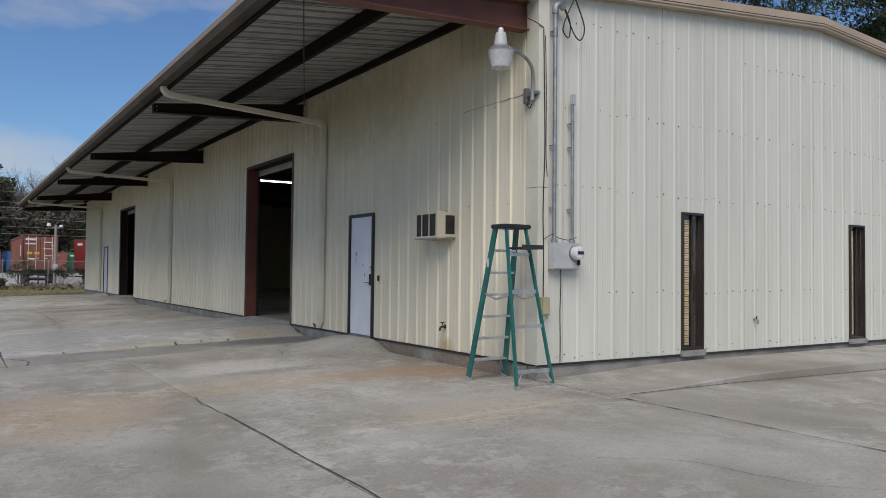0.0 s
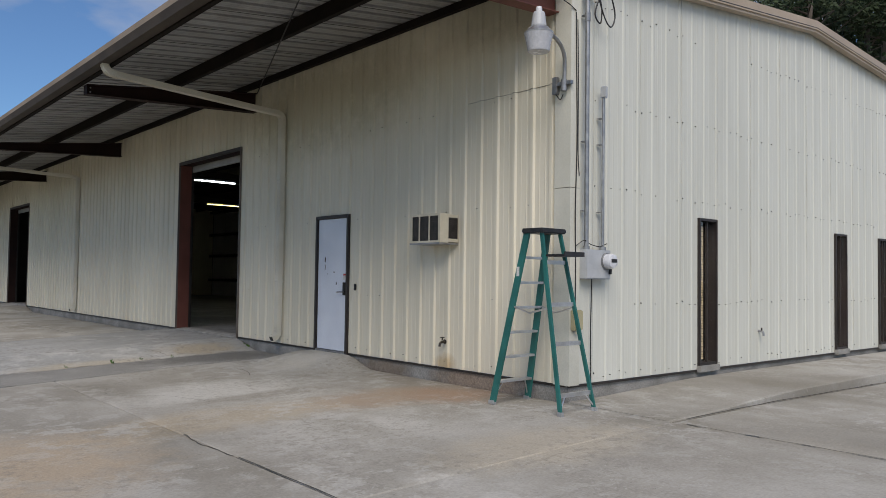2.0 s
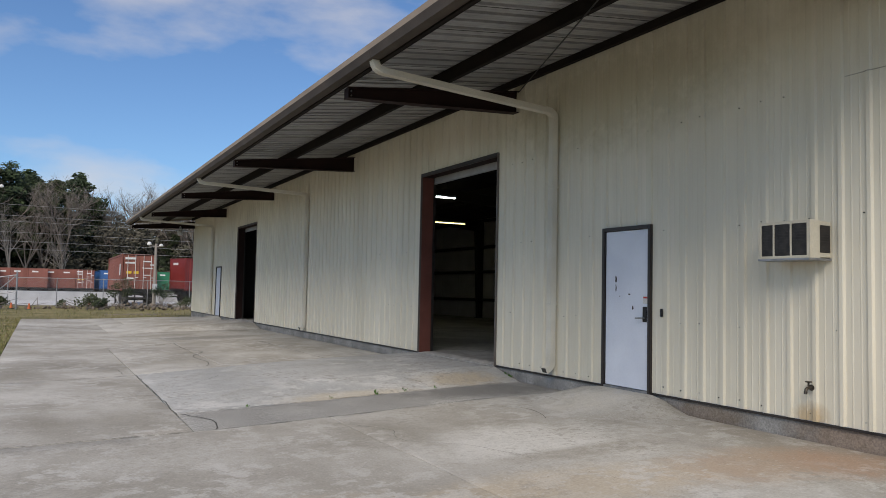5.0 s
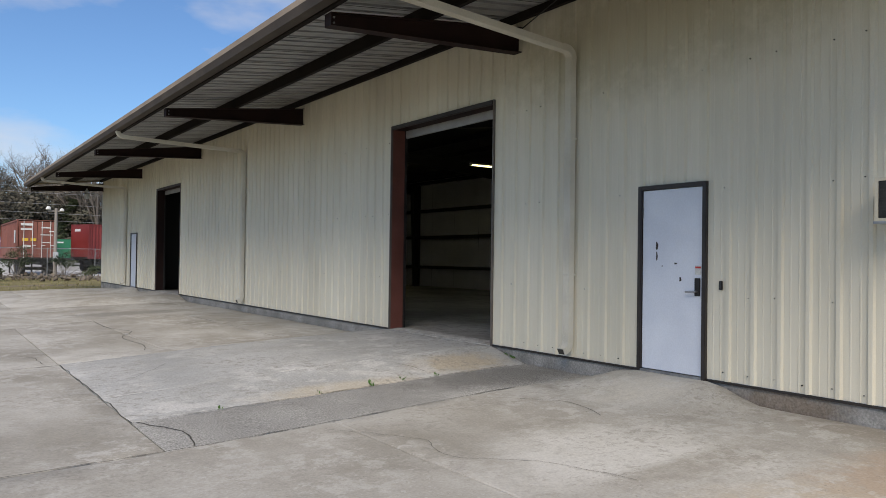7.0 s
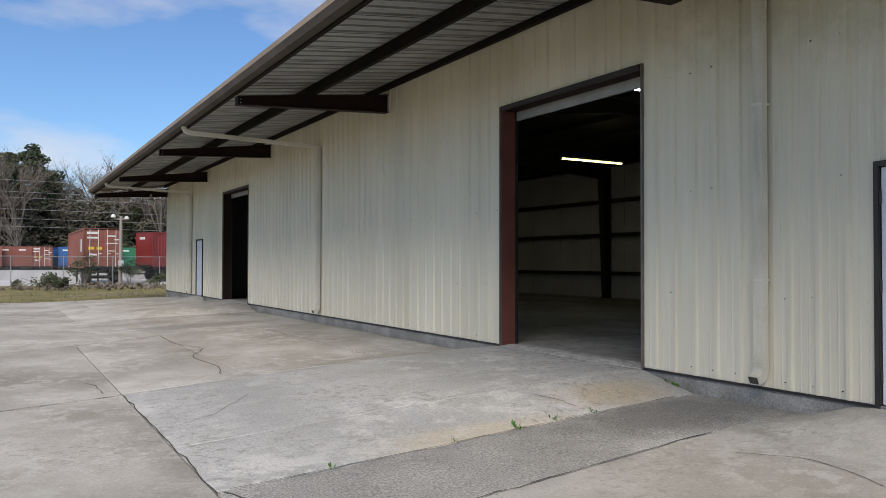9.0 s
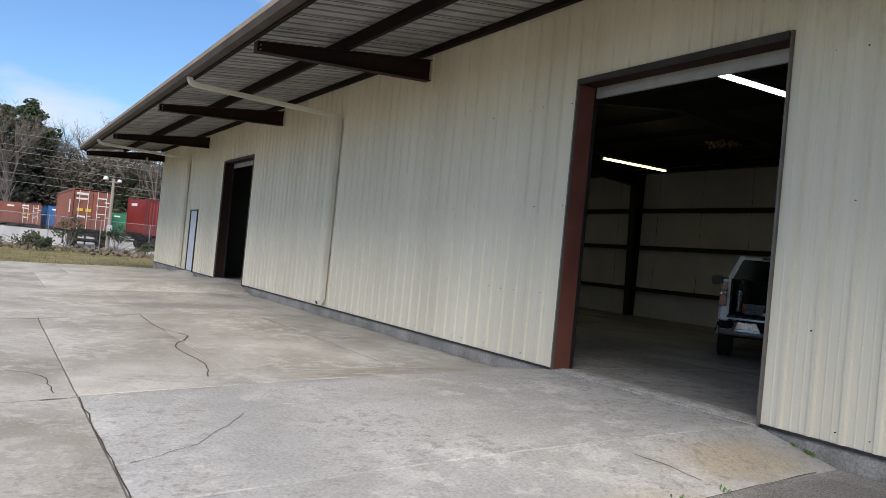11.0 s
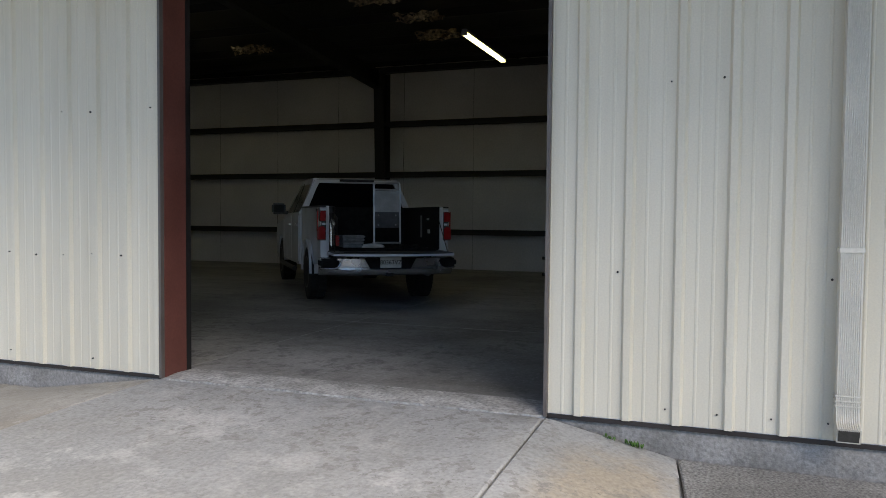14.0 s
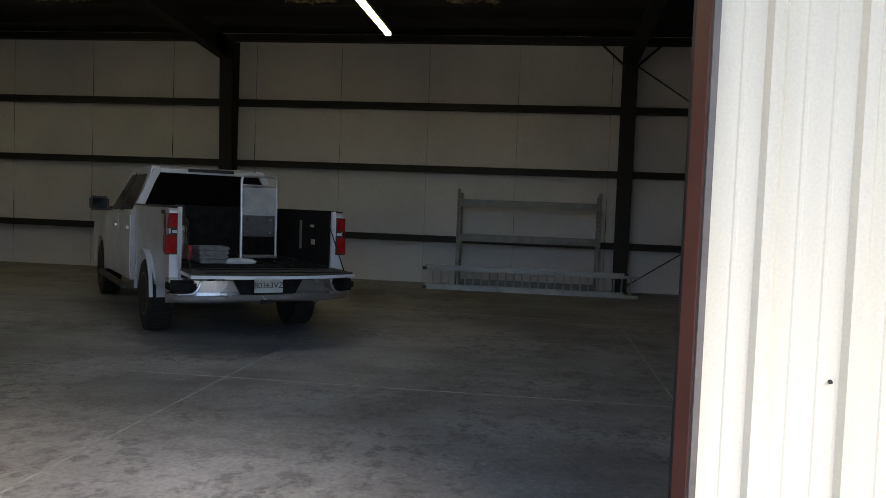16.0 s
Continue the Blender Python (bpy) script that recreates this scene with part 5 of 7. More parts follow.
def gable_window(i, a, b):
    root = thing("window_%d" % i, pose(a, SOUTH, WIN_Z0), "narrow tall window in a dark brown frame with a tan blind", "window", "gable windows", "structure")
    w, h = b - a, WIN_Z1 - WIN_Z0
    for x0, x1 in ((0.0, 0.035), (w - 0.035, w)):
        part("frame", box(x0, x1, -0.036, 0.14, 0.0, h, bevel=0.004), trim_dark, root)
    part("frame", box(0.036, w - 0.036, -0.036, 0.14, h - 0.035, h), trim_dark, root)
    part("sill", box(-0.02, w + 0.02, -0.06, 0.14, -0.09, -0.002, bevel=0.006), base_concrete, root, "concrete sill block")
    part("frame", box(0.036, w - 0.036, -0.03, 0.14, 0.0, 0.035), trim_dark, root)
    pane = part("pane", box(0.036, w - 0.036, 0.03, 0.036, 0.036, h - 0.036), glass("window_glass"), root, "clear pane")
    pane.visible_shadow = False
    part("mullion", box(w * 0.52, w * 0.52 + 0.02, 0.0, 0.029, 0.036, h - 0.036), trim_dark, root)
    part("dark_lining", box(0.036, w - 0.036, 0.13, 0.139, 0.036, h - 0.036), window_dark, root, "dark room behind the glass")
    for k in range(52):
        z = 0.07 + k * 0.0355
        part("blind_slat", box(0.045, w * 0.52, 0.06, 0.085, z, z + 0.026), blind_tan, root)
    return root


for i, (a, b) in enumerate(GABLE_WINDOWS):
    gable_window(i + 1, a, b)


def screws():
    """Weathered screw heads on the sheets."""
    bm = bmesh.new()
    rng = random.Random(5)
    def head(p, d, r):
        q = Vector(p) + Vector(d) * 0.012
        rod(p, q, r, 6, r * 0.7, bm)
    y = RIB_PHASE - RIB * 27
    while y < 30:
        for z in (0.60, 1.44, 2.60, 3.95):
            inside = any(a - 0.05 < y + 0.07 < b + 0.05 and z < t for (a, b), t in [(d, BIG_TOP) for d in BIG_DOORS] + [(d, WALK_TOP) for d in WALK_DOORS])
            if y > SOUTH + 0.25 and not inside and rng.random() < 0.5:
                head((WEST - 0.001, y + 0.065, z + rng.uniform(-0.015, 0.015)), (-1, 0, 0), rng.choice((0.004, 0.006, 0.008)))
        y += RIB
    x = GABLE_PHASE - 3 * GABLE_RIB
    while x < EAST:
        for z in (0.60, 1.42, 2.80, 3.85, 5.0):
            if not any(a - 0.05 < x + 0.065 < b + 0.05 and z < WIN_Z1 for a, b in GABLE_WINDOWS) and rng.random() < 0.8:
                head((x + 0.065, SOUTH - 0.001, z + rng.uniform(-0.03, 0.03)), (0, -1, 0), rng.choice((0.005, 0.007, 0.009)))
                if rng.random() < 0.5:
                    head((x - 0.065, SOUTH - 0.001, z + rng.uniform(-0.03, 0.03)), (0, -1, 0), 0.006)
        x += GABLE_RIB
    return tagged(part("screws", bm, black_steel), "weathered dark screw heads in the metal sheets", "screws", kind="stuff")


screws()


def step_ladder():
    root = thing("step_ladder", pose(5.56, 7.1, 0.315), "green fibreglass stepladder with aluminium steps, standing open", "ladder")
    H = 1.95
    def bar(p, q, w, d, bm=None):
        """A channel bar from p to q, w wide along x, d deep along y."""
        bm = bm or bmesh.new()
        p, q = Vector(p), Vector(q)
        lo = [bm.verts.new(p + Vector(o)) for o in ((-w, -d, 0), (w, -d, 0), (w, d, 0), (-w, d, 0))]
        hi = [bm.verts.new(q + Vector(o)) for o in ((-w, -d, 0), (w, -d, 0), (w, d, 0), (-w, d, 0))]
        for i in range(4):
            k = (i + 1) % 4
            bm.faces.new((lo[i], lo[k], hi[k], hi[i]))
        bm.faces.new(lo[::-1])
        bm.faces.new(hi)
        return bm
    foot = lambda s, z: (s * (0.285 - 0.125 * z / H), 0.50 - 0.40 * z / H)
    back = lambda s, z: (s * (0.275 - 0.13 * z / H), -0.48 + 0.40 * z / H)
    for s in (-1, 1):
        rail = part("front_rail", bar((*foot(s, 0.03), 0.03), (*foot(s, H - 0.05), H - 0.05), 0.014, 0.040), ladder_green, root, "green rail")
        part("rear_rail", bar((*back(s, 0.03), 0.03), (*back(s, H - 0.05), H - 0.05), 0.013, 0.021), ladder_green, root, "green rail")
        for f, z in ((foot, 0.0), (back, 0.0)):
            x, y = f(s, 0)
            part("foot", box(x - 0.022, x + 0.022, y - 0.045 if f is foot else y - 0.028, y + 0.045 if f is foot else y + 0.028, 0.0, 0.045, bevel=0.004), alu, root, "aluminium foot with a rubber pad")
        p, q = foot(s, 1.08), back(s, 1.08)
        part("spreader", hose([(p[0], p[1], 1.10), (p[0] * 0.98, 0.02, 1.03), (q[0], q[1], 1.10)], 0.011, 6), alu, root, "folding spreader bar")
        x, y = foot(s, 1.45)
        part("sticker", box(x + s * 0.0145 - 0.001, x + s * 0.0145 + 0.001, y - 0.02, y + 0.02, 1.40, 1.53), sticker, root, "worn pale sticker")
    for i in range(6):
        z = 0.27 + i * 0.275
        xa, y = foot(1, z)
        part("step", box(-xa + 0.012, xa - 0.012, y - 0.045, y + 0.040, z - 0.028, z, bevel=0.004), alu, root, "ribbed aluminium step")
    for z in (0.20, 0.72, 1.13, 1.58):
        xa, y = back(1, z)
        part("rear_brace", box(-xa + 0.01, xa - 0.01, y - 0.008, y + 0.010, z - 0.022, z + 0.022), alu, root, "aluminium rear brace")
    for s in (-1, 1):
        x, y = foot(s, 0.05)
        part("knee_brace", rod((x * 0.96, y, 0.08), (x * 0.62, y - 0.05, 0.25), 0.008, 6), alu, root)
        x, y = back(s, 0.05)
        part("knee_brace", rod((x * 0.96, y, 0.07), (x * 0.6, y + 0.03, 0.19), 0.008, 6), alu, root)
    part("top_cap", box(-0.205, 0.205, -0.14, 0.16, H - 0.055, H, bevel=0.012), black_plastic, root, "black plastic top")
    part("paint_tray", box(-0.16, 0.16, -0.42, -0.12, 1.64, 1.665, bevel=0.008), black_plastic, root, "black folding tray")
    part("tray_lip", box(-0.16, 0.16, -0.425, -0.41, 1.64, 1.69), black_plastic, root)
    return root


step_ladder()


def weeds(points):
    rng = random.Random(3)
    bm = bmesh.new()
    for x, y, n, size in points:
        for _ in range(n):
            a, r = rng.uniform(0, 6.28), rng.uniform(0, size)
            px, py = x + r * math.cos(a) * 0.6, y + r * math.sin(a) * 1.6
            z = paving(px, py)
            h = size * rng.uniform(0.4, 1.1)
            b = rng.uniform(0, 6.28)
            lean = Vector((math.cos(b), math.sin(b), 0)) * h * rng.uniform(0.2, 0.9)
            side = Vector((-math.sin(b), math.cos(b), 0)) * h * 0.22
            p = Vector((px, py, z))
            v = [bm.verts.new(c) for c in (p, p + lean * 0.5 + side + Vector((0, 0, h * 0.6)), p + lean + Vector((0, 0, h)), p + lean * 0.5 - side + Vector((0, 0, h * 0.6)))]
            bm.faces.new(v)
    return tagged(part("weeds", bm, weed_green), "small green weeds in the joints by the wall", "weeds", kind="stuff")


weeds([(5.93, 14.98, 30, 0.025), (5.93, 14.83, 55, 0.035), (3.3, 14.3, 12, 0.06), (3.8, 14.36, 10, 0.05), (4.3, 14.4, 9, 0.05), (2.6, 14.22, 8, 0.05), (1.4, 14.08, 10, 0.04)])


# ---- inside the workshop ----
def strip_light(x, y, material, label):
    root = thing("strip_light", pose(x, y, 4.9), label, "strip light", "workshop strip lights")
    part("tray", prism([(-0.055, 0.03), (-0.04, 0.09), (0.04, 0.09), (0.055, 0.03)], "x", -1.22, 1.22), alu, root, "white metal tray")
    for dy in (-0.03, 0.03):
        part("tube", rod((-1.19, dy, 0.0), (1.19, dy, 0.0), 0.019, 10), material, root, "glowing fluorescent tube")
    for dx in (-1.2, 1.2):
        part("lamp_holder", box(dx - 0.012, dx + 0.012, -0.05, 0.05, -0.02, 0.05), alu, root)
    for dx in (-0.9, 0.9):
        part("hanger", rod((dx, 0, 0.09), (dx, 0, deck(x + dx) - 4.9 - 0.02), 0.004, 6), black_steel, root, "thin hanging chain")
    return root


for y in (18.6, 26.45, 34.6):
    strip_light(9.92, y, tube_cool, "twin-tube strip light, lit cool white, hung from the roof")
    strip_light(14.87, y, tube_warm, "twin-tube strip light, lit warm yellow, hung from the roof")


def torn_insulation(x, y, z, sx, sy, seed):
    """Crumpled facing hanging loose under the roof."""
    bm = bmesh.new()
    n, m = 16, 9
    rng = random.Random(seed)
    grid = [[bm.verts.new((x + sx * (i / n - 0.5), y + sy * (j / m - 0.5), z - 0.10 * math.sin(math.pi * i / n) + 0.10 * noise.noise((i * 0.8, j * 0.8, seed)) + rng.uniform(-0.03, 0.03))) for i in range(n + 1)] for j in range(m + 1)]
    for a, b in zip(grid, grid[1:]):
        for i in range(n):
            if rng.random() > 0.1:
                bm.faces.new((a[i], a[i + 1], b[i + 1], b[i]))
    return tagged(part("torn_insulation", bm, foil), "torn crumpled insulation facing hanging below the roof", "insulation", "torn insulation")


for k, (x, y) in enumerate(((16.1, 17.2), (16.1, 20.0), (16.1, 24.5), (14.65, 19.85), (13.3, 20.1))):
    torn_insulation(x, y, 5.58, 0.4, 0.9, k + 3)


def storage_rack():
    root = thing("storage_rack", pose(18.02, 16.16, FLOOR + 0.01), "empty grey steel storage rack with two shelf levels", "rack")
    for y in (-1.34, 1.34):
        for x in (0.0, 0.52):
            post = part("post", prism([(x - 0.03, y - 0.03), (x + 0.03, y - 0.03), (x + 0.03, y + 0.03), (x + 0.018, y + 0.03), (x + 0.018, y - 0.018), (x - 0.018, y - 0.018), (x - 0.018, y + 0.03), (x - 0.03, y + 0.03)], "z", 0.0, 1.92 if x == 0 else 1.86), rack_grey, root)
            for k in range(22):
                z = 0.08 + k * 0.08
                part("slot", box(x - 0.0325, x - 0.0302, y - 0.008, y + 0.008, z, z + 0.022), joint_dark, post)
        for z in (0.35, 0.95, 1.55):
            part("end_brace", rod((0.02, y, z), (0.50, y, z + 0.28), 0.012, 6), rack_grey, root)
    for z in (0.02, 0.92, 1.60):
        for x in (-0.005, 0.525):
            part("shelf_beam", prism([(x - 0.022, z), (x + 0.022, z), (x + 0.022, z + 0.07), (x + 0.004, z + 0.07), (x + 0.004, z + 0.125), (x - 0.022, z + 0.125)], "y", -1.31, 1.31), rack_grey, root)
    return root


storage_rack()


def extension_ladder():
    root = thing("extension_ladder", pose(17.62, 16.08, FLOOR + 0.012), "grey aluminium extension ladder lying on its side by the rack", "ladder")
    for dx, y0, y1, lo, hi, tag in ((0.0, -1.98, 1.94, 0.0, 0.36, "outer"), (0.055, -1.72, 1.98, 0.04, 0.40, "fly")):
        for z in (lo, hi):
            part("rail", prism([(dx - 0.022, z), (dx + 0.022, z), (dx + 0.022, z + 0.012), (dx - 0.008, z + 0.012), (dx - 0.008, z + 0.045), (dx + 0.022, z + 0.045), (dx + 0.022, z + 0.057), (dx - 0.022, z + 0.057)], "y", y0, y1), dull_alu, root, "aluminium rail")
        k = y0 + (0.14 if tag == "outer" else 0.0375)
        while k < y1 - 0.05:
            part("rung", rod((dx, k, lo + 0.05), (dx, k, hi + 0.01), 0.015, 8), dull_alu, root, "round rung")
            k += 0.305
    for z in (0.03, 0.39):
        part("end_cap", box(-0.03, 0.085, 1.94, 2.02, z - 0.03, z + 0.035, bevel=0.006), black_plastic, root, "black rubber end")
    part("end_cap", box(0.02, 0.085, -1.80, -1.72, 0.37, 0.45, bevel=0.006), black_plastic, root, "black rubber end")
    return root


extension_ladder()


def brace(y0, z0, y1, z1):
    return tagged(part("brace_rod", rod((EAST - 0.33, y0, z0), (EAST - 0.33, y1, z1), 0.012, 6), black_steel), "thin steel cross brace along the back wall", "rod", "back wall braces")


for dy in (-0.62, 0.62):
    tagged(part("knee_brace", rod((EAST - 0.45, 14.33, 4.80), (EAST - 0.45, 14.33 + dy, 5.36), 0.022, 6), black_steel), "short dark steel knee brace at the column head", "brace", "knee braces")
brace(14.3, 5.0, 7.6, 0.6)
brace(14.3, 0.6, 7.6, 5.0)


def letters(text, size, material, m, parent, depth=0.001):
    """Raised writing in the built-in font."""
    curve = bpy.data.curves.new("lettering", "FONT")
    curve.body, curve.size, curve.extrude, curve.align_x, curve.align_y = text, size, depth, "CENTER", "CENTER"
    tmp = bpy.data.objects.new("lettering_source", curve)
    scene.collection.objects.link(tmp)
    me = bpy.data.meshes.new_from_object(tmp.evaluated_get(bpy.context.evaluated_depsgraph_get()))
    bpy.data.objects.remove(tmp)
    bpy.data.curves.remove(curve)
    me.materials.clear()
    me.materials.append(material)
    ob = new("lettering", me)
    ob.parent = parent
    ob.matrix_basis = m
    return ob


def wheel(m, parent):
    w = part("wheel", turned([(0.24, -0.135), (0.33, -0.14), (0.385, -0.125), (0.405, -0.09), (0.408, 0.09), (0.385, 0.125), (0.33, 0.14), (0.24, 0.135)], 36), rubber, parent, "black off-road tyre", m)
    smooth(w, 30)
    for k in range(36):
        a = 2 * math.pi * k / 36
        for z0, z1, off in ((-0.12, -0.01, 0.0), (0.01, 0.12, 0.09)):
            c, s = math.cos(a + off), math.sin(a + off)
            bm = bmesh.new()
            box(0.400, 0.416, -0.024, 0.024, z0, z1, bm)
            part("tread_block", bm, rubber, w, m=pose(0, 0, 0, 0, 0, math.degrees(a + off)))
    part("rim", turned([(0.235, 0.06), (0.24, 0.135), (0.225, 0.138), (0.20, 0.10), (0.06, 0.085), (0.05, 0.10)], 28), cart_panel, w, "dark alloy rim")
    for k in range(6):
        part("spoke", prism([(0.05, -0.03), (0.215, -0.02), (0.215, 0.02), (0.05, 0.03)], "z", 0.09, 0.115), cart_panel, w, m=pose(0, 0, 0, 0, 0, 60 * k))
    return w


def pickup():
    """A full-size crew-cab pickup with its tailgate let down. Forward is +x, left is +y."""
    root = thing("pickup_truck", pose(12.03, 19.6, FLOOR + 0.012, 0, 0, 38) @ Matrix.Diagonal((1, 0.965, 1.0, 1)), "silver crew-cab pickup truck with its tailgate down", "pickup truck")
    W = 1.0
    def arch(cx, r, n=14):
        return [(cx + r * math.cos(math.pi * i / n), 0.42 + r * math.sin(math.pi * i / n)) for i in range(n + 1)]
    for s in (1, -1):
        # bedside with wheel arch: outline in x, z
        outline = [(-1.18, 0.60), (-1.18, 1.36), (-1.12, 1.39), (0.86, 1.40), (0.86, 0.50), (0.52, 0.50), *arch(0.0, 0.50)[0:15], (-0.52, 0.56)]
        side = bmesh.new()
        outer = [(x, z) for x, z in outline]
        def yy(z):
            return s * (W - 0.035 * ease(1.05, 1.43, z) - 0.05 * ease(0.85, 0.5, z))
        lo = [side.verts.new((x, yy(z), z)) for x, z in outer]
        hi = [side.verts.new((x, s * (W - 0.155), z)) for x, z in outer]
        k = len(outer)
        for i in range(k):
            side.faces.new((lo[i], lo[(i + 1) % k], hi[(i + 1) % k], hi[i]))
        fo = side.faces.new(lo)
        fi = side.faces.new(hi[::-1])
        bmesh.ops.triangulate(side, faces=[fo, fi])
        part("bedside", side, truck_silver, root, "silver bed side")
        part("arch_lip", hose([(x, s * (W + 0.005), z) for x, z in arch(0.0, 0.485)], 0.022, 6), truck_silver, root, "flared wheel-arch lip")
        part("bed_rail", box(-1.16, 0.85, s * W - 0.13 if s > 0 else -W + 0.02, s * W - 0.02 if s > 0 else -W + 0.13, 1.40, 1.418, bevel=0.006), black_plastic, root, "black rail cap")
        part("bed_liner", box(-1.14, 0.82, s * 0.83 - 0.006, s * 0.83 + 0.006, 0.80, 1.42), bed_black, root, "black bed liner")
        # rear lamp
        lamp = part("tail_lamp", prism([(s * 0.885, 0.93), (s * 1.0, 0.93), (s * 0.995, 1.12), (s * 0.95, 1.145), (s * 0.95, 1.185), (s * 0.985, 1.20), (s * 0.968, 1.345), (s * 0.885, 1.345)], "x", -1.195, -1.17), grille_dark, root, "tall tail lamp in a dark housing")
        part("lower_lens", prism([(s * 0.895, 0.945), (s * 1.0, 0.945), (s * 0.995, 1.11), (s * 0.93, 1.13), (s * 0.895, 1.10)], "x", -1.207, -1.1955), tail_red, lamp, "red lower lens")
        part("upper_lens", prism([(s * 0.895, 1.20), (s * 0.982, 1.205), (s * 0.968, 1.335), (s * 0.895, 1.335)], "x", -1.207, -1.1955), tail_red, lamp, "red upper lens")
        part("reverse_lens", prism([(s * 0.892, 1.145), (s * 0.94, 1.145), (s * 0.94, 1.175), (s * 0.892, 1.175)], "x", -1.200, -1.1955), lamp_glass, lamp, "clear reversing lens")
        part("lamp_side", prism([(-1.17, 0.94), (-1.10, 0.96), (-1.09, 1.10), (-1.14, 1.15), (-1.14, 1.19), (-1.10, 1.24), (-1.11, 1.33), (-1.17, 1.34)], "y", s * (W - 0.006), s * (W + 0.006)), tail_red, lamp, "wrap-round red lens")
        part("rear_post", prism([(s * 0.838, 0.66), (s * 0.878, 0.66), (s * 0.878, 1.41), (s * 0.838, 1.41)], "x", -1.18, -1.14), truck_silver, root, "silver rear post")
        # lower cab and doors
        cab = [(0.90, 0.48), (0.90, 1.30), (0.95, 1.34), (2.95, 1.30), (3.25, 1.22), (3.25, 0.46)]
        part("cab_side", prism(cab, "y", s * (W - 0.14), s * (W - 0.005)), truck_silver, root, "silver cab side")
        for x0, x1 in ((0.96, 1.92), (1.95, 3.02)):
            d = part("door", box(x0, x1, s * W - 0.012 if s > 0 else -W - 0.006, s * W + 0.006 if s > 0 else -W + 0.012, 0.52, 1.28, bevel=0.006), truck_silver, root, "silver door skin")
            part("door_handle", box(x0 + 0.05, x0 + 0.26, s * (W + 0.024) - 0.014, s * (W + 0.024) + 0.014, 1.10, 1.14, bevel=0.006), chrome, d, "chrome pull handle")
        part("rocker_step", rod((1.0, s * (W + 0.06), 0.40), (3.1, s * (W + 0.06), 0.40), 0.04, 12), black_plastic, root, "black side step")
        # front wing with its arch
        wing = [(3.26, 0.50), (3.26, 1.20), (4.55, 1.10), (4.62, 0.95), (4.62, 0.5), *arch(3.75, 0.48)]
        f = bmesh.new()
        lo = [f.verts.new((x, s * W, z)) for x, z in wing]
        hi = [f.verts.new((x, s * (W - 0.17), z)) for x, z in wing]
        for i in range(len(wing)):
            n = (i + 1) % len(wing)
            f.faces.new((lo[i], lo[n], hi[n], hi[i]))
        caps = [f.faces.new(lo), f.faces.new(hi[::-1])]
        bmesh.ops.triangulate(f, faces=caps)
        part("front_wing", f, truck_silver, root, "silver front wing")
        # cab glass and pillars
        def lean(outline, y_low, y_high, thick):
            """A panel leaning in from y_low at the belt to y_high at the roof."""
            bm = bmesh.new()
            at = lambda z: y_low + (y_high - y_low) * clamp01((z - 1.32) / 0.56)
            lo = [bm.verts.new((x, s * at(z), z)) for x, z in outline]
            hi = [bm.verts.new((x, s * (at(z) - thick), z)) for x, z in outline]
            for i in range(len(outline)):
                n = (i + 1) % len(outline)
                bm.faces.new((lo[i], lo[n], hi[n], hi[i]))
            bmesh.ops.triangulate(bm, faces=[bm.faces.new(lo), bm.faces.new(hi[::-1])])
            return bm
        part("side_glass", lean([(0.98, 1.34), (1.14, 1.80), (2.35, 1.82), (2.92, 1.32)], 0.965, 0.735, 0.03), dark_glass, root, "dark side windows")
        part("door_pillar", lean([(1.93, 1.32), (1.97, 1.84), (2.06, 1.84), (2.04, 1.32)], 0.97, 0.74, 0.03), black_plastic, root, "black pillar")
        part("rear_pillar", prism([(s * 0.93, 1.32), (s * 0.99, 1.32), (s * 0.73, 1.86), (s * 0.63, 1.86)], "x", 0.93, 1.02), truck_silver, root, "silver rear pillar")
        part("roof_rail", lean([(0.95, 1.79), (1.06, 1.90), (2.40, 1.90), (3.0, 1.33), (2.92, 1.31), (2.35, 1.81), (1.14, 1.80), (1.0, 1.33), (0.93, 1.33)], 0.975, 0.735, 0.10), truck_silver, root, "silver roof rail")
        # mirror
        mirror = part("wing_mirror", box(2.62, 2.74, s * 1.16 - 0.13, s * 1.16 + 0.13, 1.30, 1.50, bevel=0.03), black_plastic, root, "large black wing mirror")
        part("mirror_arm", box(2.66, 2.72, min(s * 0.98, s * 1.06), max(s * 0.98, s * 1.06), 1.30, 1.36), black_plastic, mirror)
        part("mirror_glass", box(2.612, 2.621, s * 1.16 - 0.10, s * 1.16 + 0.10, 1.33, 1.47), dark_glass, mirror, "mirror glass")
        for cx in (0.0, 3.75):
            wheel(pose(cx, s * 0.86, 0.412, -90 * s, 0, 0), root)
    part("cab_back", prism([(-0.96, 0.86), (0.96, 0.86), (0.96, 1.33), (0.86, 1.36), (-0.86, 1.36), (-0.96, 1.33)], "x", 0.90, 0.98), truck_silver, root, "silver cab back")
    part("rear_glass", prism([(-0.92, 1.355), (0.92, 1.355), (0.65, 1.82), (-0.65, 1.82)], "x", 0.985, 1.005), dark_glass, root, "dark rear window")
    roof_bm = prism([(0.94, 1.82), (0.98, 1.87), (1.25, 1.915), (2.2, 1.915), (2.5, 1.86), (2.5, 1.82)], "y", -0.70, 0.70)
    bmesh.ops.bevel(roof_bm, geom=roof_bm.edges[:], offset=0.018, segments=2, affect="EDGES")
    part("cab_roof", roof_bm, truck_silver, root, "silver roof")
    part("brake_light", box(0.925, 0.96, -0.30, 0.30, 1.845, 1.885, bevel=0.004), black_plastic, root, "dark high brake light")
    part("windscreen", prism([(2.38, 1.84), (3.0, 1.32), (3.02, 1.34), (2.4, 1.86)], "y", -0.75, 0.75), dark_glass, root, "dark windscreen")
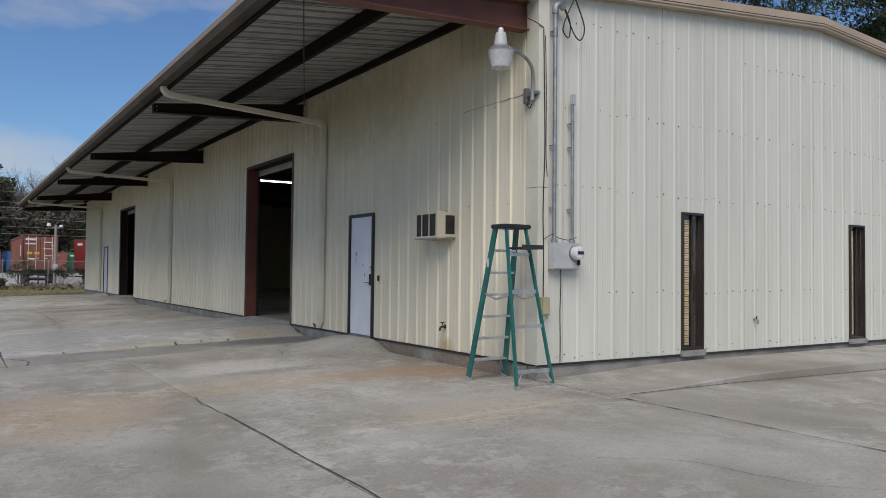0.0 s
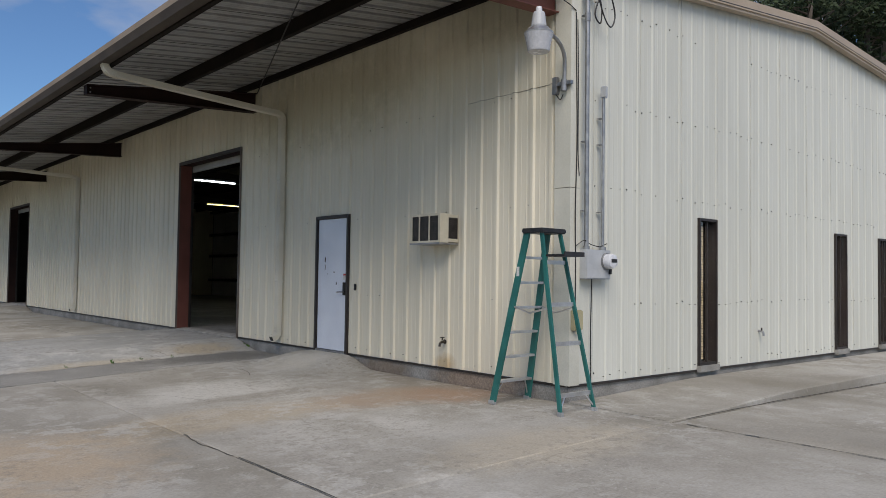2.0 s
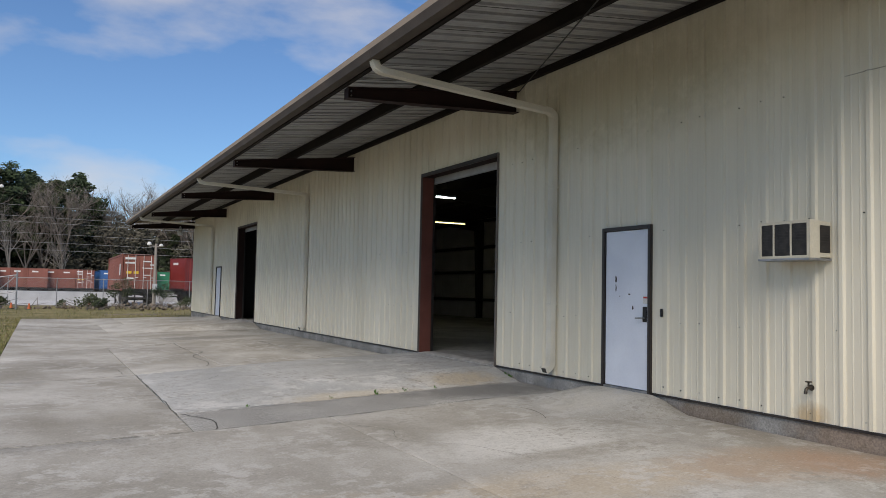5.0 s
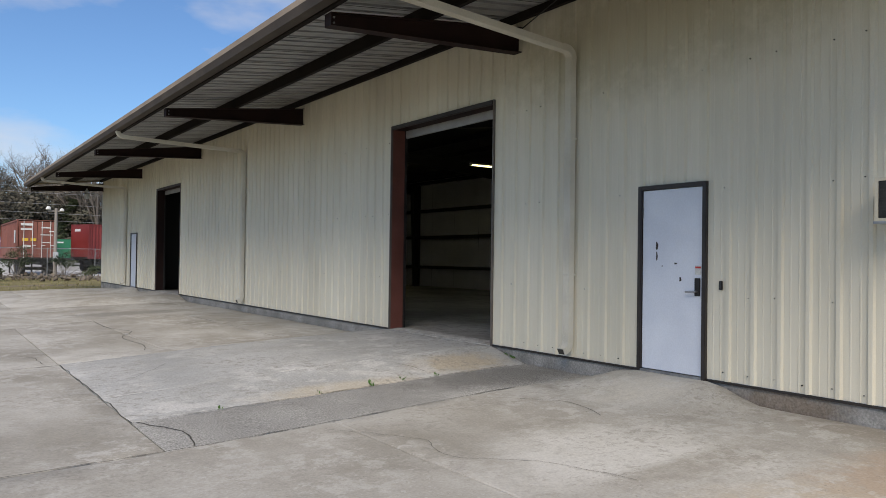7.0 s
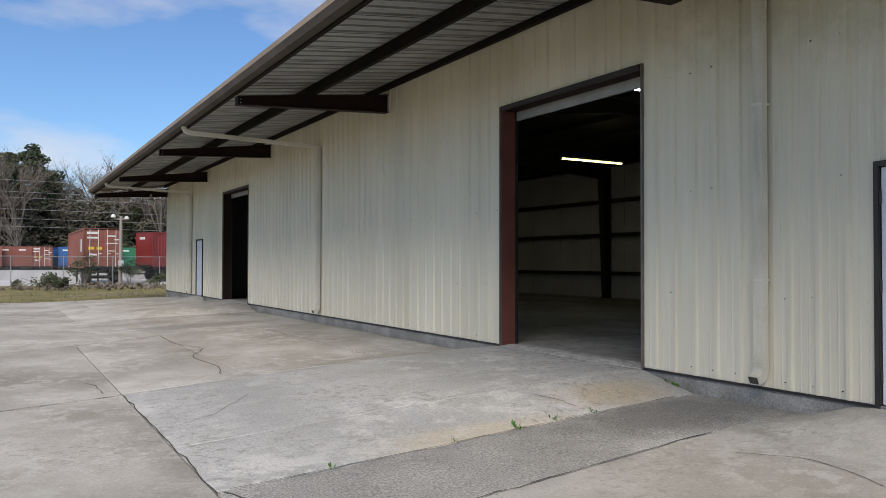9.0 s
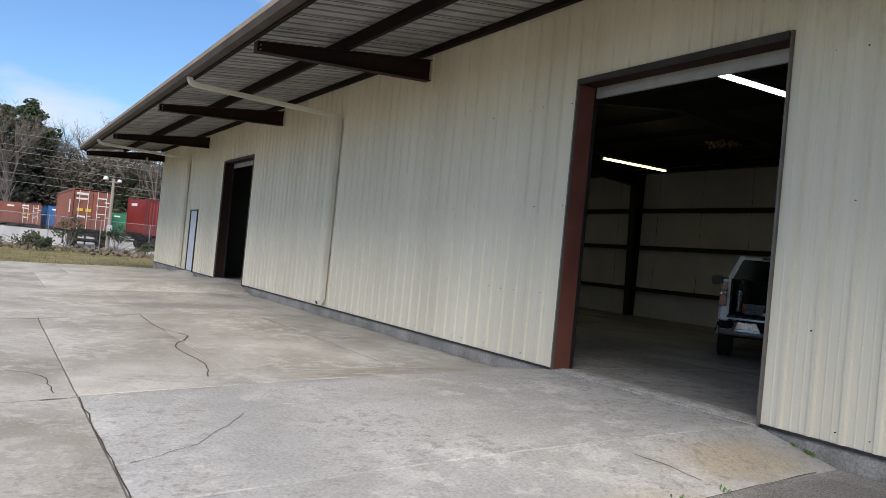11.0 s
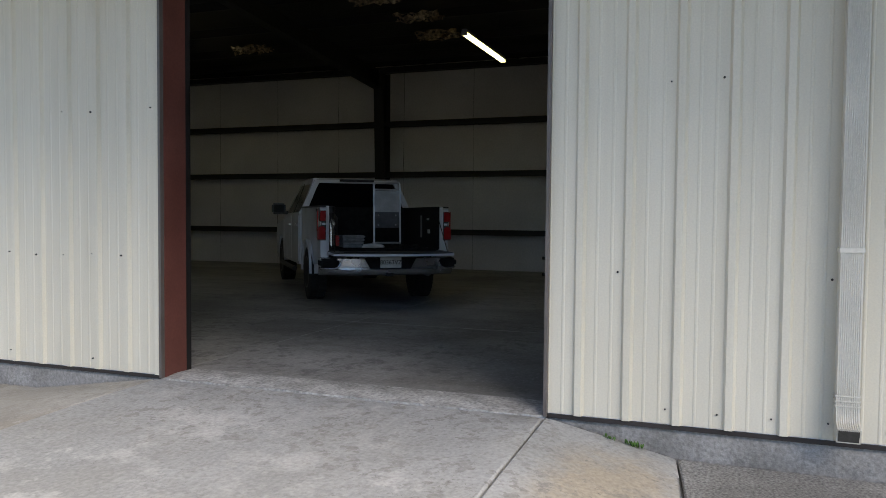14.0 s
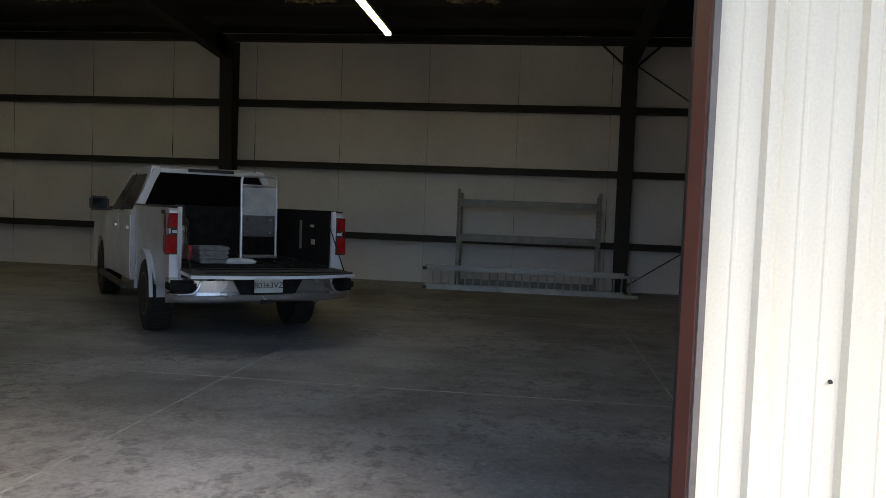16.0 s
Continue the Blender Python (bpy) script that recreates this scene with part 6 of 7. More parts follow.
    part("hood", prism([(3.0, 1.22), (3.0, 1.30), (4.45, 1.20), (4.6, 1.08), (4.6, 1.0)], "y", -0.85, 0.85), truck_silver, root, "silver hood")
    part("grille", box(4.58, 4.66, -0.84, 0.84, 0.55, 1.05, bevel=0.02), black_plastic, root, "black grille")
    part("front_bumper", box(4.6, 4.75, -0.98, 0.98, 0.42, 0.62, bevel=0.03), chrome, root, "chrome front bumper")
    part("bed_floor", box(-1.16, 0.84, -0.822, 0.822, 0.76, 0.80), bed_black, root, "black bed floor")
    for k in range(9):
        y = -0.7 + k * 0.175
        part("bed_ridge", box(-1.12, 0.82, y - 0.03, y + 0.03, 0.801, 0.812), bed_black, root)
    part("bed_front", box(0.80, 0.84, -0.822, 0.822, 0.802, 1.42), bed_black, root, "black bed headboard")
    part("chassis", box(-1.05, 4.5, -0.45, 0.45, 0.42, 0.62), black_steel, root, "dark chassis")
    part("axle", rod((0, -0.75, 0.41), (0, 0.75, 0.41), 0.07, 10), black_steel, root)
    def bowed(w, inset):
        """The gate's plan: square at the hinge, its top edge bowed outwards."""
        return [(-1.20, -w)] + [(-1.90 + inset + 0.15 * abs(k / 8) ** 2.4, w * k / 8) for k in range(-8, 9)] + [(-1.20, w)]
    def tilted(bm):
        for v in bm.verts:
            v.co.z += 0.012 * (v.co.x + 1.2)
        return bm
    gate = part("tailgate", tilted(prism(bowed(0.87, 0.0), "z", 0.745, 0.775)), truck_silver, root, "silver tailgate let down flat")
    part("gate_liner", tilted(prism(bowed(0.857, 0.012), "z", 0.7755, 0.788)), gate_grey, gate, "dark grey tailgate liner")
    for k in range(2):
        x = -1.70 + k * 0.34
        part("gate_ridge", tilted(box(x - 0.018, x + 0.018, -0.72, 0.72, 0.789, 0.796)), bed_black, gate)
    for s in (1, -1):
        part("gate_cable", rod((-1.17, s * 0.81, 1.25), (-1.6, s * 0.83, 0.745), 0.007, 6), black_steel, gate, "steel tailgate strap")
    # bumper with corner steps and plate pocket
    bump = bmesh.new()
    xs = []
    for i in range(17):
        y = -0.99 + 1.98 * i / 16
        bow = -1.42 + 0.16 * abs(y) ** 3
        xs.append((bow, y))
    rings = []
    for x, y in xs:
        rings.append([bump.verts.new(c) for c in ((x + 0.02, y, 0.45), (x - 0.035, y, 0.485), (x - 0.045, y, 0.535), (x - 0.03, y, 0.55), (x - 0.055, y, 0.575), (x - 0.06, y, 0.685), (x - 0.01, y, 0.702), (-1.17, y, 0.702), (-1.17, y, 0.45))])
    for a, b in zip(rings, rings[1:]):
        for k in range(9):
            bump.faces.new((a[k], a[(k + 1) % 9], b[(k + 1) % 9], b[k]))
    bump.faces.new(rings[0])
    bump.faces.new(rings[-1][::-1])
    bumper = smooth(part("rear_bumper", bump, chrome, root, "bright chrome rear bumper"))
    part("step_pad", box(-1.43, -1.2, -0.62, 0.62, 0.699, 0.709), black_plastic, bumper, "black step pad")
    for s in (1, -1):
        pocket = part("corner_step", box(-1.475, -1.2, min(s * 0.74, s * 1.005), max(s * 0.74, s * 1.005), 0.565, 0.69, bevel=0.03), bed_black, bumper, "black corner step pocket")
        part("step_rim", hose(arc([(-1.478, s * 0.70, 0.69), (-1.48, s * 0.74, 0.60), (-1.476, s * 0.80, 0.558), (-1.44, s * 0.95, 0.555), (-1.36, s * 1.01, 0.56)], 5), 0.014, 8), chrome, bumper, "bright rim under the step")
    part("plate_pocket", prism([(-0.30, 0.55), (0.30, 0.55), (0.38, 0.695), (-0.38, 0.695)], "x", -1.486, -1.47), bed_black, bumper, "black plate pocket")
    plate = part("licence_plate", box(-1.496, -1.4865, -0.155, 0.155, 0.56, 0.705, bevel=0.003), print_white, bumper, "white licence plate")
    letters("80363VZ", 0.085, black_plastic, pose(-1.4975, 0, 0.633, 90, 0, -90), bumper)
    for k, (x, z, h, w) in enumerate(((-0.25, 0.95, 0.34, 0.03), (-0.62, 1.22, 0.03, 0.05), (-0.66, 1.02, 0.06, 0.05))):
        part("bed_fitting", box(x - w, x + w, -0.824, -0.812, z, z + h, bevel=0.003), dull_alu if k else rack_grey, root, "pale fitting inside the bed wall")
    part("bed_fitting", box(-0.80, -0.60, 0.812, 0.824, 1.2, 1.24, bevel=0.003), dull_alu, root, "pale fitting inside the bed wall")
    part("hitch", box(-1.45, -1.2, -0.05, 0.05, 0.44, 0.53), black_steel, root, "hitch receiver")
    part("exhaust", rod((-1.15, -0.55, 0.48), (-1.32, -0.62, 0.46), 0.04, 12), chrome, root, "exhaust tip")
    part("emblem", box(-0.98, -0.84, W - 0.030, W - 0.020, 1.33, 1.37), black_steel, root, "small dark emblem")
    return root


truck = pickup()
TRUCK = pose(12.03, 19.6, FLOOR + 0.012, 0, 0, 38)


def hand_cart():
    root = thing("folding_cart", TRUCK @ pose(-0.62, -0.15, 0.814) @ Matrix.Scale(0.95, 4), "folding silver cart with grey panels standing in the truck bed", "cart")
    for y in (-0.21, 0.21):
        part("rail", hose([(-0.02, y, 0.0), (0.0, y, 0.5), (0.02, y, 0.96)], 0.016, 10), alu, root, "bright tube rail")
    part("top_loop", hose(arc([(0.02, -0.21, 0.94), (0.02, -0.20, 0.99), (0.02, -0.15, 1.01), (0.02, 0.15, 1.01), (0.02, 0.20, 0.99), (0.02, 0.21, 0.94)], 5), 0.016, 10), alu, root, "bright top loop")
    part("crossbar", rod((0.018, -0.2, 0.90), (0.018, 0.2, 0.90), 0.014, 8), alu, root)
    part("upper_panel", box(-0.01, 0.01, -0.20, 0.20, 0.55, 0.88, bevel=0.004), dull_alu, root, "pale grey upper panel")
    part("lower_panel", box(0.0, 0.02, -0.195, 0.195, 0.30, 0.56, bevel=0.004), cart_panel, root, "dark lower panel")
    for y, z in ((-0.14, 0.35), (0.14, 0.35), (-0.14, 0.5), (0.14, 0.5)):
        part("rivet", rod((-0.004, y, z), (0.001, y, z), 0.014, 8), chrome, root)
    part("shelf", box(-0.12, 0.16, -0.20, 0.20, 0.055, 0.075, bevel=0.003), rack_grey, root, "low shelf")
    for y in (-0.2, 0.2):
        part("castor", rod((-0.08, y - 0.015, 0.03), (-0.08, y + 0.015, 0.03), 0.028, 12), rubber, root, "small castor")
    return root


hand_cart()


def bottle(m, h, r, material, label, name="water_flask"):
    root = thing(name, m, label, "flask")
    part("body", turned([(r * 0.9, 0.0), (r, 0.02), (r, h * 0.7), (r * 0.55, h * 0.82)], 18), material, root)
    part("cap", turned([(r * 0.6, h * 0.82), (r * 0.62, h), (r * 0.3, h * 1.02)], 16), black_plastic, root, "dark cap")
    return root


bottle(TRUCK @ pose(-0.45, 0.66, 0.814), 0.50, 0.07, chrome, "shiny steel flask standing in the truck bed")
bottle(TRUCK @ pose(-0.05, 0.60, 0.814), 0.60, 0.11, black_plastic, "dark gas cylinder standing in the truck bed", "gas_cylinder")
tagged(part("fuel_can", box(-0.09, 0.09, -0.12, 0.12, 0.0, 0.16, bevel=0.03), red_print, m=TRUCK @ pose(-0.35, 0.56, 0.814 + 0.004)), "small red fuel can on the truck bed", "can")


def pads():
    root = thing("folded_pads", TRUCK @ pose(-0.70, 0.42, 0.814), "stack of folded grey pads in the truck bed", "pads")
    for k in range(4):
        part("pad", box(-0.2 + 0.02 * k, 0.2, -0.16 - 0.012 * k, 0.14, 0.002 + 0.045 * k, 0.042 + 0.045 * k, bevel=0.012), pad_grey, root)
    return root


pads()
tagged(smooth(part("rag", turned([(0.16, 0.0), (0.17, 0.02), (0.12, 0.05), (0.03, 0.06)], 12), print_white, m=TRUCK @ pose(-0.85, 0.12, 0.814) @ Matrix.Diagonal((0.6, 1.1, 1, 1)))), "crumpled pale rag on the truck bed", "rag")


# ---- beyond the yard ----
def grass_field():
    """The rough grass strip between the yard and the fence, with tufts."""
    rng = random.Random(11)
    bm = bmesh.new()
    xs = [-60 + 4 * i for i in range(31)]
    ys = [43.02, 44.5, 46, 48, 50, 53, 56, 60, 64, 68]
    grid = [[bm.verts.new((x, y, 0.185 + 0.05 * noise.noise((x * 0.4, y * 0.5, 0)))) for x in xs] for y in ys]
    for a, b in zip(grid, grid[1:]):
        for i in range(len(xs) - 1):
            bm.faces.new((a[i], a[i + 1], b[i + 1], b[i]))
    verge = [[bm.verts.new((x, y, 0.18 + 0.02 * noise.noise((x, y, 0)))) for x in (-60, -30, -12, -6, -3, -1.76)] for y in (-20, -5, 0, 5, 10, 15, 20, 25, 30, 36, 43.0)]
    for a, b in zip(verge, verge[1:]):
        for i in range(5):
            bm.faces.new((a[i], a[i + 1], b[i + 1], b[i]))
    field = tagged(part("grass_verge", bm, grass_mat), "rough dry winter grass beside the concrete yard", "grass", kind="structure")
    bm = bmesh.new()
    for _ in range(9000):
        if rng.random() < 0.6:
            x, y = rng.uniform(-25, 14), 43.05 + 17 * rng.random() ** 1.5
        else:
            x, y = -1.76 - 5 * rng.random() ** 2, rng.uniform(8, 43)
        h, b = rng.uniform(0.03, 0.11), rng.uniform(0, 6.28)
        p = Vector((x, y, 0.17))
        d = Vector((math.cos(b), math.sin(b), 0))
        bm.faces.new([bm.verts.new(c) for c in (p - d * 0.02, p + d * 0.02, p + Vector((d.y * h * 0.5, -d.x * h * 0.5, h + 0.02)))])
    tagged(part("grass", bm, blade), "short dry grass tufts", "grass", kind="stuff")
    return field


grass_field()
tagged(part("gravel_lot", box(-140, 140, 69, 146, 0.10, 0.20), gravel), "pale gravel lot beyond the fence", "lot", kind="structure")
tagged(part("boundary_wall", box(-80, 60, 86, 86.3, 0.1, 1.1, bevel=0.03), wall_white), "long low white concrete boundary wall", "wall", kind="structure")


def rubble():
    rng = random.Random(21)
    stones = []
    for k in range(5):
        bm = bmesh.new()
        bmesh.ops.create_icosphere(bm, subdivisions=1, radius=1.0)
        for v in bm.verts:
            v.co *= 0.7 + 0.6 * rng.random()
            v.co.z *= 0.55
        stones.append(bm)
    root = thing("rubble_pile", pose(4.5, 59, 0.18), "heap of broken grey concrete and dry branches", "rubble")
    base = [part("stone", s, stone_grey, root, m=pose(-40, 4, -0.5) @ Matrix.Scale(0.3, 4)) for s in stones]
    for k in range(170):
        x = rng.gauss(0, 3.2) if k < 110 else rng.uniform(-8, 7)
        y = rng.gauss(0, 0.8)
        z = 0.05 + max(0, 0.45 - abs(x) * 0.06 - abs(y) * 0.2) * rng.random()
        o = share("stone", rng.choice(base), root, pose(x, y, z, rng.uniform(0, 90), rng.uniform(0, 90), rng.uniform(0, 360)) @ Matrix.Scale(rng.uniform(0.05, 0.17), 4))
    for o in base:
        bpy.data.objects.remove(o)
    for k in range(70):
        x, y, a = rng.gauss(-0.5, 3), rng.gauss(0, 0.7), rng.uniform(0, 6.28)
        L = rng.uniform(0.6, 1.8)
        part("branch", rod((x, y, 0.15), (x + L * math.cos(a), y + 0.4 * L * math.sin(a), rng.uniform(0.2, 0.8)), 0.025, 5, 0.01), twig, root)
    return root


rubble()


def container(m, length, material, label, doors=True, name="shipping_container"):
    """A corrugated shipping container; its door end faces -y."""
    root = thing(name, m, label, "container", "freight containers")
    w, h = 1.22, 2.84
    # corrugated long sides
    for s in (-1, 1):
        bm = bmesh.new()
        n = int(length / 0.28)
        lo, hi = [], []
        for i in range(n + 1):
            for d, off in ((0.0, 0.0), (0.07, 0.035), (0.14, 0.035), (0.21, 0.0)):
                y = min(length - 0.05, 0.05 + i * 0.28 + d)
                lo.append(bm.verts.new((s * (w - off), y, 0.16)))
                hi.append(bm.verts.new((s * (w - off), y, h - 0.1)))
        for i in range(len(lo) - 1):
            if lo[i + 1].co.y > lo[i].co.y + 1e-4:
                bm.faces.new((lo[i], lo[i + 1], hi[i + 1], hi[i]))
        part("side_wall", bm, material, root)
        for z0, z1 in ((0.0, 0.16), (h - 0.1, h)):
            part("side_rail", box(s * w - 0.05, s * w + 0.02, 0.0, length, z0, z1), material, root)
        for y in (0.0, length - 0.14):
            part("corner_post", box(s * w - 0.07, s * w + 0.025, y - 0.005, y + 0.145, 0.0, h), material, root)
    part("roof", box(-w, w, 0.0, length, h - 0.05, h - 0.01), material, root)
    part("floor", box(-w, w, 0.0, length, 0.02, 0.15), black_steel, root)
    part("end_wall", box(-w + 0.05, w - 0.05, length - 0.06, length - 0.02, 0.1, h - 0.06), material, root)
    if not doors:
        part("end_wall", box(-w + 0.05, w - 0.05, 0.02, 0.06, 0.1, h - 0.06), material, root)
        part("label_bar", box(-0.75, 0.05, 0.010, 0.019, 2.25, 2.45), print_white, root, "row of pale writing")
        return root
    for s in (-1, 1):
        door = part("door", box(min(s * 0.012, s * 1.15), max(s * 0.012, s * 1.15), 0.03, 0.08, 0.16, h - 0.12), material, root)
        for x in (0.30, 0.85):
            part("lock_rod", rod((s * x, 0.0, 0.12), (s * x, 0.0, h - 0.08), 0.022, 8), print_white, door, "pale locking rod")
            part("rod_handle", box(s * x - 0.02, s * x + 0.22, -0.02, 0.0, 1.0, 1.05), print_white, door)
        for z in (0.55, 1.0, 1.45, 1.9, 2.35):
            part("door_rib", box(min(s * 0.03, s * 1.12), max(s * 0.03, s * 1.12), 0.012, 0.03, z, z + 0.05), material, door)
    for x, z, ww, hh, mm in ((-1.05, 2.42, 0.75, 0.16, print_white), (-1.05, 2.1, 0.7, 0.12, print_white), (0.25, 2.25, 0.6, 0.09, print_white), (0.75, 2.0, 0.4, 0.08, print_white), (0.2, 1.75, 0.8, 0.06, print_white), (-0.95, 1.32, 0.38, 0.2, print_yellow), (-0.42, 1.32, 0.36, 0.2, print_yellow), (-0.9, 0.9, 0.5, 0.12, print_white), (0.3, 1.2, 0.5, 0.06, print_white)):
        part("label_bar", box(x, x + ww, 0.006, 0.0115, z, z + hh), mm, root, "block of pale writing")
    part("side_label", box(-w - 0.026, -w - 0.022, 1.5, 2.4, 1.2, 2.1), print_white, root, "pale writing on the side")
    return root


def chassis(m, length):
    root = thing("trailer_chassis", m, "dark skeletal trailer under a container", "trailer", "trailer chassis")
    for s in (-0.5, 0.5):
        part("beam", box(s - 0.07, s + 0.07, 0.1, length, 0.78, 1.17), black_steel, root)
    for y in (0.15, 4.0, 8.0, length - 0.3):
        part("cross_member", box(-1.2, 1.2, y, y + 0.2, 1.02, 1.18), black_steel, root)
    part("rear_bar", box(-1.1, 1.1, 0.0, 0.1, 0.55, 0.68), black_steel, root, "rear guard bar")
    for y in (1.2, 2.5):
        part("axle", rod((-0.95, y, 0.5), (0.95, y, 0.5), 0.07, 8), black_steel, root)
        for s in (-0.9, 0.9):
            part("tyre", rod((s - 0.25, y, 0.5), (s + 0.25, y, 0.5), 0.5, 20), rubber, root, "black trailer tyre")
    for s in (-0.8, 0.8):
        part("landing_leg", box(s - 0.06, s + 0.06, length - 2.6, length - 2.45, 0.0, 0.9), black_steel, root)
    return root


container(pose(5.74, 67.8, 1.38), 13.2, box_red, "weathered red shipping container with pale lettering on a trailer")
chassis(pose(5.74, 67.8, 0.2), 13.0)
container(pose(9.75, 75.6, 1.45, 0, 0, -68), 12.2, box_dark_red, "dark red freight box standing on a trailer", False, "freight_box")
chassis(pose(9.75, 75.6, 0.27, 0, 0, -68), 12.0)
for k, (x, mat_, lab) in enumerate(((-7.5, box_red, "faded red shipping container on a rail wagon"), (-3.6, box_red, "faded red shipping container on a rail wagon"), (0.6, box_red, "faded red shipping container on a rail wagon"), (4.6, box_red, "faded red shipping container on a rail wagon"), (7.9, box_blue, "blue shipping container on a rail wagon"), (15.75, box_green, "green shipping container with white writing on a rail wagon"), (13.2, box_red, "faded red shipping container on a rail wagon"), (-12.0, box_red, "faded red shipping container on a rail wagon"), (-5.4, box_red, "faded red shipping container on a rail wagon"), (-1.4, box_red, "faded red shipping container on a rail wagon"), (2.6, box_red, "faded red shipping container on a rail wagon"), (10.6, box_red, "faded red shipping container on a rail wagon"))):
    container(pose(x, 126 + (k % 3) * 0.7, 1.13), 12.2, mat_, lab, k % 4 == 3)
    wagon = thing("rail_wagon", pose(x, 126, 0.2), "dark flat rail wagon under a container", "wagon", "rail wagons")
    part("deck", box(-1.35, 1.35, -0.4, 13, 0.64, 0.92), black_steel, wagon)
    for y in (1.4, 3.2, 10, 11.8):
        part("wheelset", rod((-0.8, y, 0.46), (0.8, y, 0.46), 0.46, 16), black_steel, wagon)


def chain_fence(y, x0, x1):
    root = thing("chain_link_fence", pose(0, y, 0.18), "grey chain-link fence on steel posts", "fence")
    x = x0
    while x < x1:
        part("post", rod((x, 0, 0), (x, 0, 2.05), 0.03, 8), zinc, root)
        x += 3.0
    part("top_rail", rod((x0, 0, 2.0), (x1, 0, 2.0), 0.022, 8), zinc, root)
    bm = bmesh.new()
    k = x0
    while k < x1:
        for sgn in (1, -1):
            a, b = Vector((k, 0.03 * sgn * 0.2, 0.05)), Vector((k + sgn * 1.95, 0.03 * sgn * 0.2, 2.0))
            if x0 <= b.x <= x1:
                side = Vector((0.004, 0, 0))
                bm.faces.new([bm.verts.new(c) for c in (a - side, a + side, b + side, b - side)])
        k += 0.14
    tagged(part("mesh", bm, zinc, root, "woven wire mesh"), kind="stuff")
    return root


chain_fence(64.5, -24, 24)


def gate_frame():
    root = thing("pipe_gate", pose(-3.4, 57.0, 0.18), "grey pipe gate with a diagonal brace", "gate")
    part("gate_post", rod((0, 0, 0), (0, 0, 2.5), 0.06, 10), zinc, root)
    part("gate_post", rod((1.1, 0, 0), (1.1, 0, 2.3), 0.05, 10), zinc, root)
    part("gate_rail", rod((0, 0, 1.9), (1.1, 0, 2.1), 0.03, 8), zinc, root)
    part("gate_rail", rod((0, 0, 0.9), (1.1, 0, 1.1), 0.03, 8), zinc, root)
    part("gate_brace", rod((0, 0, 1.0), (1.1, 0, 2.1), 0.025, 8), zinc, root)
    return root


gate_frame()


def yard_pole(x, y, h, lamp):
    root = thing("yard_light_pole", pose(x, y, 0.18), "weathered wooden pole with a small yard light", "pole", "yard poles")
    part("pole", rod((0, 0, 0), (0, 0, h), 0.13, 12, 0.09), wood_pole, root)
    part("crossarm", box(-0.5, 0.35, -0.05, 0.05, h - 0.25, h - 0.15), wood_pole, root)
    if lamp:
        part("lamp_head", turned([(0.05, 0.0), (0.17, 0.05), (0.13, 0.2), (0.06, 0.26)], 14), print_white, root, "pale lamp head", m=pose(-0.48, -0.1, h - 0.15))
        part("lamp_head", turned([(0.05, 0.0), (0.15, 0.05), (0.12, 0.17), (0.05, 0.22)], 14), print_white, root, "pale lamp head", m=pose(0.34, -0.1, h - 0.22))
    part("meter_can", box(-0.16, 0.16, -0.24, -0.1, 1.3, 1.75, bevel=0.01), grey_box, root, "grey switch box")
    return root


yard_pole(6.35, 63.5, 4.7, True)
yard_pole(-4.1, 66.0, 8.5, True)
for z0, z1, y in ((9.2, 8.7, 96), (8.6, 8.2, 96.5), (7.4, 6.9, 95), (6.5, 6.0, 95.5), (5.7, 5.2, 95.2), (10.4, 10.0, 97)):
    tagged(part("overhead_wire", hose(arc([(-90, y, z0 + 0.8), (-40, y, z0 - 0.1), (0, y, (z0 + z1) / 2 - 0.1), (40, y, z1 - 0.1), (90, y, z1 + 0.6)], 6), 0.012, 5), wire_grey), "pale overhead wire above the rail yard", "wire", "overhead wires")


def cone(x, y):
    root = thing("traffic_marker", pose(x, y, 0.18), "orange plastic marker in the dry grass", "marker", "orange markers")
    part("base", box(-0.18, 0.18, -0.18, 0.18, 0, 0.04), black_plastic, root)
    part("body", turned([(0.10, 0.04), (0.045, 0.36), (0.03, 0.38)], 14), orange_plastic, root)
    return root


cone(-1.6, 57.5), cone(-2.6, 59.0), cone(1.9, 60.0)


def leaf_cloud(bm, centres, count, size, rng, flat=0.7):
    """Many small leaves gathered in clumps round the centres (x, y, z, radius)."""
    weights = [c[3] ** 2 for c in centres]
    for _ in range(count):
        cx, cy, cz, r = rng.choices(centres, weights)[0]
        u, v = rng.gauss(0, 1), rng.gauss(0, 1)
        w = rng.gauss(0, 1)
        n = math.sqrt(u * u + v * v + w * w) + 1e-6
        q = r * rng.random() ** 0.45
        p = Vector((cx + u / n * q, cy + v / n * q, cz + w / n * q * flat))
        a = Vector((rng.gauss(0, 1), rng.gauss(0, 1), rng.gauss(0, 1))).normalized()
        b = a.orthogonal().normalized()
        s = size * rng.uniform(0.6, 1.4)
        bm.faces.new([bm.verts.new(c) for c in (p - a * s, p + b * s * 0.55, p + a * s, p - b * s * 0.55)])


def limb(bm, p, d, length, r, depth, rng, tips):
    """A branch that forks into thinner ones."""
    q = p + d * length
    rod(p, q, r, 6 if depth > 1 else 4, r * 0.62, bm)
    if depth == 0:
        tips.append(q)
        return
    for _ in range(3 if depth > 1 else 3):
        nd = (d + Vector((rng.gauss(0, 0.45), rng.gauss(0, 0.45), rng.gauss(0.12, 0.3)))).normalized()
        limb(bm, p + d * length * rng.uniform(0.55, 1.0), nd, length * rng.uniform(0.55, 0.8), r * 0.55, depth - 1, rng, tips)


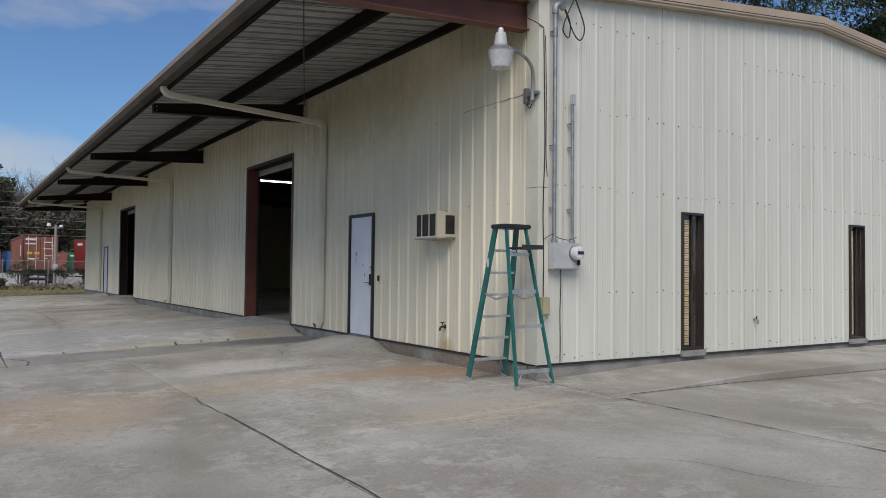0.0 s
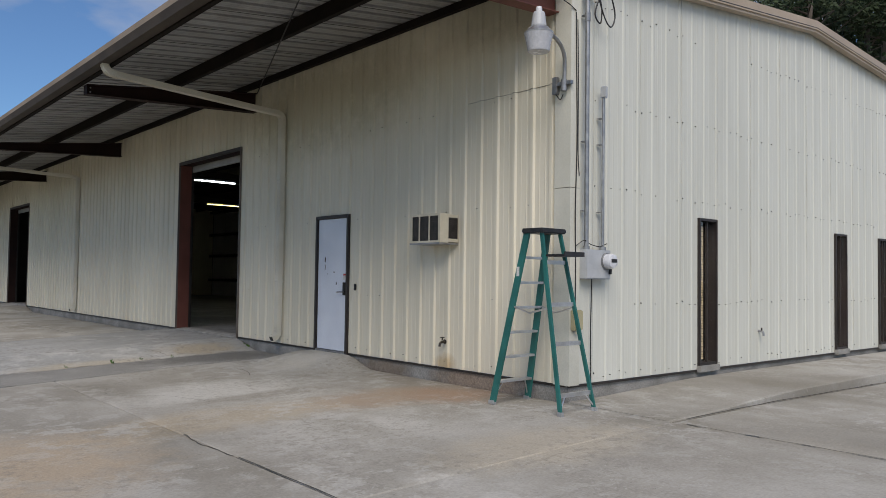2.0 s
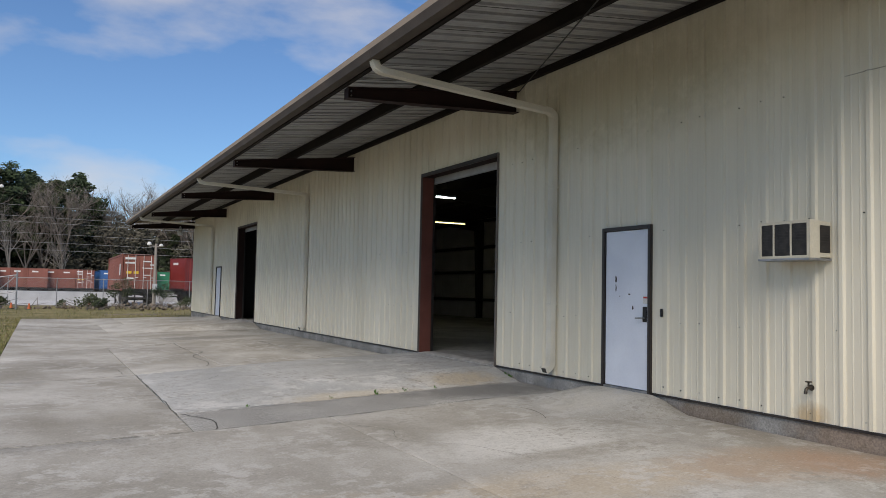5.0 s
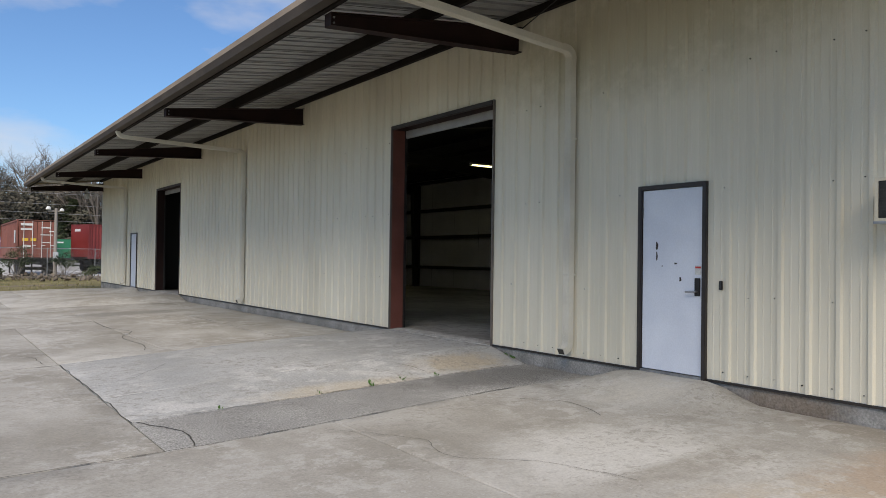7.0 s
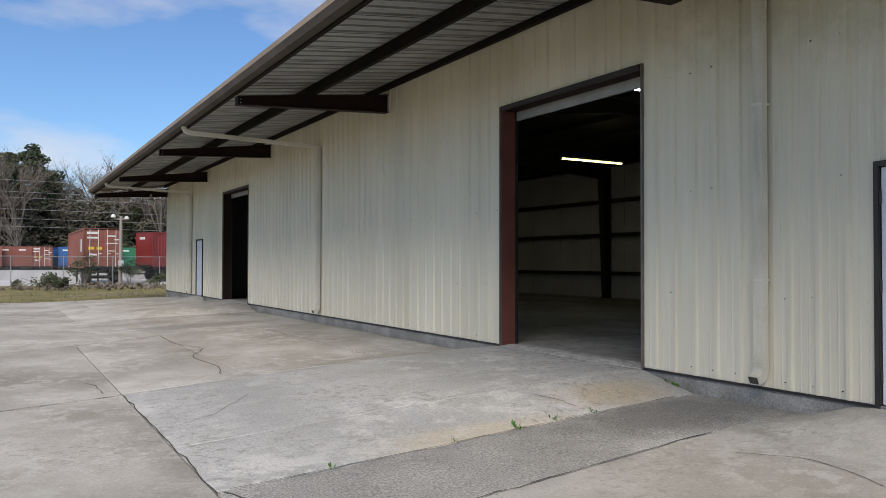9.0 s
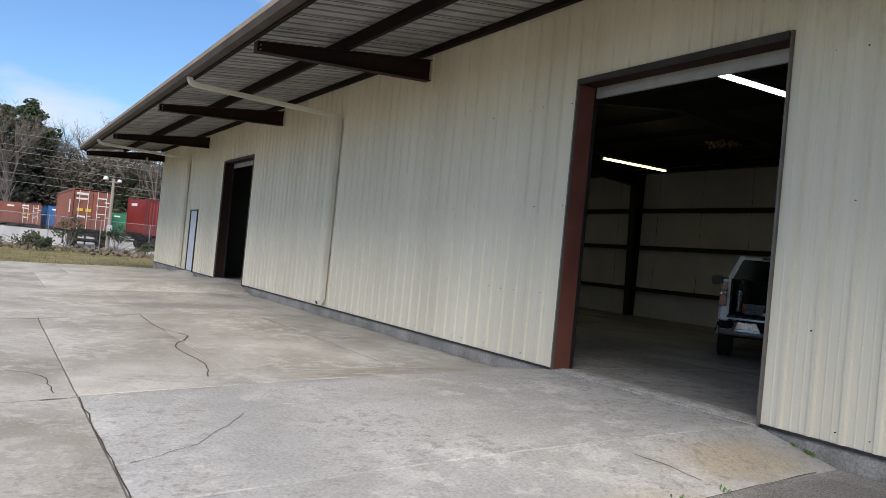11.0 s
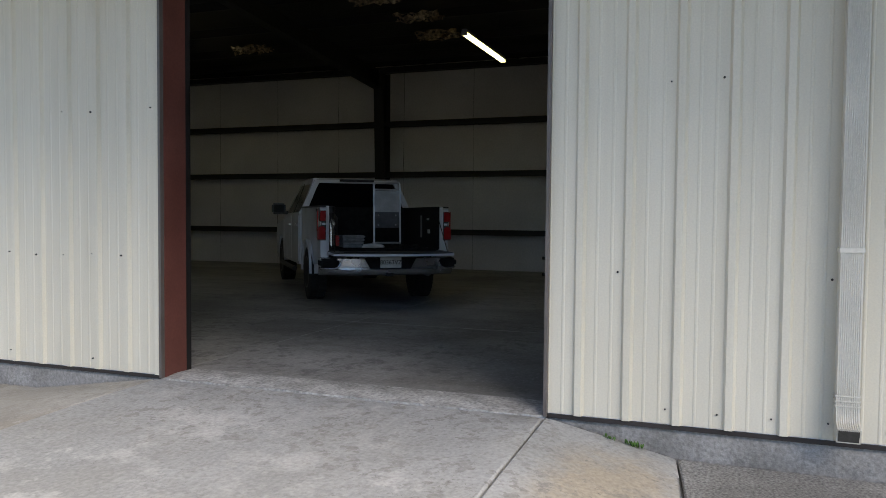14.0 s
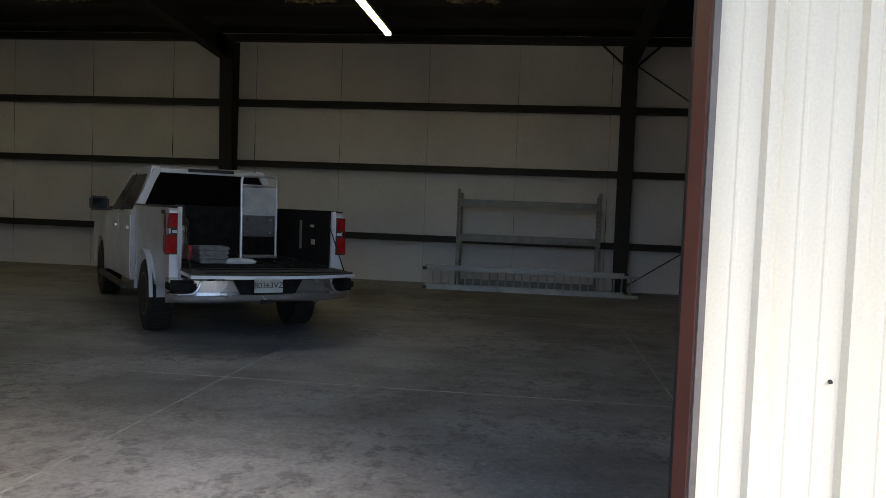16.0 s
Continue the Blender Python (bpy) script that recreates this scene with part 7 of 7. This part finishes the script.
def pine_tree(seed, h, material, label, thin=False):
    rng = random.Random(seed)
    root = thing("pine_tree", pose(0, 0, 0), label, "tree", "trees")
    bm = bmesh.new()
    pts = [Vector((0.25 * noise.noise((seed, z * 0.15, 0)) * z * 0.2, 0.25 * noise.noise((seed, z * 0.15, 5)) * z * 0.2, z)) for z in (0, h * 0.25, h * 0.5, h * 0.75, h * 0.97)]
    for i, (a, b) in enumerate(zip(pts, pts[1:])):
        rod(a, b, 0.028 * h * (1 - i * 0.23) * 0.6, 8, 0.028 * h * (1 - (i + 1) * 0.23) * 0.6, bm)
    centres = []
    start = 0.5 if thin else 0.22
    for k in range(34 if thin else 30):
        z = h * (start + (1 - start) * rng.random() ** 0.8)
        reach = (h * 0.19) * (1.05 - ((z / h - start) / (1 - start)) ** 1.6) * rng.uniform(0.5, 1.15)
        a = rng.uniform(0, 6.28)
        trunk_at = pts[0].lerp(pts[-1], z / h)
        tip = trunk_at + Vector((reach * math.cos(a), reach * math.sin(a), reach * rng.uniform(0.0, 0.4)))
        rod(trunk_at, tip, 0.05, 4, 0.015, bm)
        centres.append((*tip, h * rng.uniform(0.035, 0.07)))
        mid = trunk_at.lerp(tip, 0.6)
        centres.append((*mid, h * rng.uniform(0.025, 0.05)))
    centres.append((*pts[-1], h * 0.05))
    part("trunk", bm, bark, root, "grey-brown trunk with limbs")
    crown = bmesh.new()
    leaf_cloud(crown, centres, 7500 if thin else 12000, h * (0.006 if thin else 0.0095), rng)
    part("crown", crown, material, root, "dark green needles in clumps")
    return root


def bare_tree(seed, h, material, label):
    rng = random.Random(seed)
    root = thing("bare_tree", pose(0, 0, 0), label, "tree", "trees")
    bm, tips = bmesh.new(), []
    rod((0, 0, 0), (0.1, 0.05, h * 0.32), 0.016 * h, 8, 0.012 * h, bm)
    for _ in range(5):
        d = Vector((rng.gauss(0, 0.38), rng.gauss(0, 0.38), 1)).normalized()
        limb(bm, Vector((0.1, 0.05, h * rng.uniform(0.22, 0.33))), d, h * 0.27, 0.0075 * h, 3, rng, tips)
    part("trunk", bm, material, root, "pale leafless trunk and limbs")
    twigs = bmesh.new()
    for t in tips:
        for _ in range(5):
            d = Vector((rng.gauss(0, 0.5), rng.gauss(0, 0.5), rng.gauss(0.6, 0.4))).normalized()
            L = h * rng.uniform(0.03, 0.08)
            s = d.orthogonal().normalized() * 0.012 * h / 15
            twigs.faces.new([twigs.verts.new(c) for c in (t - s, t + s, t + d * L)])
    part("crown", twigs, twig, root, "fine bare twigs")
    return root


pines = [pine_tree(3, 15.0, pine_leaf, "tall dark pine on the hillside"), pine_tree(8, 13.0, oak_leaf, "broad evergreen tree on the hillside")]
tall = [pine_tree(5, 21.0, pine_leaf, "tall thin pine behind the building", True), pine_tree(17, 19.0, pine_leaf, "tall thin pine behind the building", True)]
bares = [bare_tree(4, 12.0, bark, "leafless grey tree on the hillside"), bare_tree(9, 13.0, bark_pale, "pale leafless tree on the hillside")]


def hill(y):
    return 0.17 + max(0.0, y - 150) * 0.12


rng = random.Random(77)
TALL_PINES = ((38, 18.5), (42, 33), (44, 22.5), (41, 16), (46, 20.5), (53, 21), (43, 17.5), (50, 23.5), (39.5, 27.5), (47, 16))
for k, (x, y) in enumerate(TALL_PINES):
    src = tall[k % 2]
    if k < 2:
        src.matrix_basis = pose(x, y, 0.15, 0, 0, 40 * k)
    else:
        copy_thing(src, pose(x, y, 0.15, 0, 0, rng.uniform(0, 360)) @ Matrix.Scale(rng.uniform(0.9, 1.12), 4))
for k, (x, y, kind, s) in enumerate(((-11, 150, 0, 1.5), (-6.5, 154, 0, 1.48), (-3.0, 158, 0, 1.36), (4.8, 162, 0, 1.42), (-16, 153, 1, 1.5), (7, 160, 1, 0.75), (14, 152, 1, 0.7), (21, 154, 1, 0.85), (27, 150, 1, 0.8), (-22, 150, 0, 1.0), (33, 156, 0, 0.9), (-9, 166, 1, 1.4), (10.5, 148, 1, 0.55), (18, 147, 1, 0.5), (40, 150, 1, 0.9), (-30, 152, 0, 1.0), (-13, 157, 0, 1.4), (-8, 160, 1, 1.45), (-4, 163, 0, 1.4), (0.8, 160, 1, 1.5), (8.0, 167, 0, 1.05), (2.4, 156, 1, 1.35), (-1.2, 153, 1, 1.45), (-9, 152, 1, 1.6), (6.6, 164, 1, 1.25), (12, 166, 1, 0.8), (17, 163, 0, 0.7), (24, 165, 1, 0.8), (30, 163, 0, 0.75), (-19, 160, 0, 1.1))):
    m = pose(x, y, hill(y) - 0.2, 0, 0, 37 * k) @ Matrix.Diagonal((1.4 * s, 1.4 * s, s, 1) if k in (0, 4) else (*(3 * [s / pines[kind].scale[2]]), 1))
    if k == 0:
        pines[0].matrix_basis = m
    elif k == 4:
        pines[1].matrix_basis = m
    else:
        copy_thing(pines[kind], m)
for x, y, s in ((-5.6, 146.5, 1.3), (2.3, 147, 0.85)):
    copy_thing(bares[1], pose(x, y, 0.1, 0, 0, 70 * s) @ Matrix.Scale(s, 4))
for k in range(64):
    x, y = -34 + 78 * ((k * 0.618) % 1.0), 147 + 24 * rng.random()
    kind = 1 if k % 9 == 0 else 0
    m = pose(x, y, hill(y) - 0.2, 0, 0, rng.uniform(0, 360)) @ Matrix.Scale(rng.uniform(0.95, 1.45), 4)
    if k < 2:
        bares[1 - k if k else 1].matrix_basis = m
    else:
        copy_thing(bares[kind], m)


def woodland():
    """Undergrowth and the far wood behind the single trees."""
    rng = random.Random(31)
    bm = bmesh.new()
    centres = []
    for _ in range(1250):
        x, y = rng.uniform(-45, 52), rng.uniform(149, 178)
        centres.append((x, y, hill(y) + 0.3 + (11.5 + 3.0 * noise.noise((x * 0.12, y * 0.12, 3))) * rng.random() ** 1.2, rng.uniform(1.0, 2.6)))
    leaf_cloud(bm, centres, 120000, 0.33, rng, 0.9)
    return tagged(part("woodland", bm, brush), "tangled brown winter undergrowth and far woods on the hillside", "woods", kind="stuff")


brush = surface("winter_brush", (0.045, 0.048, 0.028), (0.115, 0.10, 0.075), 0.35, 0.95, bump=0, grain=0.4, spread=(0.3, 0.7))
woodland()


def shrub(x, y, r, h, seed):
    rng = random.Random(seed)
    root = thing("shrub", pose(x, y, 0.17), "scraggy green shrub in the dry grass", "shrub", "shrubs")
    st = bmesh.new()
    cs = []
    for _ in range(8):
        a = rng.uniform(0, 6.28)
        q = Vector((r * 0.7 * math.cos(a) * rng.random(), r * 0.7 * math.sin(a) * rng.random(), h * rng.uniform(0.4, 0.9)))
        rod((0, 0, 0), q, 0.02, 5, 0.008, st)
        cs.append((*q, r * 0.45))
    part("stems", st, twig, root, "brown stems")
    bm = bmesh.new()
    leaf_cloud(bm, cs, 500, 0.07, rng)
    part("foliage", bm, oak_leaf, root, "dull green leaves")
    return root


for k, (x, y, r, h) in enumerate(((1.6, 56.5, 0.9, 1.0), (2.4, 58.0, 0.6, 0.7), (0.2, 60.5, 0.5, 0.6), (4.1, 63.6, 1.1, 2.3), (6.9, 63.0, 0.9, 2.2), (-3.2, 61.0, 0.6, 0.7), (8.2, 61.0, 0.7, 0.8))):
    shrub(x, y, r, h, 40 + k)
